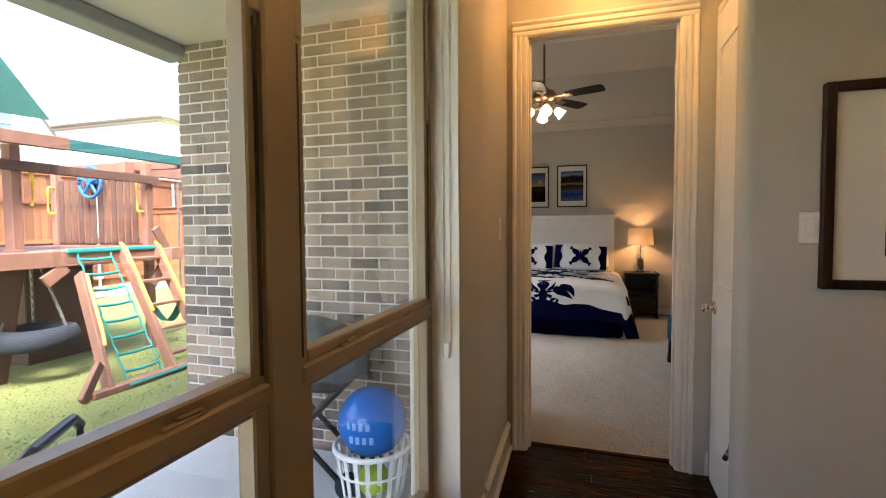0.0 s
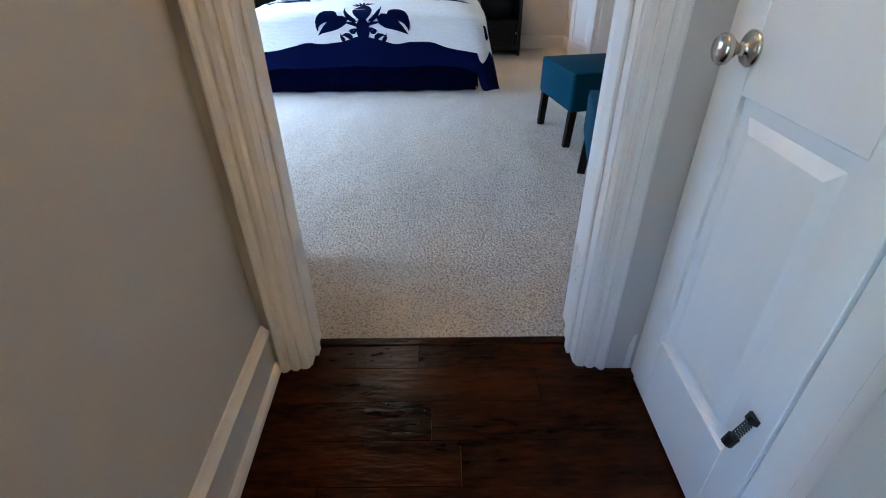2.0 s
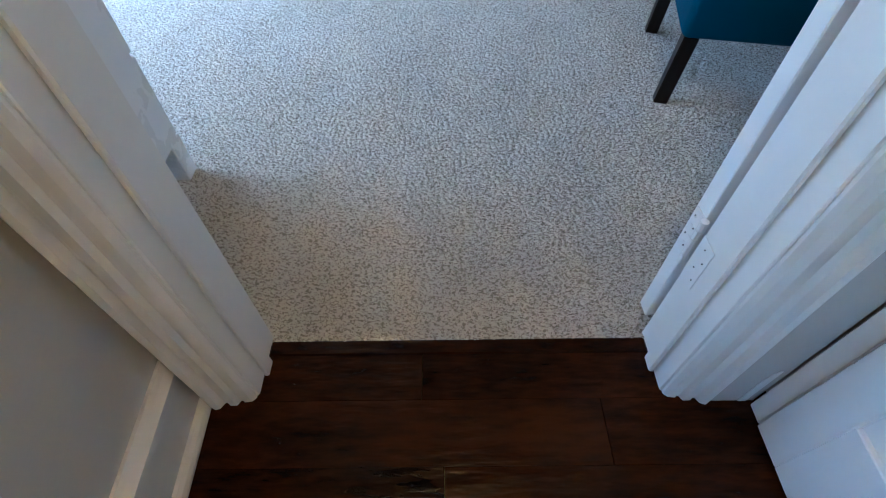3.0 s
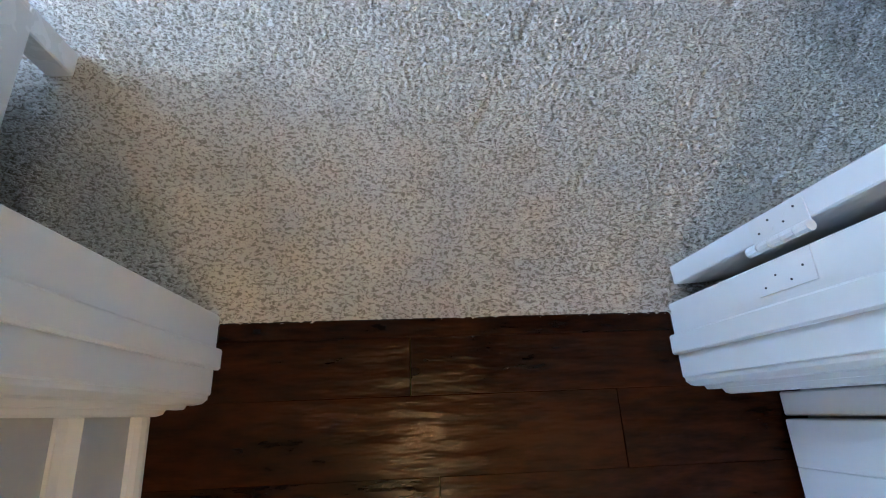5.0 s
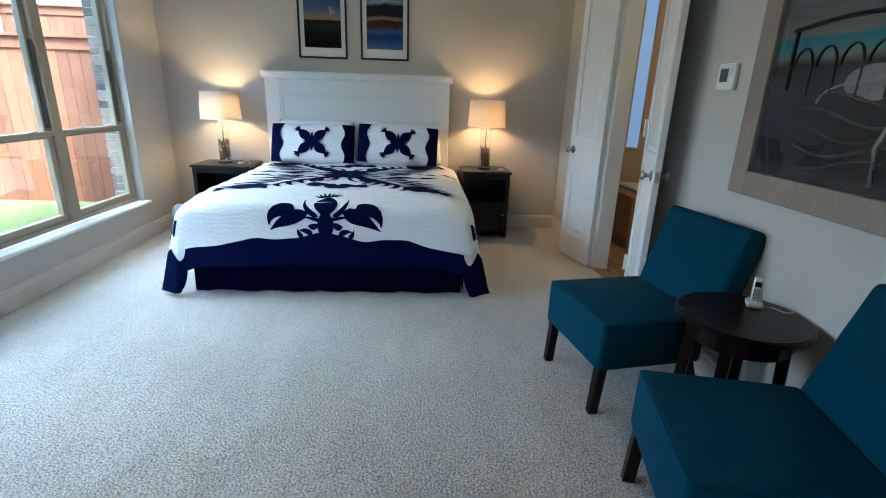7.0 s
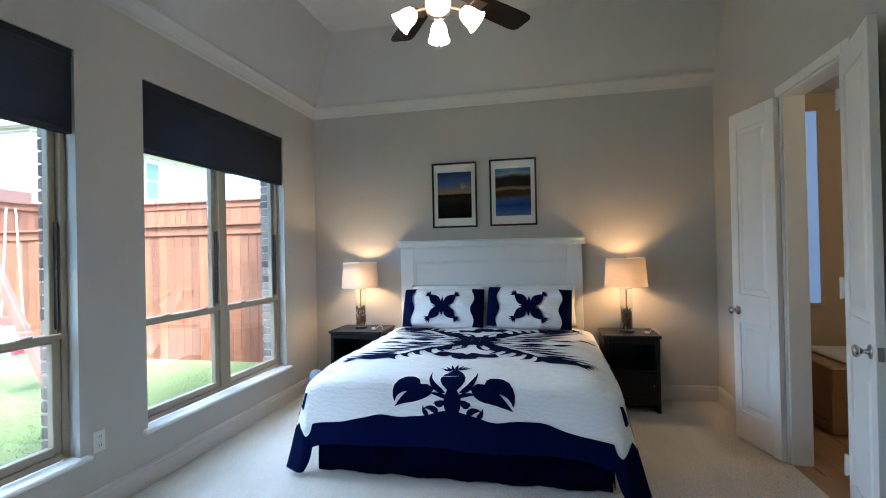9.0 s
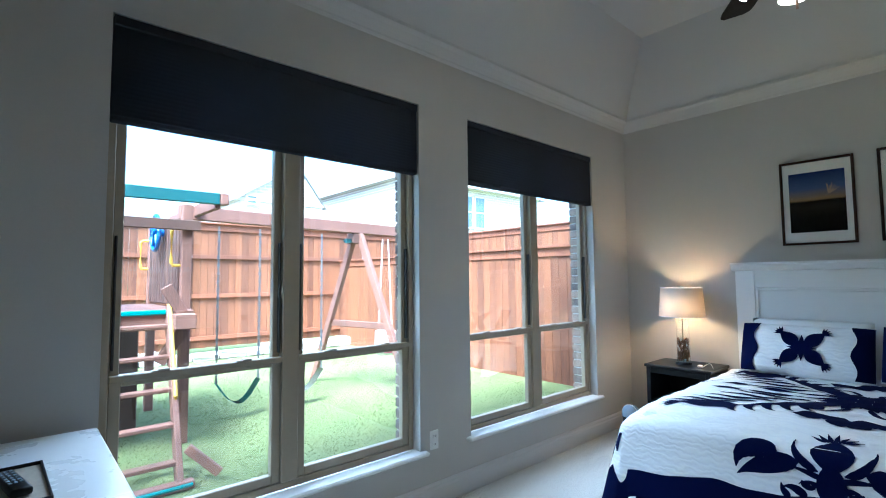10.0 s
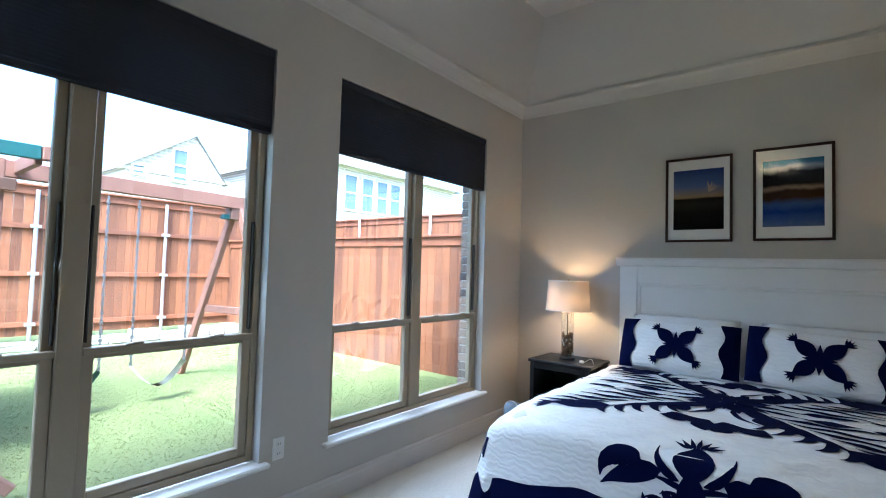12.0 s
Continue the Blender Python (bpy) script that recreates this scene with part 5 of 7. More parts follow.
# thermostat
th = thing("thermostat", "white wall thermostat with a grey display", "thermostat", (XR - 0.0005, 2.28, 1.475), 270)
part("housing", boxes(0.006, (-0.066, 0.066, -0.026, 0.0, -0.062, 0.062)), M_PLASTIC, th)
part("display", boxes(0.001, (-0.042, 0.02, -0.0275, -0.025, -0.022, 0.038)), mat("lcd_grey", (0.10, 0.12, 0.11), 0.2), th)
for k in range(3):
    part("button", boxes(0.002, (0.032, 0.05, -0.029, -0.025, -0.03 + 0.026 * k, -0.012 + 0.026 * k)), M_PLASTIC, th)

# ---- slipper chairs and side table ----


def slipper_chair(x, y, rz, label):
    """Origin under the middle of the seat's front edge; local +y runs to the back."""
    c = thing("slipper_chair", label, "chair", (x, y, 0), rz, group="teal chairs")
    w, d = 0.265, 0.52
    bm = box(B(), -w, w, 0.0, d, 0.225, 0.455, 0.022, seg=3)
    part("seat", bm, M_TEAL, c, "teal upholstered seat", True)
    for sx in (-w, w):
        part("piping", tube(B(), [(sx * 0.985, 0.015, 0.445), (sx * 0.985, d * 0.9, 0.445)], 0.004, 6), M_TEAL, c)
    part("piping", tube(B(), [(-w * 0.97, 0.008, 0.447), (w * 0.97, 0.008, 0.447)], 0.004, 6), M_TEAL, c)
    bm = box(B(), -w - 0.002, w + 0.002, 0.0, 0.125, 0.0, 0.55, 0.03, seg=3)
    sh = Matrix.Translation((0, d - 0.045, 0.325)) @ Matrix.Rotation(radians(-17), 4, 'X')
    bmesh.ops.transform(bm, matrix=sh, verts=bm.verts)
    part("backrest", bm, M_TEAL, c, "teal upholstered raked backrest", True)
    for sx in (-1, 1):
        for y0, y1, z1 in ((0.035, 0.02, 0.226), (d - 0.05, d + 0.03, 0.226)):
            bm = beam(B(), (sx * (w - 0.035), y1, 0.0), (sx * (w - 0.035), y0, z1), 0.044, 0.044, up=(0, 1, 0), bev=0.003)
            for vv in bm.verts:
                if vv.co.z < 0.05:
                    vv.co.x += (sx * (w - 0.035) - vv.co.x) * 0.25
            part("leg", bm, M_ESPRESSO, c, "dark wooden leg")
    return c


slipper_chair(0.715, 1.095, 258, "teal armless slipper chair with dark wooden legs near the doorway")
slipper_chair(0.725, 1.94, 280, "teal armless slipper chair with dark wooden legs by the side table")
st = thing("side_table", "round dark glossy wooden side table between the chairs", "side table", (1.235, 1.525, 0))
part("tabletop", lathe(B(), [(0, 0.555), (0.22, 0.555), (0.233, 0.562), (0.235, 0.575), (0.225, 0.582), (0, 0.582)], 40), M_ESPRESSO, st, smooth=False)
part("apron", lathe(B(), [(0.175, 0.48), (0.18, 0.48), (0.18, 0.555), (0.175, 0.555)], 32), M_ESPRESSO, st)
for k in range(4):
    a = PI / 4 + k * PI / 2
    part("leg", beam(B(), (0.185 * math.cos(a), 0.185 * math.sin(a), 0), (0.155 * math.cos(a), 0.155 * math.sin(a), 0.52), 0.04, 0.04, bev=0.004), M_ESPRESSO, st)
part("shelf", lathe(B(), [(0, 0.18), (0.15, 0.18), (0.15, 0.195), (0, 0.195)], 28), M_ESPRESSO, st)
M_SILVER = mat("silver_plastic", (0.55, 0.55, 0.54), 0.35, metal=0.4, mix=0.1)
cp = thing("cordless_phone", "silver-white cordless phone standing in a charging base", "phone", (1.33, 1.60, 0.583), 330)
cp.scale = (0.74, 0.74, 0.70)
part("charging_base", box(B(), -0.04, 0.04, -0.04, 0.05, 0, 0.035, 0.012, seg=2), M_SILVER, cp, smooth=True)
bm = box(B(), -0.024, 0.024, -0.014, 0.014, 0.0, 0.15, 0.011, seg=3)
bmesh.ops.transform(bm, matrix=Matrix.Translation((0, 0.0, 0.02)) @ Matrix.Rotation(radians(-9), 4, 'X'), verts=bm.verts)
hs = part("handset", bm, M_SILVER, cp, smooth=True)
bm = boxes(0.001, (-0.016, 0.016, -0.0155, -0.013, 0.095, 0.125))
bmesh.ops.transform(bm, matrix=Matrix.Translation((0, 0.0, 0.02)) @ Matrix.Rotation(radians(-9), 4, 'X'), verts=bm.verts)
part("screen", bm, M_SCREEN, hs)
bm = B()
for i in range(4):
    for j in range(3):
        box(bm, -0.014 + 0.011 * j, -0.008 + 0.011 * j, -0.0155, -0.013, 0.03 + 0.014 * i, 0.038 + 0.014 * i, 0.001)
bmesh.ops.transform(bm, matrix=Matrix.Translation((0, 0.0, 0.02)) @ Matrix.Rotation(radians(-9), 4, 'X'), verts=bm.verts)
part("keypad", bm, M_BLACK, hs)
part("cable", tube(B(), [(0.05 + 0.018 * i, 0.02 * math.sin(i * 0.9), 0.004) for i in range(9)], 0.0028, 6), M_PLASTIC, cp)

# ---- white dresser with the television ----
dr = thing("dresser", "long white lacquered dresser on short legs against the wall", "dresser", (-1.60, 0.03, 0))
DX0, DX1, DD, DH = -0.855, 0.855, 0.545, 0.86
part("top", boxes(0.005, (DX0 - 0.012, DX1 + 0.012, 0.0, DD + 0.03, DH - 0.03, DH)), M_DRESSER, dr)
part("carcass", boxes(0.003, (DX0, DX1, 0.0, DD - 0.02, 0.12, DH - 0.03)), M_DRESSER, dr)
for i in range(3):
    for j in range(3):
        x0 = DX0 + 0.006 + i * (DX1 - DX0) / 3
        z0 = 0.125 + j * 0.234
        d1 = part("drawer_front", boxes(0.004, (x0, x0 + (DX1 - DX0) / 3 - 0.012, DD - 0.02, DD, z0, z0 + 0.228)), M_DRESSER, dr)
        bm = B()
        tube(bm, [(x0 + 0.21, DD, z0 + 0.12), (x0 + 0.21, DD + 0.025, z0 + 0.12), (x0 + 0.35, DD + 0.025, z0 + 0.12), (x0 + 0.35, DD, z0 + 0.12)], 0.005, 8)
        part("handle", bm, M_NICKEL, d1)
for x in (DX0 + 0.03, DX1 - 0.03):
    for y in (0.03, DD - 0.03):
        part("leg", boxes(0.003, (x - 0.027, x + 0.027, y - 0.027, y + 0.027, 0.0, 0.125)), M_DRESSER, dr)
tv = thing("television", "black flat-screen television on a stand on the dresser", "television", (-1.262, 0.27, DH), -2.3)
part("housing", boxes(0.006, (-0.48, 0.48, -0.06, -0.005, 0.17, 0.723)), M_BLACK, tv)
part("bezel", frame_bars(B(), -0.482, 0.482, 0.168, 0.725, 0.032, -0.006, 0.012, axis='y', bev=0.004), M_BLACK, tv, "glossy black bezel")
part("screen", boxes(0.0, (-0.45, 0.45, -0.004, 0.002, 0.2, 0.693)), M_SCREEN, tv, "dark glossy screen")
part("lower_trim", boxes(0.004, (-0.40, 0.40, -0.02, 0.008, 0.150, 0.167)), M_SILVER, tv)
part("neck", boxes(0.01, (-0.06, 0.06, -0.05, -0.02, 0.012, 0.17)), M_BLACK, tv)
bm = lathe(B(), [(0, 0), (0.24, 0), (0.245, 0.006), (0.22, 0.014), (0, 0.018)], 40)
bmesh.ops.transform(bm, matrix=Matrix.Diagonal((1.1, 0.62, 1, 1)), verts=bm.verts)
part("foot", bm, M_BLACK, tv, "oval glossy foot", True)
part("sticker", boxes(0, (0.40, 0.45, 0.0122, 0.013, 0.695, 0.72)), mat("pale_sticker", (0.7, 0.85, 0.75), 0.5), tv)
tr = thing("tray", "pale tan tray with a dark rim on the dresser", "tray", (-1.93, 0.335, DH), 2)
part("base", boxes(0.003, (-0.17, 0.17, -0.10, 0.10, 0.0, 0.008)), mat("tan_board", (0.50, 0.43, 0.33), 0.6), tr)
part("rim", frame_bars(B(), -0.17, 0.17, -0.10, 0.10, 0.005, 0.0, 0.012, axis='y', bev=0.001), M_BLACK, tr)
tr.children[1].matrix_basis = pose(0, 0, 0.006, 90, 0, 0)
rm = thing("remote_control", "black remote control lying in the tray", "remote", (-1.93, 0.36, DH + 0.009), 12)
part("body", box(B(), -0.10, 0.10, -0.024, 0.024, 0, 0.022, 0.008, seg=2), M_BLACK, rm, smooth=True)
bm = B()
for i in range(6):
    for j in range(3):
        box(bm, -0.08 + 0.022 * i, -0.068 + 0.022 * i, -0.016 + 0.012 * j, -0.008 + 0.012 * j, 0.021, 0.024, 0.001)
part("buttons", bm, M_GREYBLUE, rm)
cg = thing("cable_grommet", "small dark cable end lying on the dresser top", "cable", (-2.22, 0.30, DH))
part("plug", box(B(), -0.025, 0.025, -0.01, 0.01, 0, 0.014, 0.004, seg=2), M_BLACK, cg)
part("cable", tube(B(), [(-0.02 - 0.02 * i, -0.012 * i, 0.004) for i in range(6)], 0.003, 6), M_BLACK, cg)

# ---- ceiling fan with lights ----
FX, FY = -0.575, 2.62
fan = thing("ceiling_fan", "bronze ceiling fan with walnut blades and four lit glass shades", "ceiling fan", (FX, FY, TOP))
part("canopy", lathe(B(), [(0.0, 0), (0.068, 0), (0.066, -0.025), (0.03, -0.065), (0.0, -0.07)], 24), M_BRONZE, fan, smooth=True)
bm = B()
rod(bm, (0, 0, -0.06), (0, 0, -0.70), 0.012, n=12)
part("downrod", bm, M_BRONZE, fan)
part("motor", lathe(B(), [(0, -0.68), (0.045, -0.68), (0.055, -0.70), (0.12, -0.725), (0.135, -0.76), (0.135, -0.80), (0.10, -0.835), (0.06, -0.85), (0, -0.85)], 32), M_BRONZE, fan, smooth=True)
part("light_hub", lathe(B(), [(0, -0.85), (0.05, -0.85), (0.068, -0.89), (0.062, -0.94), (0.03, -0.965), (0, -0.97)], 24), M_BRONZE, fan, smooth=True)
for k in range(5):
    a = radians(-20 + 72 * k)
    m4 = Matrix.Rotation(a, 4, 'Z')
    bm = B()
    pts = [(0.24, 0.055), (0.34, 0.070), (0.62, 0.078), (0.665, 0.072), (0.685, 0.05)]
    ring = [(x, y) for x, y in pts] + [(x, -y) for x, y in reversed(pts)]
    lo = [bm.verts.new((x, y, -0.004)) for x, y in ring]
    hi = [bm.verts.new((x, y, 0.004)) for x, y in ring]
    for i in range(len(ring)):
        j = (i + 1) % len(ring)
        bm.faces.new((lo[i], lo[j], hi[j], hi[i]))
    bm.faces.new(lo[::-1])
    bm.faces.new(hi)
    bmesh.ops.transform(bm, matrix=m4 @ Matrix.Translation((0, 0, -0.795)) @ Matrix.Rotation(radians(-12), 4, 'X'), verts=bm.verts)
    bl = part("blade", bm, M_BLADE, fan, "walnut-brown blade")
    bm = B()
    box(bm, 0.11, 0.26, -0.018, 0.018, -0.006, 0.0, 0.002)
    box(bm, 0.24, 0.33, -0.04, 0.04, -0.012, -0.006, 0.002)
    bmesh.ops.transform(bm, matrix=m4 @ Matrix.Translation((0, 0, -0.798)) @ Matrix.Rotation(radians(-12), 4, 'X'), verts=bm.verts)
    part("blade_iron", bm, M_BRONZE, bl)
for k in range(4):
    a = radians(12 + 90 * k)
    ca, sa = math.cos(a), math.sin(a)
    arm = part("light_arm", tube(B(), [(0.04 * ca, 0.04 * sa, -0.91), (0.09 * ca, 0.09 * sa, -0.915), (0.125 * ca, 0.125 * sa, -0.928)], 0.010, 8), M_BRONZE, fan)
    m4 = Matrix.Translation((0.125 * ca, 0.125 * sa, -0.925)) @ Matrix.Rotation(a, 4, 'Z') @ Matrix.Rotation(radians(-50), 4, 'Y')
    bm = lathe(B(), [(0.022, 0.0), (0.034, -0.012), (0.044, -0.035), (0.047, -0.060), (0.051, -0.082), (0.062, -0.105), (0.059, -0.105), (0.048, -0.082), (0.043, -0.035), (0.02, -0.004)], 20)
    bmesh.ops.transform(bm, matrix=m4, verts=bm.verts)
    part("glass_shade", bm, M_FROST, arm, "lit frosted bell shade", True)
    c = m4 @ Vector((0, 0, -0.07))
    lamp_point("fan_bulb", (FX + c.x, FY + c.y, TOP + c.z), 0.28, (1.0, 0.72, 0.42), 0.02)
bm = B()
rod(bm, (0.0, 0.0, -0.97), (0.0, 0.0, -1.10), 0.0015, n=5)
rod(bm, (0.0, 0.0, -1.10), (0.0, 0.0, -1.14), 0.006, 0.004, n=8)
part("pull_chain", bm, M_BRONZE, fan)

# ---- hall picture and pendant ----
M_ART4 = picture_mat("skyline_print", [(0.0, (0.018, 0.022, 0.022)), (0.16, (0.055, 0.062, 0.062)), (0.24, (0.035, 0.042, 0.045)), (0.34, (0.07, 0.08, 0.085)), (0.348, (0.10, 0.19, 0.36)), (0.48, (0.15, 0.25, 0.42)), (0.58, (0.44, 0.41, 0.40)), (0.75, (0.52, 0.46, 0.41)), (1.0, (0.34, 0.33, 0.36))], 1.7, 0.14)
hp = framed("framed_picture", "city skyline photograph in a dark wooden frame with wide mat", (0.78 + 0.55, -0.9005, 1.50), 0, 1.150, 0.740, 0.034, 0.035, M_ART4, (-0.38, 0.38, -0.25, 0.25))
bm = B()
rs = random.Random(3)
for i in range(34):
    x = -0.37 + 0.022 * i
    hgt = 0.02 + 0.075 * rs.random() ** 1.5
    box(bm, x, x + 0.012 + 0.012 * rs.random(), -0.0128, -0.0116, -0.082, -0.08 + hgt)
part("printed_skyline", bm, mat("lit_buildings_print", (0.40, 0.30, 0.17), 0.7, (0.12, 0.11, 0.12), scale=30, fine=90), hp)
pd = thing("drum_pendant", "cream drum pendant lamp hanging in the hall room, lit", "pendant lamp", (1.35, -3.2, 2.80))
part("canopy", lathe(B(), [(0, 0), (0.06, 0), (0.055, -0.02), (0, -0.022)], 20), M_NICKEL, pd)
bm = B()
rod(bm, (0, 0, -0.02), (0, 0, -0.36), 0.005, n=8)
part("stem", bm, M_NICKEL, pd)
part("shade", lathe(B(), [(0.22, -0.64), (0.22, -0.40), (0.217, -0.40), (0.217, -0.64)], 40), M_SHADE, pd, "cream drum shade", True)
part("diffuser", lathe(B(), [(0, -0.635), (0.216, -0.635), (0.216, -0.632), (0, -0.632)], 32), M_SHADE, pd)

# ---- outdoors ----
G = -0.12
M_GRASS = mat("lawn", (0.125, 0.165, 0.055), 0.9, (0.225, 0.225, 0.095), scale=1.1, fine=45, bump=0.6, bscale=90, dist=0.012, spec=0.1)
M_BLADES = mat("grass_blades", (0.135, 0.178, 0.058), 0.9, (0.235, 0.236, 0.098), scale=1.1, fine=30, bump=0, spec=0.05)
M_CONC = mat("patio_concrete", (0.60, 0.58, 0.54), 0.85, (0.50, 0.48, 0.45), scale=2.5, fine=60, bump=0.4, bscale=120)
M_MORTAR = mat("pale_mortar", (0.58, 0.545, 0.49), 0.95, mix=0.3, scale=10, fine=90, bump=0.5, bscale=140)
M_BRICK = mat("brown_grey_brick", (0.34, 0.255, 0.19), 0.9, (0.115, 0.092, 0.078), scale=5, fine=55, rand=0.62, bump=0.6, bscale=90, dist=0.004)
M_CEDAR = wood_mat("stained_cedar", (0.26, 0.098, 0.038), (0.115, 0.042, 0.019), 'z', rough=0.75, scale=4.5, rand=0.30)
M_CEDARX = wood_mat("stained_cedar_rail", (0.27, 0.095, 0.040), (0.14, 0.05, 0.024), 'y', rough=0.75, scale=3.0)
M_PLAYWOOD = wood_mat("redwood_timber", (0.26, 0.125, 0.085), (0.135, 0.066, 0.046), 'z', rough=0.7, scale=4.0, rand=0.2)
M_PLAYDARK = wood_mat("dark_play_board", (0.12, 0.06, 0.04), (0.07, 0.035, 0.025), 'z', rough=0.7, scale=4.0)
M_TARP = mat("green_canvas", (0.010, 0.075, 0.055), 0.7, mix=0.3, scale=3, bump=0.3, bscale=60)
M_GREENPL = mat("teal_plastic", (0.02, 0.22, 0.20), 0.45, mix=0.2, bump=0.05)
M_DKGREEN = mat("dark_green_plastic", (0.025, 0.105, 0.105), 0.5, mix=0.25, bump=0.05)
M_CHAIN = mat("dull_chain_steel", (0.26, 0.26, 0.27), 0.5, metal=0.7, mix=0.4, bump=0.05)
M_YELLOW = mat("yellow_plastic", (0.66, 0.42, 0.05), 0.45, mix=0.2, bump=0.05)
M_BLUEPL = mat("blue_plastic", (0.02, 0.11, 0.34), 0.4, mix=0.2, bump=0.05)
M_RUBBER = mat("tyre_rubber", (0.015, 0.020, 0.030), 0.9, mix=0.4, scale=15, bump=0.3)
M_STONE = mat("pale_limestone", (0.55, 0.51, 0.45), 0.9, (0.38, 0.35, 0.31), scale=9, fine=60, rand=0.4, bump=0.7, bscale=40, dist=0.01)
M_SIDING = mat("cream_trim", (0.62, 0.58, 0.50), 0.7, mix=0.2)
# far brick, and the shingles below, lightened to put distance haze into colour
M_FARBRICK, fnt, fb = nodes_of("far_haze_pale_brick")
ftc, fbt = add(fnt, "ShaderNodeTexCoord"), add(fnt, "ShaderNodeTexBrick", Scale=1.0, Color1=rgb((0.52, 0.45, 0.40)), Color2=rgb((0.38, 0.32, 0.285)), Mortar=rgb((0.66, 0.63, 0.59)))
fbt.inputs["Brick Width"].default_value, fbt.inputs["Row Height"].default_value, fbt.inputs["Mortar Size"].default_value = 0.42, 0.15, 0.028
fsx, fcx = add(fnt, "ShaderNodeSeparateXYZ"), add(fnt, "ShaderNodeCombineXYZ")
link(fnt, ftc.outputs["Object"], fsx.inputs[0])
link(fnt, fsx.outputs["Y"], fcx.inputs["X"])
link(fnt, fsx.outputs["Z"], fcx.inputs["Y"])
link(fnt, fcx.outputs[0], fbt.inputs["Vector"])
link(fnt, fbt.outputs["Color"], fb.inputs["Base Color"])
fb.inputs["Roughness"].default_value = 0.9
M_SHINGLE = mat("grey_shingles", (0.40, 0.38, 0.36), 0.9, (0.28, 0.265, 0.25), scale=3, fine=20, bump=0.6, bscale=14)
M_FARGLASS = mat("far_window_glass", (0.12, 0.16, 0.20), 0.08, mix=0.3, bump=0, spec=0.8)

bm = B()
bmesh.ops.create_grid(bm, x_segments=2, y_segments=2, size=400)
bmesh.ops.translate(bm, vec=(0, 0, G), verts=bm.verts)
setting(part("ground", bm, M_GRASS), "green lawn with pale patches behind the house", "lawn")
rg = np.random.RandomState(5)
nb = 90000
bx = -2.95 - 7.4 * rg.rand(nb) ** 1.4
by = -2.5 + 8.6 * rg.rand(nb)
ang = rg.rand(nb) * 6.283
hgt = 0.006 + 0.011 * rg.rand(nb)
lean = (rg.rand(nb, 2) - 0.5) * 0.045
vs = np.zeros((nb * 3, 3))
vs[0::3] = np.stack([bx - 0.005 * np.cos(ang), by - 0.005 * np.sin(ang), np.full(nb, G)], 1)
vs[1::3] = np.stack([bx + 0.005 * np.cos(ang), by + 0.005 * np.sin(ang), np.full(nb, G)], 1)
vs[2::3] = np.stack([bx + lean[:, 0], by + lean[:, 1], G + hgt], 1)
me = bpy.data.meshes.new("grass")
me.from_pydata([tuple(p) for p in vs.tolist()], [], [(3 * i, 3 * i + 1, 3 * i + 2) for i in range(nb)])
me.materials.append(M_BLADES)
tagged(new("grass", me), "short green grass blades on the lawn", "grass", "", "stuff")

# patio under its roof
setting(part("pavement_patio", boxes(0.01, (-3.0, XW - 0.2, -5.2, -0.30, G - 0.1, G + 0.03)), M_CONC), "pale concrete patio slab", "patio")
setting(part("ceiling_porch", boxes(0, (-3.0, XW - 0.2, -5.2, -0.2, 2.66, 2.76)), M_SIDING), "cream porch ceiling", "ceiling")
setting(part("porch_beam", boxes(0.01, (-3.0, -2.80, -5.2, -0.2, 2.57, 2.66)), mat("grey_beam_paint", (0.30, 0.31, 0.31), 0.7, mix=0.2)), "grey porch beam along the roof edge", "beam")
setting(part("roof_house", boxes(0, (XL - 0.55, 4.6, -5.4, 5.6, 3.76, 3.86)), M_SHINGLE), "grey shingled house roof", "roof")
setting(part("wall_outer", boxes(0, (XW - 0.2, 4.4, -5.3, -4.72, -0.1, 3.76), (4.32, 4.44, -4.72, 5.6, -0.1, 3.76), (XL - 0.13, 4.32, YB + 0.2, YB + 0.3, -0.1, 3.76)), M_MORTAR), "plain outer house walls", "wall")

# brick veneer: the bedroom's wall beside the patio, and round the bedroom windows
BRL, BRH, JO = 0.196, 0.060, 0.012


def brick_mesh(name, ln, d=0.09):
    return mesh_of(name, box(B(), 0, ln, 0, d, 0, BRH, 0.004), M_BRICK)


ME_FULL, ME_HALF = brick_mesh("brick_full", BRL), brick_mesh("brick_half", (BRL - JO) / 2)
south = thing("brick_wall", "brown-grey brick wall with pale mortar beside the patio", "wall", (0, 0, 0), kind="structure")
part("mortar_backing", boxes(0, (-2.86, XW - 0.2, -0.255, -0.1155, G, 2.9)), M_MORTAR, south)
row = 0
z = G + 0.002
count = 0
more = B()
rb = random.Random(8)
while z < 2.62:
    x = -2.87
    first = True
    while x < XW - 0.22:
        half = first and row % 2 == 1
        ln = (BRL - JO) / 2 if half else BRL
        y0 = -0.2595 - 0.002 * rb.random()
        if count < 300 and z < 2.3:
            shared("brick", ME_HALF if half else ME_FULL, south, (x, y0, z))
            count += 1
        else:
            box(more, x, min(x + ln, XW - 0.205), y0, y0 + 0.09, z, z + BRH, 0.004)
        x += ln + JO
        first = False
    z += BRH + JO
    row += 1
tagged(part("bricks_above", more, M_BRICK, south), kind="stuff")

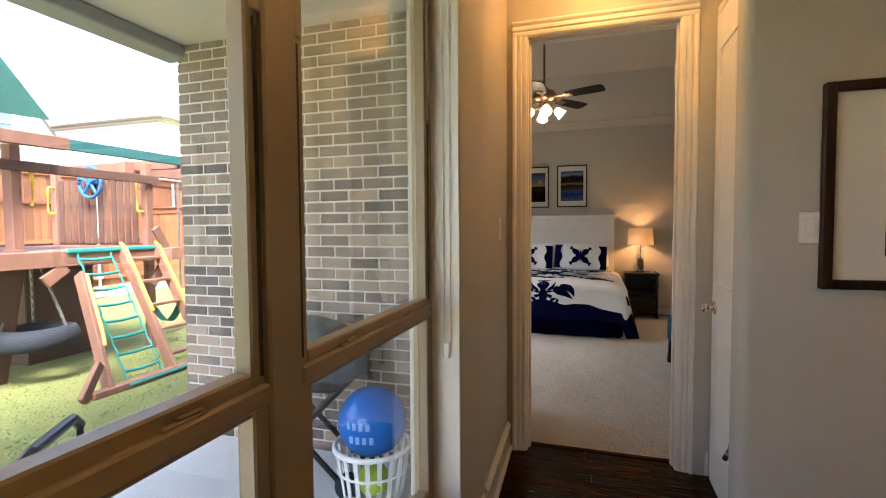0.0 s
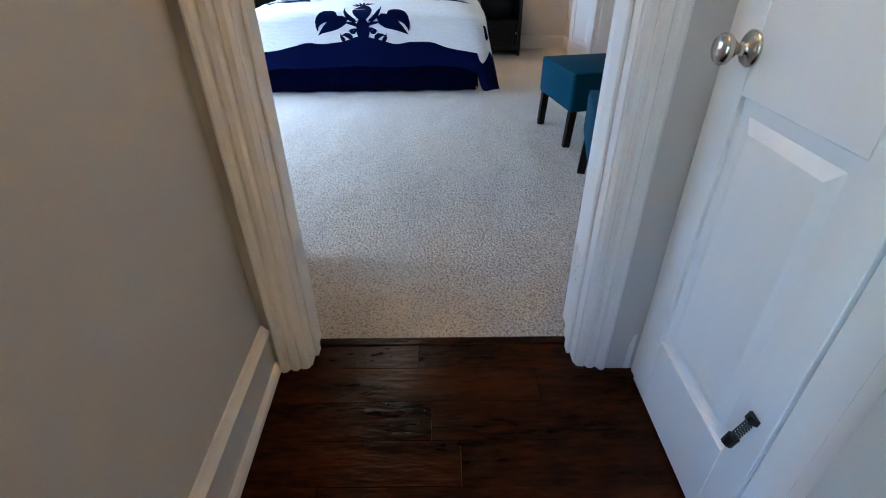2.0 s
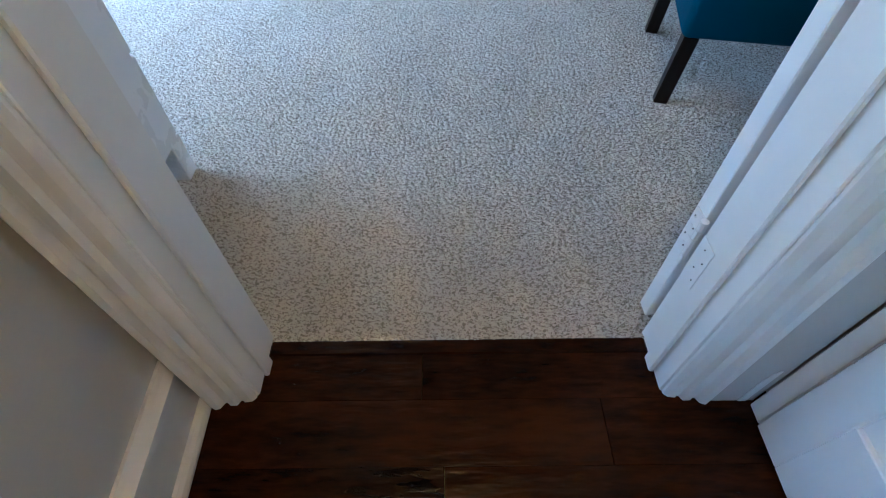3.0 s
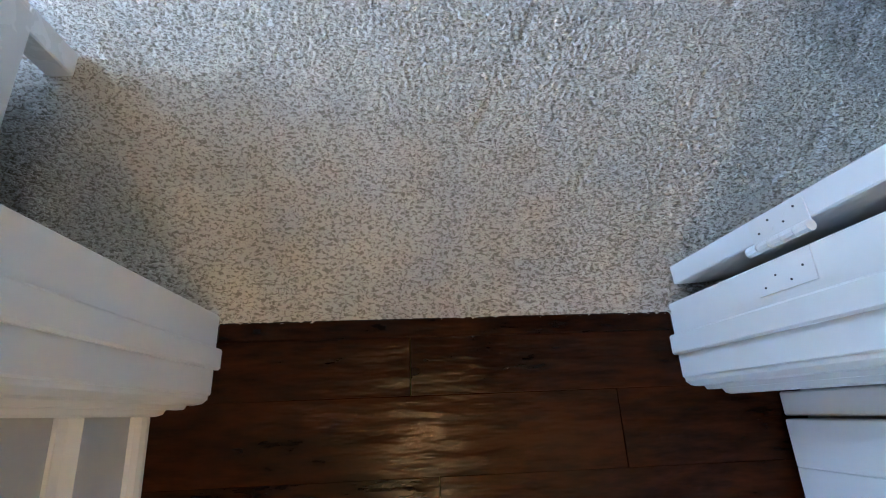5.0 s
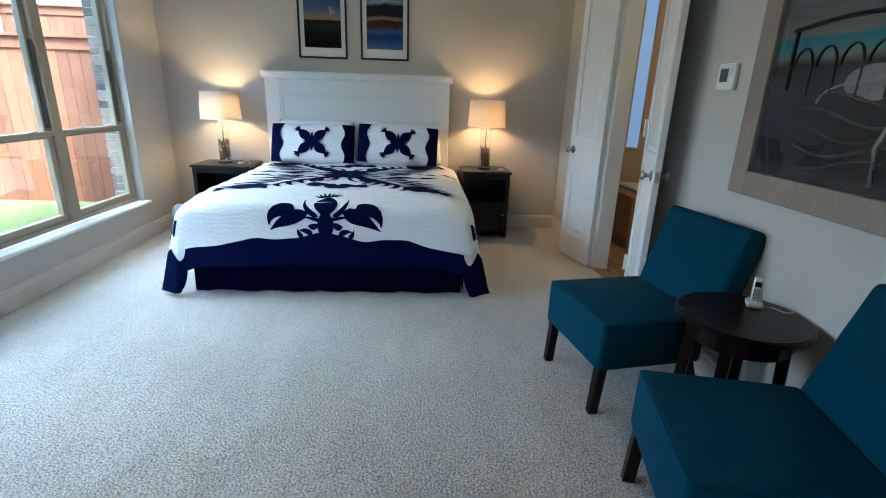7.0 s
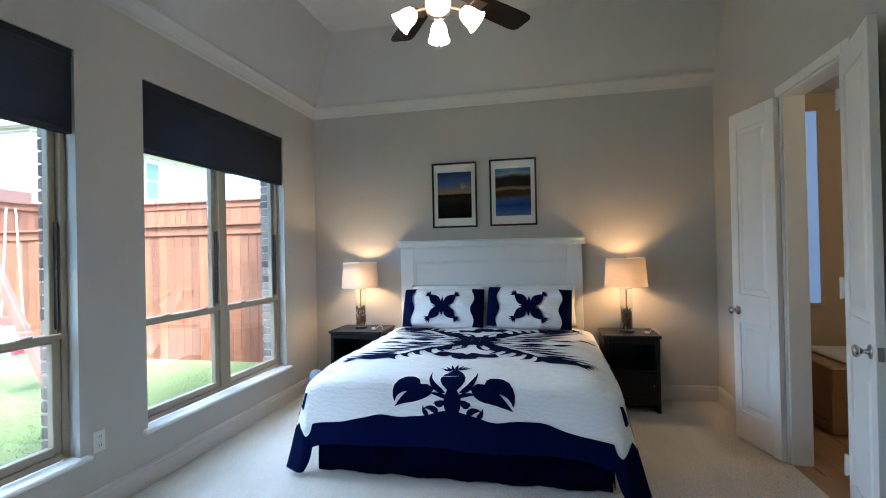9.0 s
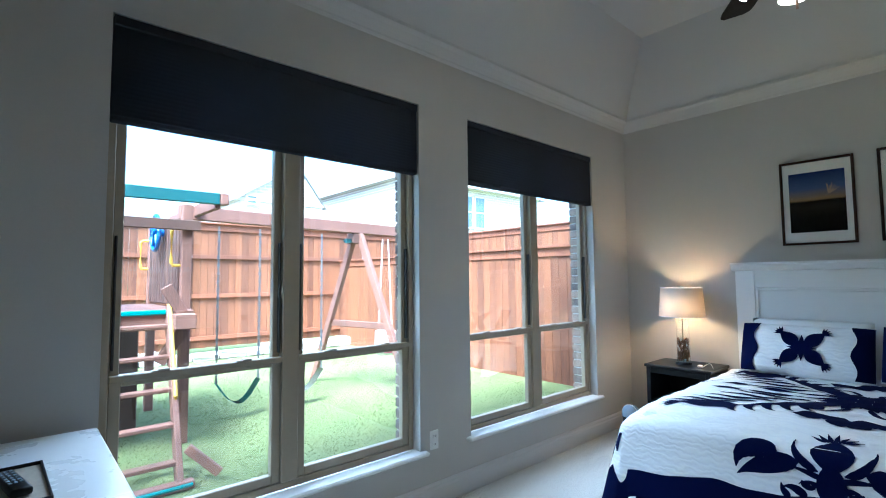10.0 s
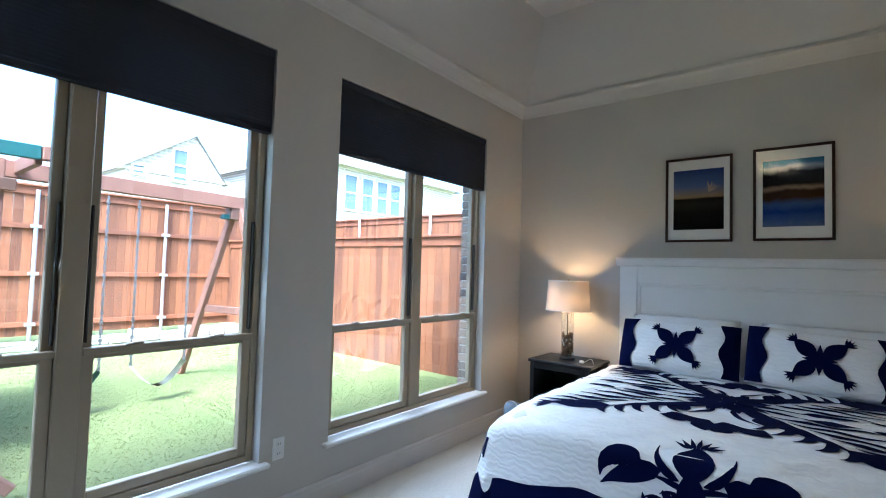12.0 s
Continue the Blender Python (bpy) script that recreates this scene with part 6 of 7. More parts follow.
# brick jambs outside the bedroom windows and the house face
west = thing("brick_wall", "brown-grey brick face of the house round the windows", "wall", (0, 0, 0), kind="structure")
bm = B()
for y0, y1 in ((-0.255, WIN[0][0]), (WIN[0][1], WIN[1][0]), (WIN[1][1], YB + 0.25)):
    box(bm, XL - 0.245, XL - 0.131, y0 - 0.0 + 0.004, y1 - 0.004, G, 3.0)
for y0, y1 in WIN:
    box(bm, XL - 0.245, XL - 0.131, y0 - 0.004, y1 + 0.004, G, Z0 - 0.06)
    box(bm, XL - 0.245, XL - 0.131, y0 - 0.004, y1 + 0.004, Z1, 3.0)
part("mortar_backing", bm, M_MORTAR, west)
ME_END = mesh_of("brick_end", box(B(), 0, 0.115, 0, 0.196, 0, BRH, 0.004), M_BRICK)
for (yy, off) in ((WIN[0][1] - 0.008, 0), (WIN[1][1] - 0.008, 0), (WIN[1][0] - 0.188, 0), (WIN[0][0] - 0.188, 0)):
    z = Z0 - 0.06
    while z < 2.6:
        shared("brick", ME_END, west, (XL - 0.252, yy, z))
        z += BRH + JO

# ---- fences ----


def fence_back(x, y0, y1, z0, z1):
    f = thing("fence", "tall stained cedar fence with rails and steel posts", "fence", (x, 0, 0))
    rf = random.Random(21)
    y = y0
    me = mesh_of("fence_board", box(B(), -0.009, 0.009, 0, 0.1365, 0, z1 - z0, 0.003), M_CEDAR)
    while y < y1:
        shared("board", me, f, (-0.02 + 0.004 * rf.random(), y, z0 + 0.01 * rf.random()))
        y += 0.1395
    for zr in (0.16, 1.02, 1.83):
        part("rail", boxes(0.004, (0.004, 0.042, y0, y1, z0 + zr, z0 + zr + 0.085)), M_CEDARX, f)
    part("top_board", boxes(0.004, (-0.05, 0.075, y0, y1, z1, z1 + 0.035)), M_CEDARX, f)
    part("fascia", boxes(0.004, (0.004, 0.026, y0, y1, z1 - 0.14, z1 - 0.001)), M_CEDARX, f)
    yy = y0 + 0.6
    while yy < y1:
        bm = B()
        rod(bm, (0.075, yy, G), (0.075, yy, z1 - 0.06), 0.032, n=12)
        p = part("post", bm, M_STEEL, f, "galvanised steel post")
        for zr in (0.16, 1.02, 1.83):
            part("bracket", boxes(0.003, (0.043, 0.115, yy - 0.07, yy + 0.07, z0 + zr + 0.015, z0 + zr + 0.07)), M_STEEL, p)
        yy += 2.06
    return f


fence_back(-10.8, -8.0, 9.2, 0.06, 2.62)


def fence_side(y, x0, x1, z0, z1, label):
    f = thing("fence", label, "fence", (0, y, 0))
    rf = random.Random(int(y * 10))
    me = mesh_of("fence_board", box(B(), 0, 0.1365, -0.009, 0.009, 0, z1 - z0, 0.003), M_CEDAR)
    x = x0
    while x < x1:
        shared("board", me, f, (x, -0.004 * rf.random(), z0))
        x += 0.1395
    part("top_board", boxes(0.004, (x0, x1, -0.075, 0.06, z1, z1 + 0.035)), M_CEDARX, f)
    part("fascia", boxes(0.004, (x0, x1, -0.034, -0.014, z1 - 0.13, z1 - 0.001)), M_CEDARX, f)
    return f


fence_side(6.35, -10.7, -2.3, G - 0.02, 1.88, "stained cedar board fence with a cap beside the lawn")
nf = fence_side(9.3, -14.0, 0.5, G, 2.62, "taller stained cedar fence beyond the side fence")
for x in (-9.6, -7.2, -4.8):
    part("post", tube(B(), [(x, -0.12, 2.0), (x, -0.12, 2.70), (x + 0.12, -0.12, 2.74)], 0.03, 8), M_PLASTIC, nf, "pale post with a bent top")

# stones along the fence foot
sb = thing("stone_edging", "row of pale limestone edging stones along the fence", "stone edging", (-10.35, 0, G))
rs = random.Random(17)
y = -7.5
while y < 8.8:
    ln = 0.28 + 0.3 * rs.random()
    bm = box(B(), -0.13, 0.16, 0, ln - 0.02, 0, 0.13 + 0.10 * rs.random(), 0.03, seg=2)
    for vv in bm.verts:
        vv.co += Vector((rs.uniform(-0.02, 0.02), rs.uniform(-0.02, 0.02), rs.uniform(-0.02, 0.02) if vv.co.z > 0.05 else 0))
    o = part("stone", bm, M_STONE, sb)
    o.location = (rs.uniform(-0.05, 0.08), y, 0)
    y += ln

# ---- wooden play tower with swings ----
PT = thing("play_set", "redwood play tower with ladder, canopy and swings on the lawn", "play set", (0, 0, G))
PX0, PX1, PY0, PY1, PZ = -6.9, -5.0, -0.95, 1.58, 1.28
PXP = -5.33  # line of the posts behind the deck's edge


def timber(name, p0, p1, w=0.09, h=0.09, m=None, up=(0, 0, 1), parent=None, label=""):
    return part(name, beam(B(), p0, p1, w, h, up, 0.006), m or M_PLAYWOOD, parent or PT, label)


for x, y in ((PX0, PY0), (PX0, 0.14), (PX0, PY1), (PXP, PY0), (PXP, PY1)):
    timber("post", (x, y, 0), (x, y, 2.30))
timber("post", (PXP, 0.14, PZ), (PXP, 0.14, 2.30), 0.13, 0.09)
deck = part("deck_frame", boxes(0.006, (PX1 - 0.02, PX1 + 0.025, PY0 - 0.2, 1.36, PZ - 0.16, PZ - 0.005), (PX0 - 0.025, PX0 + 0.02, PY0 - 0.2, 1.36, PZ - 0.16, PZ - 0.005)), M_PLAYWOOD, PT)
for i in range(14):
    x = PX0 + 0.03 + i * 0.134
    part("deck_board", boxes(0.004, (x, x + 0.125, PY0, PY1, PZ - 0.025, PZ)), M_PLAYWOOD, deck)
part("deck_edge", boxes(0.01, (PX1 + 0.026, PX1 + 0.05, 0.36, 1.36, PZ - 0.03, PZ + 0.015)), M_GREENPL, deck, "teal plastic deck edge")
# slatted side panel with a steering wheel
pan = part("side_rail", boxes(0.005, (PX0 + 0.05, PXP - 0.05, PY1 - 0.02, PY1 + 0.02, PZ + 0.02, PZ + 0.10), (PX0 + 0.05, PXP - 0.05, PY1 - 0.02, PY1 + 0.02, PZ + 0.70, PZ + 0.79)), M_PLAYWOOD, PT)
for i in range(12):
    x = PX0 + 0.09 + i * 0.116
    part("slat", boxes(0.004, (x, x + 0.080, PY1 - 0.04, PY1 - 0.021, PZ + 0.03, PZ + 0.84)), M_PLAYDARK, pan)
wh = part("steering_wheel", tube(B(), [(-6.12 + 0.19 * math.cos(a), PY1 - 0.12, PZ + 0.80 + 0.19 * math.sin(a)) for a in [k * PI / 14 for k in range(28)]], 0.022, 8, True), M_BLUEPL, PT, "blue plastic steering wheel")
bm = B()
for k in range(5):
    a = 1.257 * k + 0.3
    rod(bm, (-6.12, PY1 - 0.12, PZ + 0.80), (-6.12 + 0.19 * math.cos(a), PY1 - 0.12, PZ + 0.80 + 0.19 * math.sin(a)), 0.018, n=8)
rod(bm, (-6.12, PY1 - 0.15, PZ + 0.80), (-6.12, PY1 - 0.02, PZ + 0.80), 0.04, n=12)
part("spokes", bm, M_BLUEPL, wh)


def grip(x, y, z, h, out):
    o = Vector(out)
    p = [Vector((x, y, z)), Vector((x, y, z)) + o, Vector((x, y, z + h)) + o, Vector((x, y, z + h))]
    part("grab_handle", tube(B(), [p[0], p[0].lerp(p[1], 0.8), p[1] + Vector((0, 0, 0.03)), p[2] - Vector((0, 0, 0.03)), p[3].lerp(p[2], 0.8), p[3]], 0.016, 8), M_YELLOW, PT, "yellow plastic grab handle")


grip(PXP - 0.01, PY1 - 0.046, PZ + 0.42, 0.36, (0, -0.08, 0))
grip(PX0 + 0.02, PY1 - 0.046, PZ + 0.42, 0.34, (0, -0.08, 0))
grip(PX0 + 0.046, 0.14, PZ + 0.45, 0.34, (0.08, 0, 0))
# top beams
timber("top_beam", (PX1 + 0.03, 0.42, 2.32), (PX1 + 0.03, 1.775, 2.33), 0.05, 0.11, M_DKGREEN, label="dark green capped top beam")
timber("top_beam", (PX1 + 0.03, -1.3, 2.30), (PX1 + 0.03, 0.42, 2.32), 0.06, 0.12)
timber("side_beam", (PXP + 0.07, -0.5, 2.10), (PXP + 0.07, 1.69, 2.09), 0.045, 0.10, M_PLAYDARK)
timber("cross_beam", (PX0, 1.77, 2.30), (PX1, 1.77, 2.30), 0.05, 0.12)
timber("end_block", (PX1 - 0.02, 1.815, 2.33), (PX1 + 0.07, 1.815, 2.33), 0.07, 0.11)
for y in (-0.95, 0.32):
    timber("brace", (PX1, y - 0.15, 0.98), (PX1, y + 0.05, PZ - 0.16), 0.045, 0.12)
timber("brace", (PX1 + 0.03, 1.30, PZ - 0.45), (PX1 + 0.03, 1.50, PZ - 0.16), 0.045, 0.10)
part("ledge", boxes(0.006, (PX1 + 0.051, -4.74, 1.37, 1.54, PZ - 0.15, PZ - 0.02)), M_PLAYWOOD, PT)
timber("brace", (PX1 + 0.07, 1.33, PZ + 0.22), (PX1 + 0.07, 1.47, PZ - 0.02), 0.04, 0.10)
# gabled canvas canopy
bm = B()
prof = [(PX1 + 0.06, 2.52), (-5.75, 3.35), (PX0 - 0.06, 2.52)]
rows2 = []
for k in range(9):
    yy = -1.65 + 1.90 * k / 8
    rows2.append([bm.verts.new((x, yy, zz - 0.03 * math.sin(k * PI / 8))) for x, zz in prof])
for a, b in zip(rows2, rows2[1:]):
    for i in range(2):
        bm.faces.new((a[i], a[i + 1], b[i + 1], b[i]))
bmesh.ops.solidify(bm, geom=list(bm.faces), thickness=0.01)
part("canopy", bm, M_TARP, PT, "dark green canvas canopy")
# dark climbing board under the deck
bm = boxes(0.01, (-0.02, 0.02, -0.45, 0.45, 0.0, 1.35))
bmesh.ops.transform(bm, matrix=Matrix.Translation((-5.45, -0.36, 0.0)) @ Matrix.Rotation(radians(16), 4, 'Y'), verts=bm.verts)
part("climbing_board", bm, M_PLAYDARK, PT, "dark brown climbing board")
bm = boxes(0.01, (-6.2, -5.9, 0.55, 1.30, 0.0, PZ - 0.16))
part("back_board", bm, M_PLAYDARK, PT)
# ladder
LT, LB = (-5.0, PZ + 0.02), (-4.2, 0.0)
for y0, y1 in ((0.86, 0.94), (1.31, 1.37)):
    rail = timber("ladder_rail", (LB[0], y0, LB[1]), (LT[0], y1, LT[1]), 0.045, 0.11, up=(0.85, 0, 0.5))
    d = Vector((LT[0] - LB[0], y1 - y0, LT[1] - LB[1]))
    b0 = Vector((LB[0], y0, LB[1])) + Vector((0.06, 0, 0.035))
    part("handrail", tube(B(), [b0 + d * 0.42 - Vector((0.03, 0, 0.03)), b0 + d * 0.45, b0 + d * 0.70, b0 + d * 0.96, b0 + d * 1.0 - Vector((0.04, 0, 0.0))], 0.016, 8), M_YELLOW, rail, "yellow handrail")
for k in range(5):
    f = 0.13 + 0.19 * k
    x, zz = LB[0] + (LT[0] - LB[0]) * f, LB[1] + (LT[1] - LB[1]) * f
    part("rung", boxes(0.006, (x - 0.045, x + 0.045, 0.87 + 0.08 * f, 1.31 + 0.06 * f, zz - 0.016, zz + 0.016)), M_PLAYWOOD, PT)
rl = timber("ladder_rail", (LB[0], 0.16, 0.0), (-4.86, 0.40, 1.05), 0.045, 0.12, up=(0.85, 0, 0.5))
part("handrail", tube(B(), [(-4.30, 0.21, 0.42), (-4.36, 0.24, 0.52), (-4.72, 0.37, 1.05)], 0.016, 8), M_YELLOW, rl, "yellow handrail")
timber("foot_board", (LB[0] + 0.02, -0.02, 0.03), (LB[0] + 0.02, 1.40, 0.03), 0.09, 0.06)
part("foot_edge", tube(B(), [(LB[0] + 0.08, 0.3, 0.04), (LB[0] + 0.08, 1.38, 0.04)], 0.015, 8), M_GREENPL, PT)
timber("strut", (LB[0] + 0.05, -0.12, 0.02), (LB[0] - 0.05, 0.12, 0.28), 0.045, 0.10)
timber("strut", (LB[0] - 0.06, 1.37, 0.27), (LB[0] + 0.04, 1.58, 0.06), 0.04, 0.07)
# rope net with teal rungs
for k in range(8):
    f = 0.10 + 0.118 * k
    x, zz = LB[0] + (LT[0] - LB[0]) * f, PZ * f
    part("net_rung", tube(B(), [(x, 0.36 + 0.10 * f, zz), (x, 0.56 + 0.08 * f, zz - 0.012), (x, 0.74 + 0.06 * f, zz)], 0.015, 8), M_GREENPL, PT, "teal plastic rung")
for y0, y1 in ((0.36, 0.47), (0.74, 0.81)):
    bm = B()
    tube(bm, [(LB[0] + (LT[0] - LB[0]) * f + 0.012 * math.sin(f * 60), y0 + (y1 - y0) * f, PZ * f) for f in [i / 30 for i in range(31)]], 0.010, 6)
    part("net_rope", bm, M_GREENPL, PT)
# swing beam and A-frame
timber("swing_beam", (-5.75, 1.6, 2.28), (-6.0, 4.62, 2.27), 0.09, 0.15)
AP = Vector((-5.98, 3.88, 2.20))
timber("a_frame_leg", (-7.05, 3.80, 0.0), AP, 0.07, 0.10)
timber("a_frame_leg", (-4.98, 4.12, 0.0), AP + Vector((0.03, 0.06, 0)), 0.07, 0.10)
timber("a_frame_tie", (-6.60, 3.86, 0.92), (-5.40, 4.07, 0.92), 0.045, 0.09)
for sg in (-1, 1):
    part("corner_brace", boxes(0.004, (-6.02, -5.94, AP.y + sg * 0.10 - 0.05, AP.y + sg * 0.10 + 0.05, 2.06, 2.12)), M_DKGREEN, PT)
part("leg_bracket", boxes(0.005, (-6.06, -5.90, AP.y - 0.07, AP.y + 0.07, 2.06, 2.30)), M_PLAYDARK, PT)


def chain(p0, p1, parent):
    """A chain of flat links in turn."""
    p0, p1 = Vector(p0), Vector(p1)
    n = int((p1 - p0).length / 0.045)
    bm = B()
    for i in range(n):
        a = p0.lerp(p1, i / n)
        b = p0.lerp(p1, (i + 0.9) / n)
        if i % 2:
            beam(bm, a, b, 0.012, 0.028, up=(1, 0, 0))
        else:
            beam(bm, a, b, 0.028, 0.012, up=(1, 0, 0))
    return part("chain", bm, M_CHAIN, parent)


for y0, y1, colr, lab in ((2.02, 2.48, M_GREENPL, "teal sling swing seat"), (2.78, 3.31, M_PLASTIC, "white sling swing seat")):
    xm = -5.75 - 0.083 * (y0 - 1.6)
    pts = [(xm, y0 + (y1 - y0) * i / 12, 0.42 - 0.24 * math.sin(PI * i / 12)) for i in range(13)]
    bm = B()
    g = [[bm.verts.new((px_ + s, py_, pz_)) for s in (-0.07, 0.07)] for px_, py_, pz_ in pts]
    for a, b in zip(g, g[1:]):
        bm.faces.new((a[0], a[1], b[1], b[0]))
    bmesh.ops.solidify(bm, geom=list(bm.faces), thickness=0.012)
    seat = part("swing_seat", bm, colr, PT, lab, True)
    chain((xm, y0, 0.42), (xm, y0, 2.16), seat)
    chain((xm, y1, 0.42), (xm, y1, 2.16), seat)
# toddler swing at the far end
tsd = part("toddler_seat", lathe(B(), [(0, 0.45), (0.12, 0.46), (0.16, 0.55), (0.15, 0.80), (0.13, 0.80), (0.13, 0.56), (0, 0.50)], 16, (-5.97, 4.40, 0)), M_PLASTIC, PT, "white toddler swing seat", True)
part("lap_bar", boxes(0.01, (-5.84, -5.80, 4.28, 4.52, 0.50, 0.64)), mat("pink_plastic", (0.6, 0.08, 0.16), 0.45), tsd)
for sg in (-0.12, 0.12):
    bm = B()
    rod(bm, (-5.97, 4.40 + sg, 0.78), (-5.97, 4.40 + sg * 0.4, 2.14), 0.010, n=6)
    part("rope", bm, M_PLASTIC, tsd)
# tyre swing
ty = part("tyre_swing", lathe(B(), [(0.20, 0.05), (0.26, 0.0), (0.34, 0.02), (0.365, 0.08), (0.365, 0.13), (0.34, 0.19), (0.26, 0.21), (0.20, 0.16), (0.215, 0.11), (0.20, 0.05)], 36, (-5.25, 0.22, 0.33)), M_RUBBER, PT, "weathered grey-black tyre swing", True)
for k in range(3):
    a = 2.094 * k + 0.5
    chain((-5.25 + 0.28 * math.cos(a), 0.22 + 0.28 * math.sin(a), 0.53), (-5.25 + 0.05 * math.cos(a), 0.22 + 0.05 * math.sin(a), PZ - 0.05), ty)
# handle beside the entry post
part("grab_handle", tube(B(), [(PXP + 0.05, 0.27, 2.05), (PXP + 0.05, 0.29, 1.95), (PXP + 0.05, 0.27, 1.72)], 0.018, 8), M_YELLOW, PT)

# ---- patio things ----
gr = thing("grill", "folding grill stand under a dark grey cover on the patio", "grill", (-1.62, -0.62, G + 0.03), 8)
bm = B()
nu, nv = 24, 10
g = []
rc = random.Random(2)
for i in range(nu):
    a = 2 * PI * i / nu
    rowv = []
    for j in range(nv):
        t = j / (nv - 1)
        rr = math.sin(min(t * 1.05, 1.0) * PI / 2)
        sx = 0.36 * rr * (1 + 0.05 * math.sin(5 * a))
        sy = 0.24 * rr * (1 + 0.05 * math.cos(4 * a))
        zz = 0.95 - 0.24 * t ** 1.8 - (0.09 * max(0.0, t - 0.8) / 0.2) + 0.016 * math.sin(7 * a + 3 * t) * t
        rowv.append(bm.verts.new((sx * math.cos(a), sy * math.sin(a), zz)))
    g.append(rowv)
for i in range(nu):
    for j in range(nv - 1):
        bm.faces.new((g[i][j], g[(i + 1) % nu][j], g[(i + 1) % nu][j + 1], g[i][j + 1]))
part("cover", bm, mat("grey_vinyl_cover", (0.075, 0.10, 0.105), 0.42, mix=0.4, scale=7, bump=0.4, bscale=14, dist=0.01), gr, "dark grey vinyl cover", True)
part("fire_box", boxes(0.03, (-0.28, 0.28, -0.17, 0.17, 0.55, 0.76)), M_BLACK, gr)
for sy in (-0.15, 0.15):
    for sg in (-1, 1):
        bm = tube(B(), [(sg * 0.30, sy, 0.02), (-sg * 0.26, sy * 0.95, 0.58)], 0.016, 8)
        part("leg", bm, M_BLACK, gr)
for sg in (-1, 1):
    bm = B()
    rod(bm, (0.32, sg * 0.17, 0.07), (0.32, sg * 0.21, 0.07), 0.07, n=20)
    part("wheel", bm, M_RUBBER, gr)
bk = thing("laundry_basket", "white slatted plastic laundry basket on the patio", "basket", (-1.18, -0.66, G + 0.03))
part("rim", tube(B(), [(0.205 * math.cos(k * PI / 16), 0.205 * math.sin(k * PI / 16), 0.27) for k in range(32)], 0.014, 8, True), M_PLASTIC, bk)
part("mid_hoop", tube(B(), [(0.188 * math.cos(k * PI / 16), 0.188 * math.sin(k * PI / 16), 0.15) for k in range(32)], 0.007, 6, True), M_PLASTIC, bk)
part("base", lathe(B(), [(0, 0), (0.165, 0), (0.17, 0.03), (0.165, 0.03), (0, 0.01)], 28), M_PLASTIC, bk)
for k in range(20):
    a = 2 * PI * k / 20
    bm = beam(B(), (0.166 * math.cos(a), 0.166 * math.sin(a), 0.02), (0.203 * math.cos(a), 0.203 * math.sin(a), 0.265), 0.006, 0.024, up=(-math.sin(a), math.cos(a), 0))
    part("slat", bm, M_PLASTIC, bk)
for (x, y, z, r, mm, nm, lb) in ((-1.18, -0.66, G + 0.03 + 0.40, 0.185, mat("metallic_blue_vinyl", (0.006, 0.12, 0.46), 0.16, mix=0.2, bump=0.03), "ball", "large shiny blue vinyl ball in the basket"),
                                 (-1.13, -0.75, G + 0.03 + 0.125, 0.085, mat("yellow_green_rubber", (0.42, 0.55, 0.06), 0.5, mix=0.3), "ball", "small yellow-green ball inside the white basket")):
    bl = thing(nm, lb, "ball", (x, y, z))
    bm = B()
    bmesh.ops.create_uvsphere(bm, u_segments=32, v_segments=20, radius=r)
    part("shell", bm, mm, bl, smooth=True)
    if r > 0.1:
        for i in range(2):
            for j in range(4):
                a = -1.85 + 0.20 * j + 0.1 * i
                zz = 0.035 - 0.07 * i
                cr = math.sqrt(r * r - zz * zz)
                bm = box(B(), -0.011, 0.011, -0.002, 0.002, -0.019, 0.019, 0.001)
                bmesh.ops.transform(bm, matrix=Matrix.Translation((cr * math.cos(a), cr * math.sin(a), zz)) @ Matrix.Rotation(a + PI / 2, 4, 'Z'), verts=bm.verts)
                part("printed_bar", bm, mat("pale_blue_ink", (0.20, 0.38, 0.75), 0.4) if not (i or j) else bpy.data.materials["pale_blue_ink"], bl)
pc = thing("patio_chair", "black metal patio armchair with a sling seat", "chair", (-2.24, -1.92, G + 0.03), 215)
for sg in (-1, 1):
    part("arm", tube(B(), [(sg * 0.29, -0.30, 0.60), (sg * 0.29, -0.24, 0.65), (sg * 0.29, 0.1, 0.66), (sg * 0.28, 0.30, 0.62)], 0.022, 8), M_BLACK, pc)
    part("leg", tube(B(), [(sg * 0.28, -0.28, 0.0), (sg * 0.29, -0.30, 0.60)], 0.014, 8), M_BLACK, pc)
    part("leg", tube(B(), [(sg * 0.27, 0.30, 0.0), (sg * 0.27, 0.24, 0.42), (sg * 0.27, 0.40, 0.98)], 0.014, 8), M_BLACK, pc)
bm = boxes(0.006, (-0.25, 0.25, -0.27, 0.24, 0.40, 0.415))
part("seat_sling", bm, M_BLACK, pc)
bm = boxes(0.006, (-0.25, 0.25, 0, 0.012, 0, 0.56))
bmesh.ops.transform(bm, matrix=Matrix.Translation((0, 0.245, 0.42)) @ Matrix.Rotation(radians(-15), 4, 'X'), verts=bm.verts)
part("back_sling", bm, M_BLACK, pc)

# ---- neighbouring houses ----


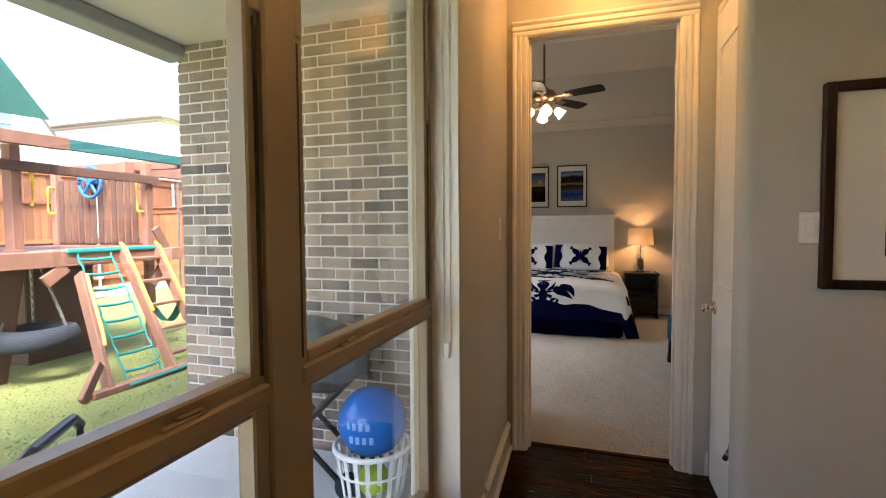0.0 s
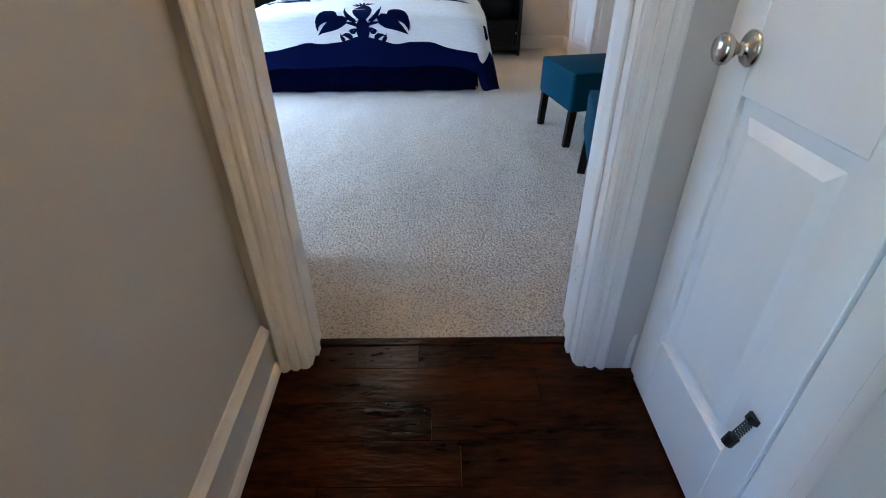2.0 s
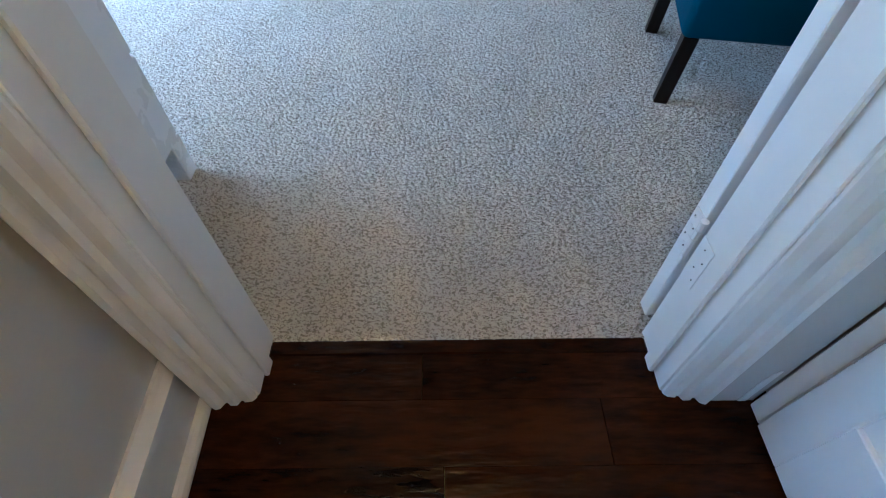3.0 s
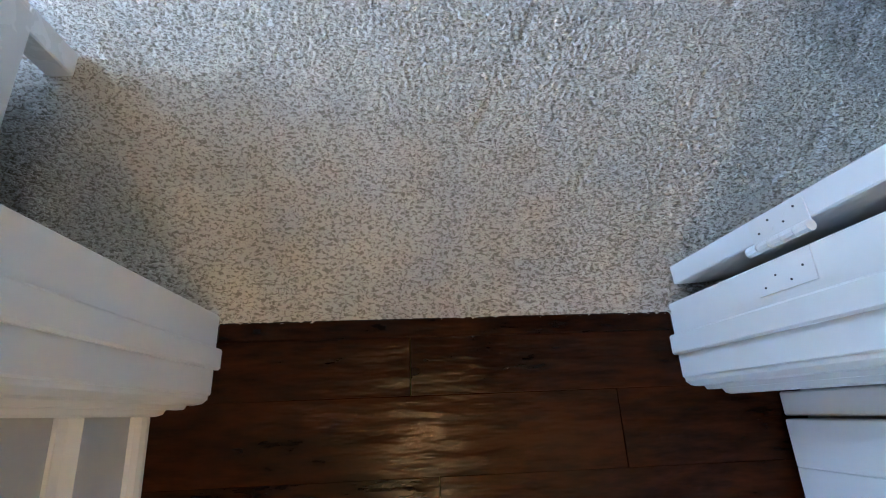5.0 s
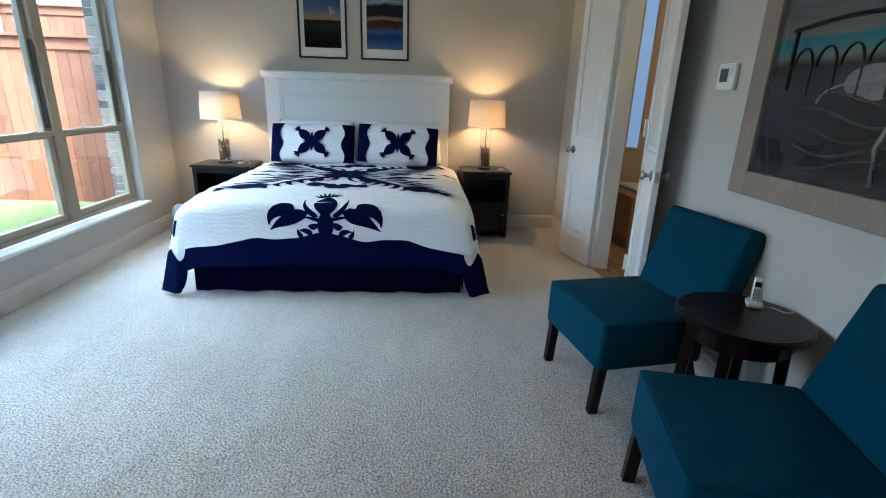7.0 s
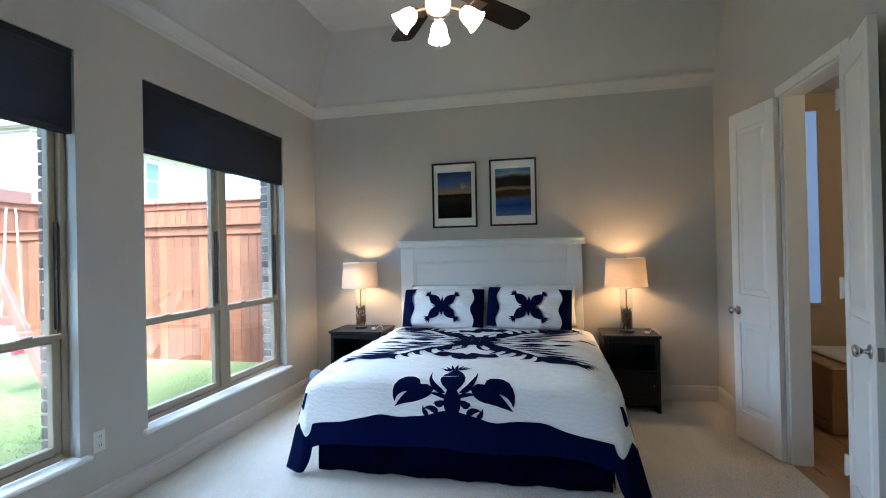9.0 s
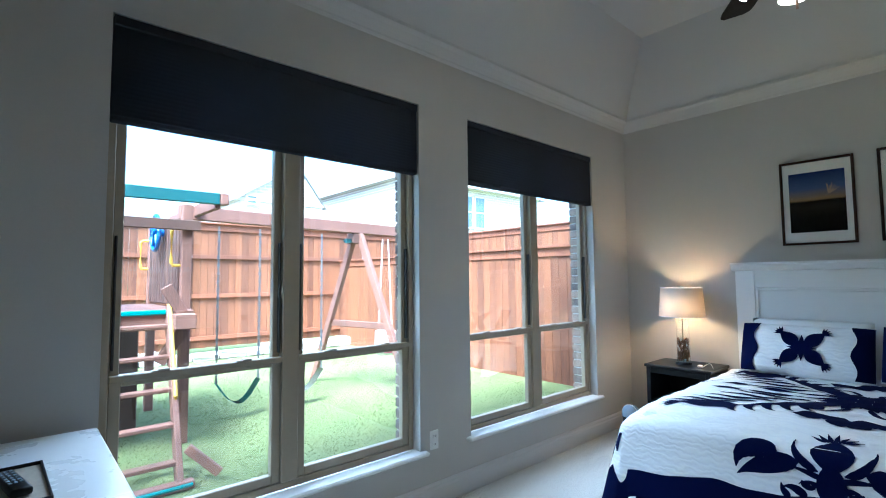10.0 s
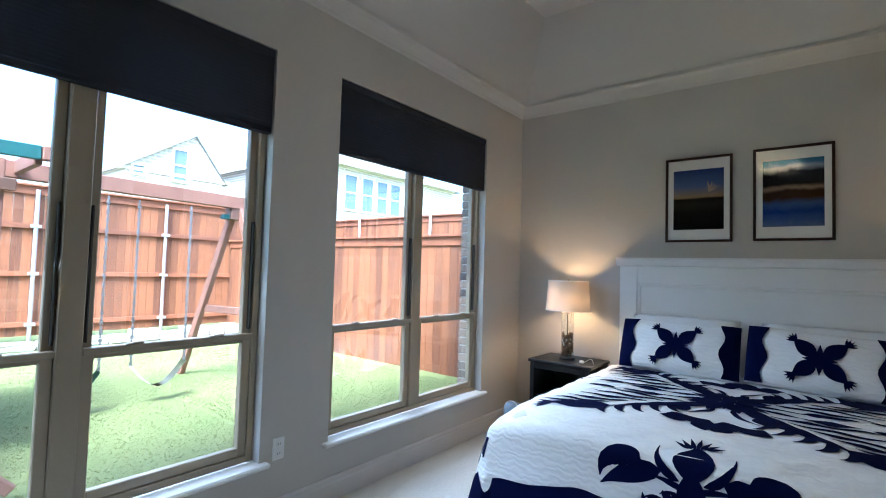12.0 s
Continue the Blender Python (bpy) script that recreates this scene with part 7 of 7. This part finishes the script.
def house(name_label, x0, x1, y0, y1, zw, zr, wins, ridge='x', crest=0.5):
    h = thing("house", name_label, "house", (0, 0, G))
    bm = boxes(0, (x0, x1, y0, y1, 0, zw))
    ym, xm = y0 + (y1 - y0) * crest, (x0 + x1) / 2
    if ridge == 'x':
        a = [bm.verts.new(p) for p in ((x1, y0, zw), (x1, y1, zw), (x1, ym, zr))]
        bm.faces.new(a)
        a = [bm.verts.new(p) for p in ((x0, y0, zw), (x0, y1, zw), (x0, ym, zr))]
        bm.faces.new(a)
    part("wall", bm, M_FARBRICK, h)
    bm = B()
    e = 0.18 if ridge == 'x' else 0.45
    if ridge == 'x':
        for sgn, yy in ((-1, y0), (1, y1)):
            k = (zr - zw) / abs(ym - yy)
            f = [bm.verts.new(p) for p in ((x0 - e, yy + sgn * e, zw - k * e), (x1 + e, yy + sgn * e, zw - k * e), (x1 + e, ym, zr + 0.02), (x0 - e, ym, zr + 0.02))]
            bm.faces.new(f)
    else:
        k = (zr - zw) / ((x1 - x0) / 2)
        for sgn, xx in ((-1, x0), (1, x1)):
            f = [bm.verts.new(p) for p in ((xx + sgn * e, y0 - e, zw - k * e), (xx + sgn * e, y1 + e, zw - k * e), (xm, y1 - 2.5, zr), (xm, y0 + 2.5, zr))]
            bm.faces.new(f)
        for sgn, yy, yr in ((-1, y0, y0 + 2.5), (1, y1, y1 - 2.5)):
            f = [bm.verts.new(p) for p in ((x0 - e, yy + sgn * e, zw - k * e), (x1 + e, yy + sgn * e, zw - k * e), (xm, yr, zr))]
            bm.faces.new(f)
    bmesh.ops.solidify(bm, geom=list(bm.faces), thickness=0.15)
    part("roof", bm, M_SHINGLE, h)
    part("fascia", boxes(0, (x1 + 0.02, x1 + 0.12, y0, y1, zw - 0.25, zw - 0.02)) if ridge != 'x' else boxes(0, (x1 + 0.01, x1 + 0.05, y0 - 0.3, y1 + 0.3, zw - 0.16, zw - 0.02)), M_SIDING, h)
    for y, z, w, hh in wins:
        wn2 = part("window", frame_bars(B(), y - w / 2, y + w / 2, z, z + hh, 0.10, x1 + 0.01, x1 + 0.09), M_SIDING, h)
        part("pane", boxes(0, (x1 + 0.015, x1 + 0.03, y - w / 2 + 0.1, y + w / 2 - 0.1, z + 0.1, z + hh - 0.1)), M_FARGLASS, wn2)
        part("sash_bar", boxes(0, (x1 + 0.03, x1 + 0.06, y - w / 2 + 0.1, y + w / 2 - 0.1, z + hh / 2 - 0.04, z + hh / 2 + 0.04)), M_SIDING, wn2)
    return h


house("pale brick neighbouring house with a gabled end and windows", -33.0, -22.0, 7.7, 11.7, 5.35, 7.1, [(9.8, 4.95, 0.72, 1.5), (8.2, 5.0, 0.6, 0.5)], crest=0.67)
house("pale brick two-storey house with a row of windows", -30.0, -20.5, 15.5, 27.5, 7.2, 9.6, [(18.1, 4.6, 1.0, 2.05), (19.35, 4.6, 1.0, 2.05), (20.5, 4.6, 1.0, 2.05), (21.6, 4.6, 1.0, 2.05)], ridge='y')
house("pale brick neighbouring house with a hipped roof", -34.0, -24.0, -12.0, 3.0, 4.6, 7.0, [(-2.0, 2.2, 1.0, 1.4), (-6.0, 2.2, 1.0, 1.4)], ridge='y')
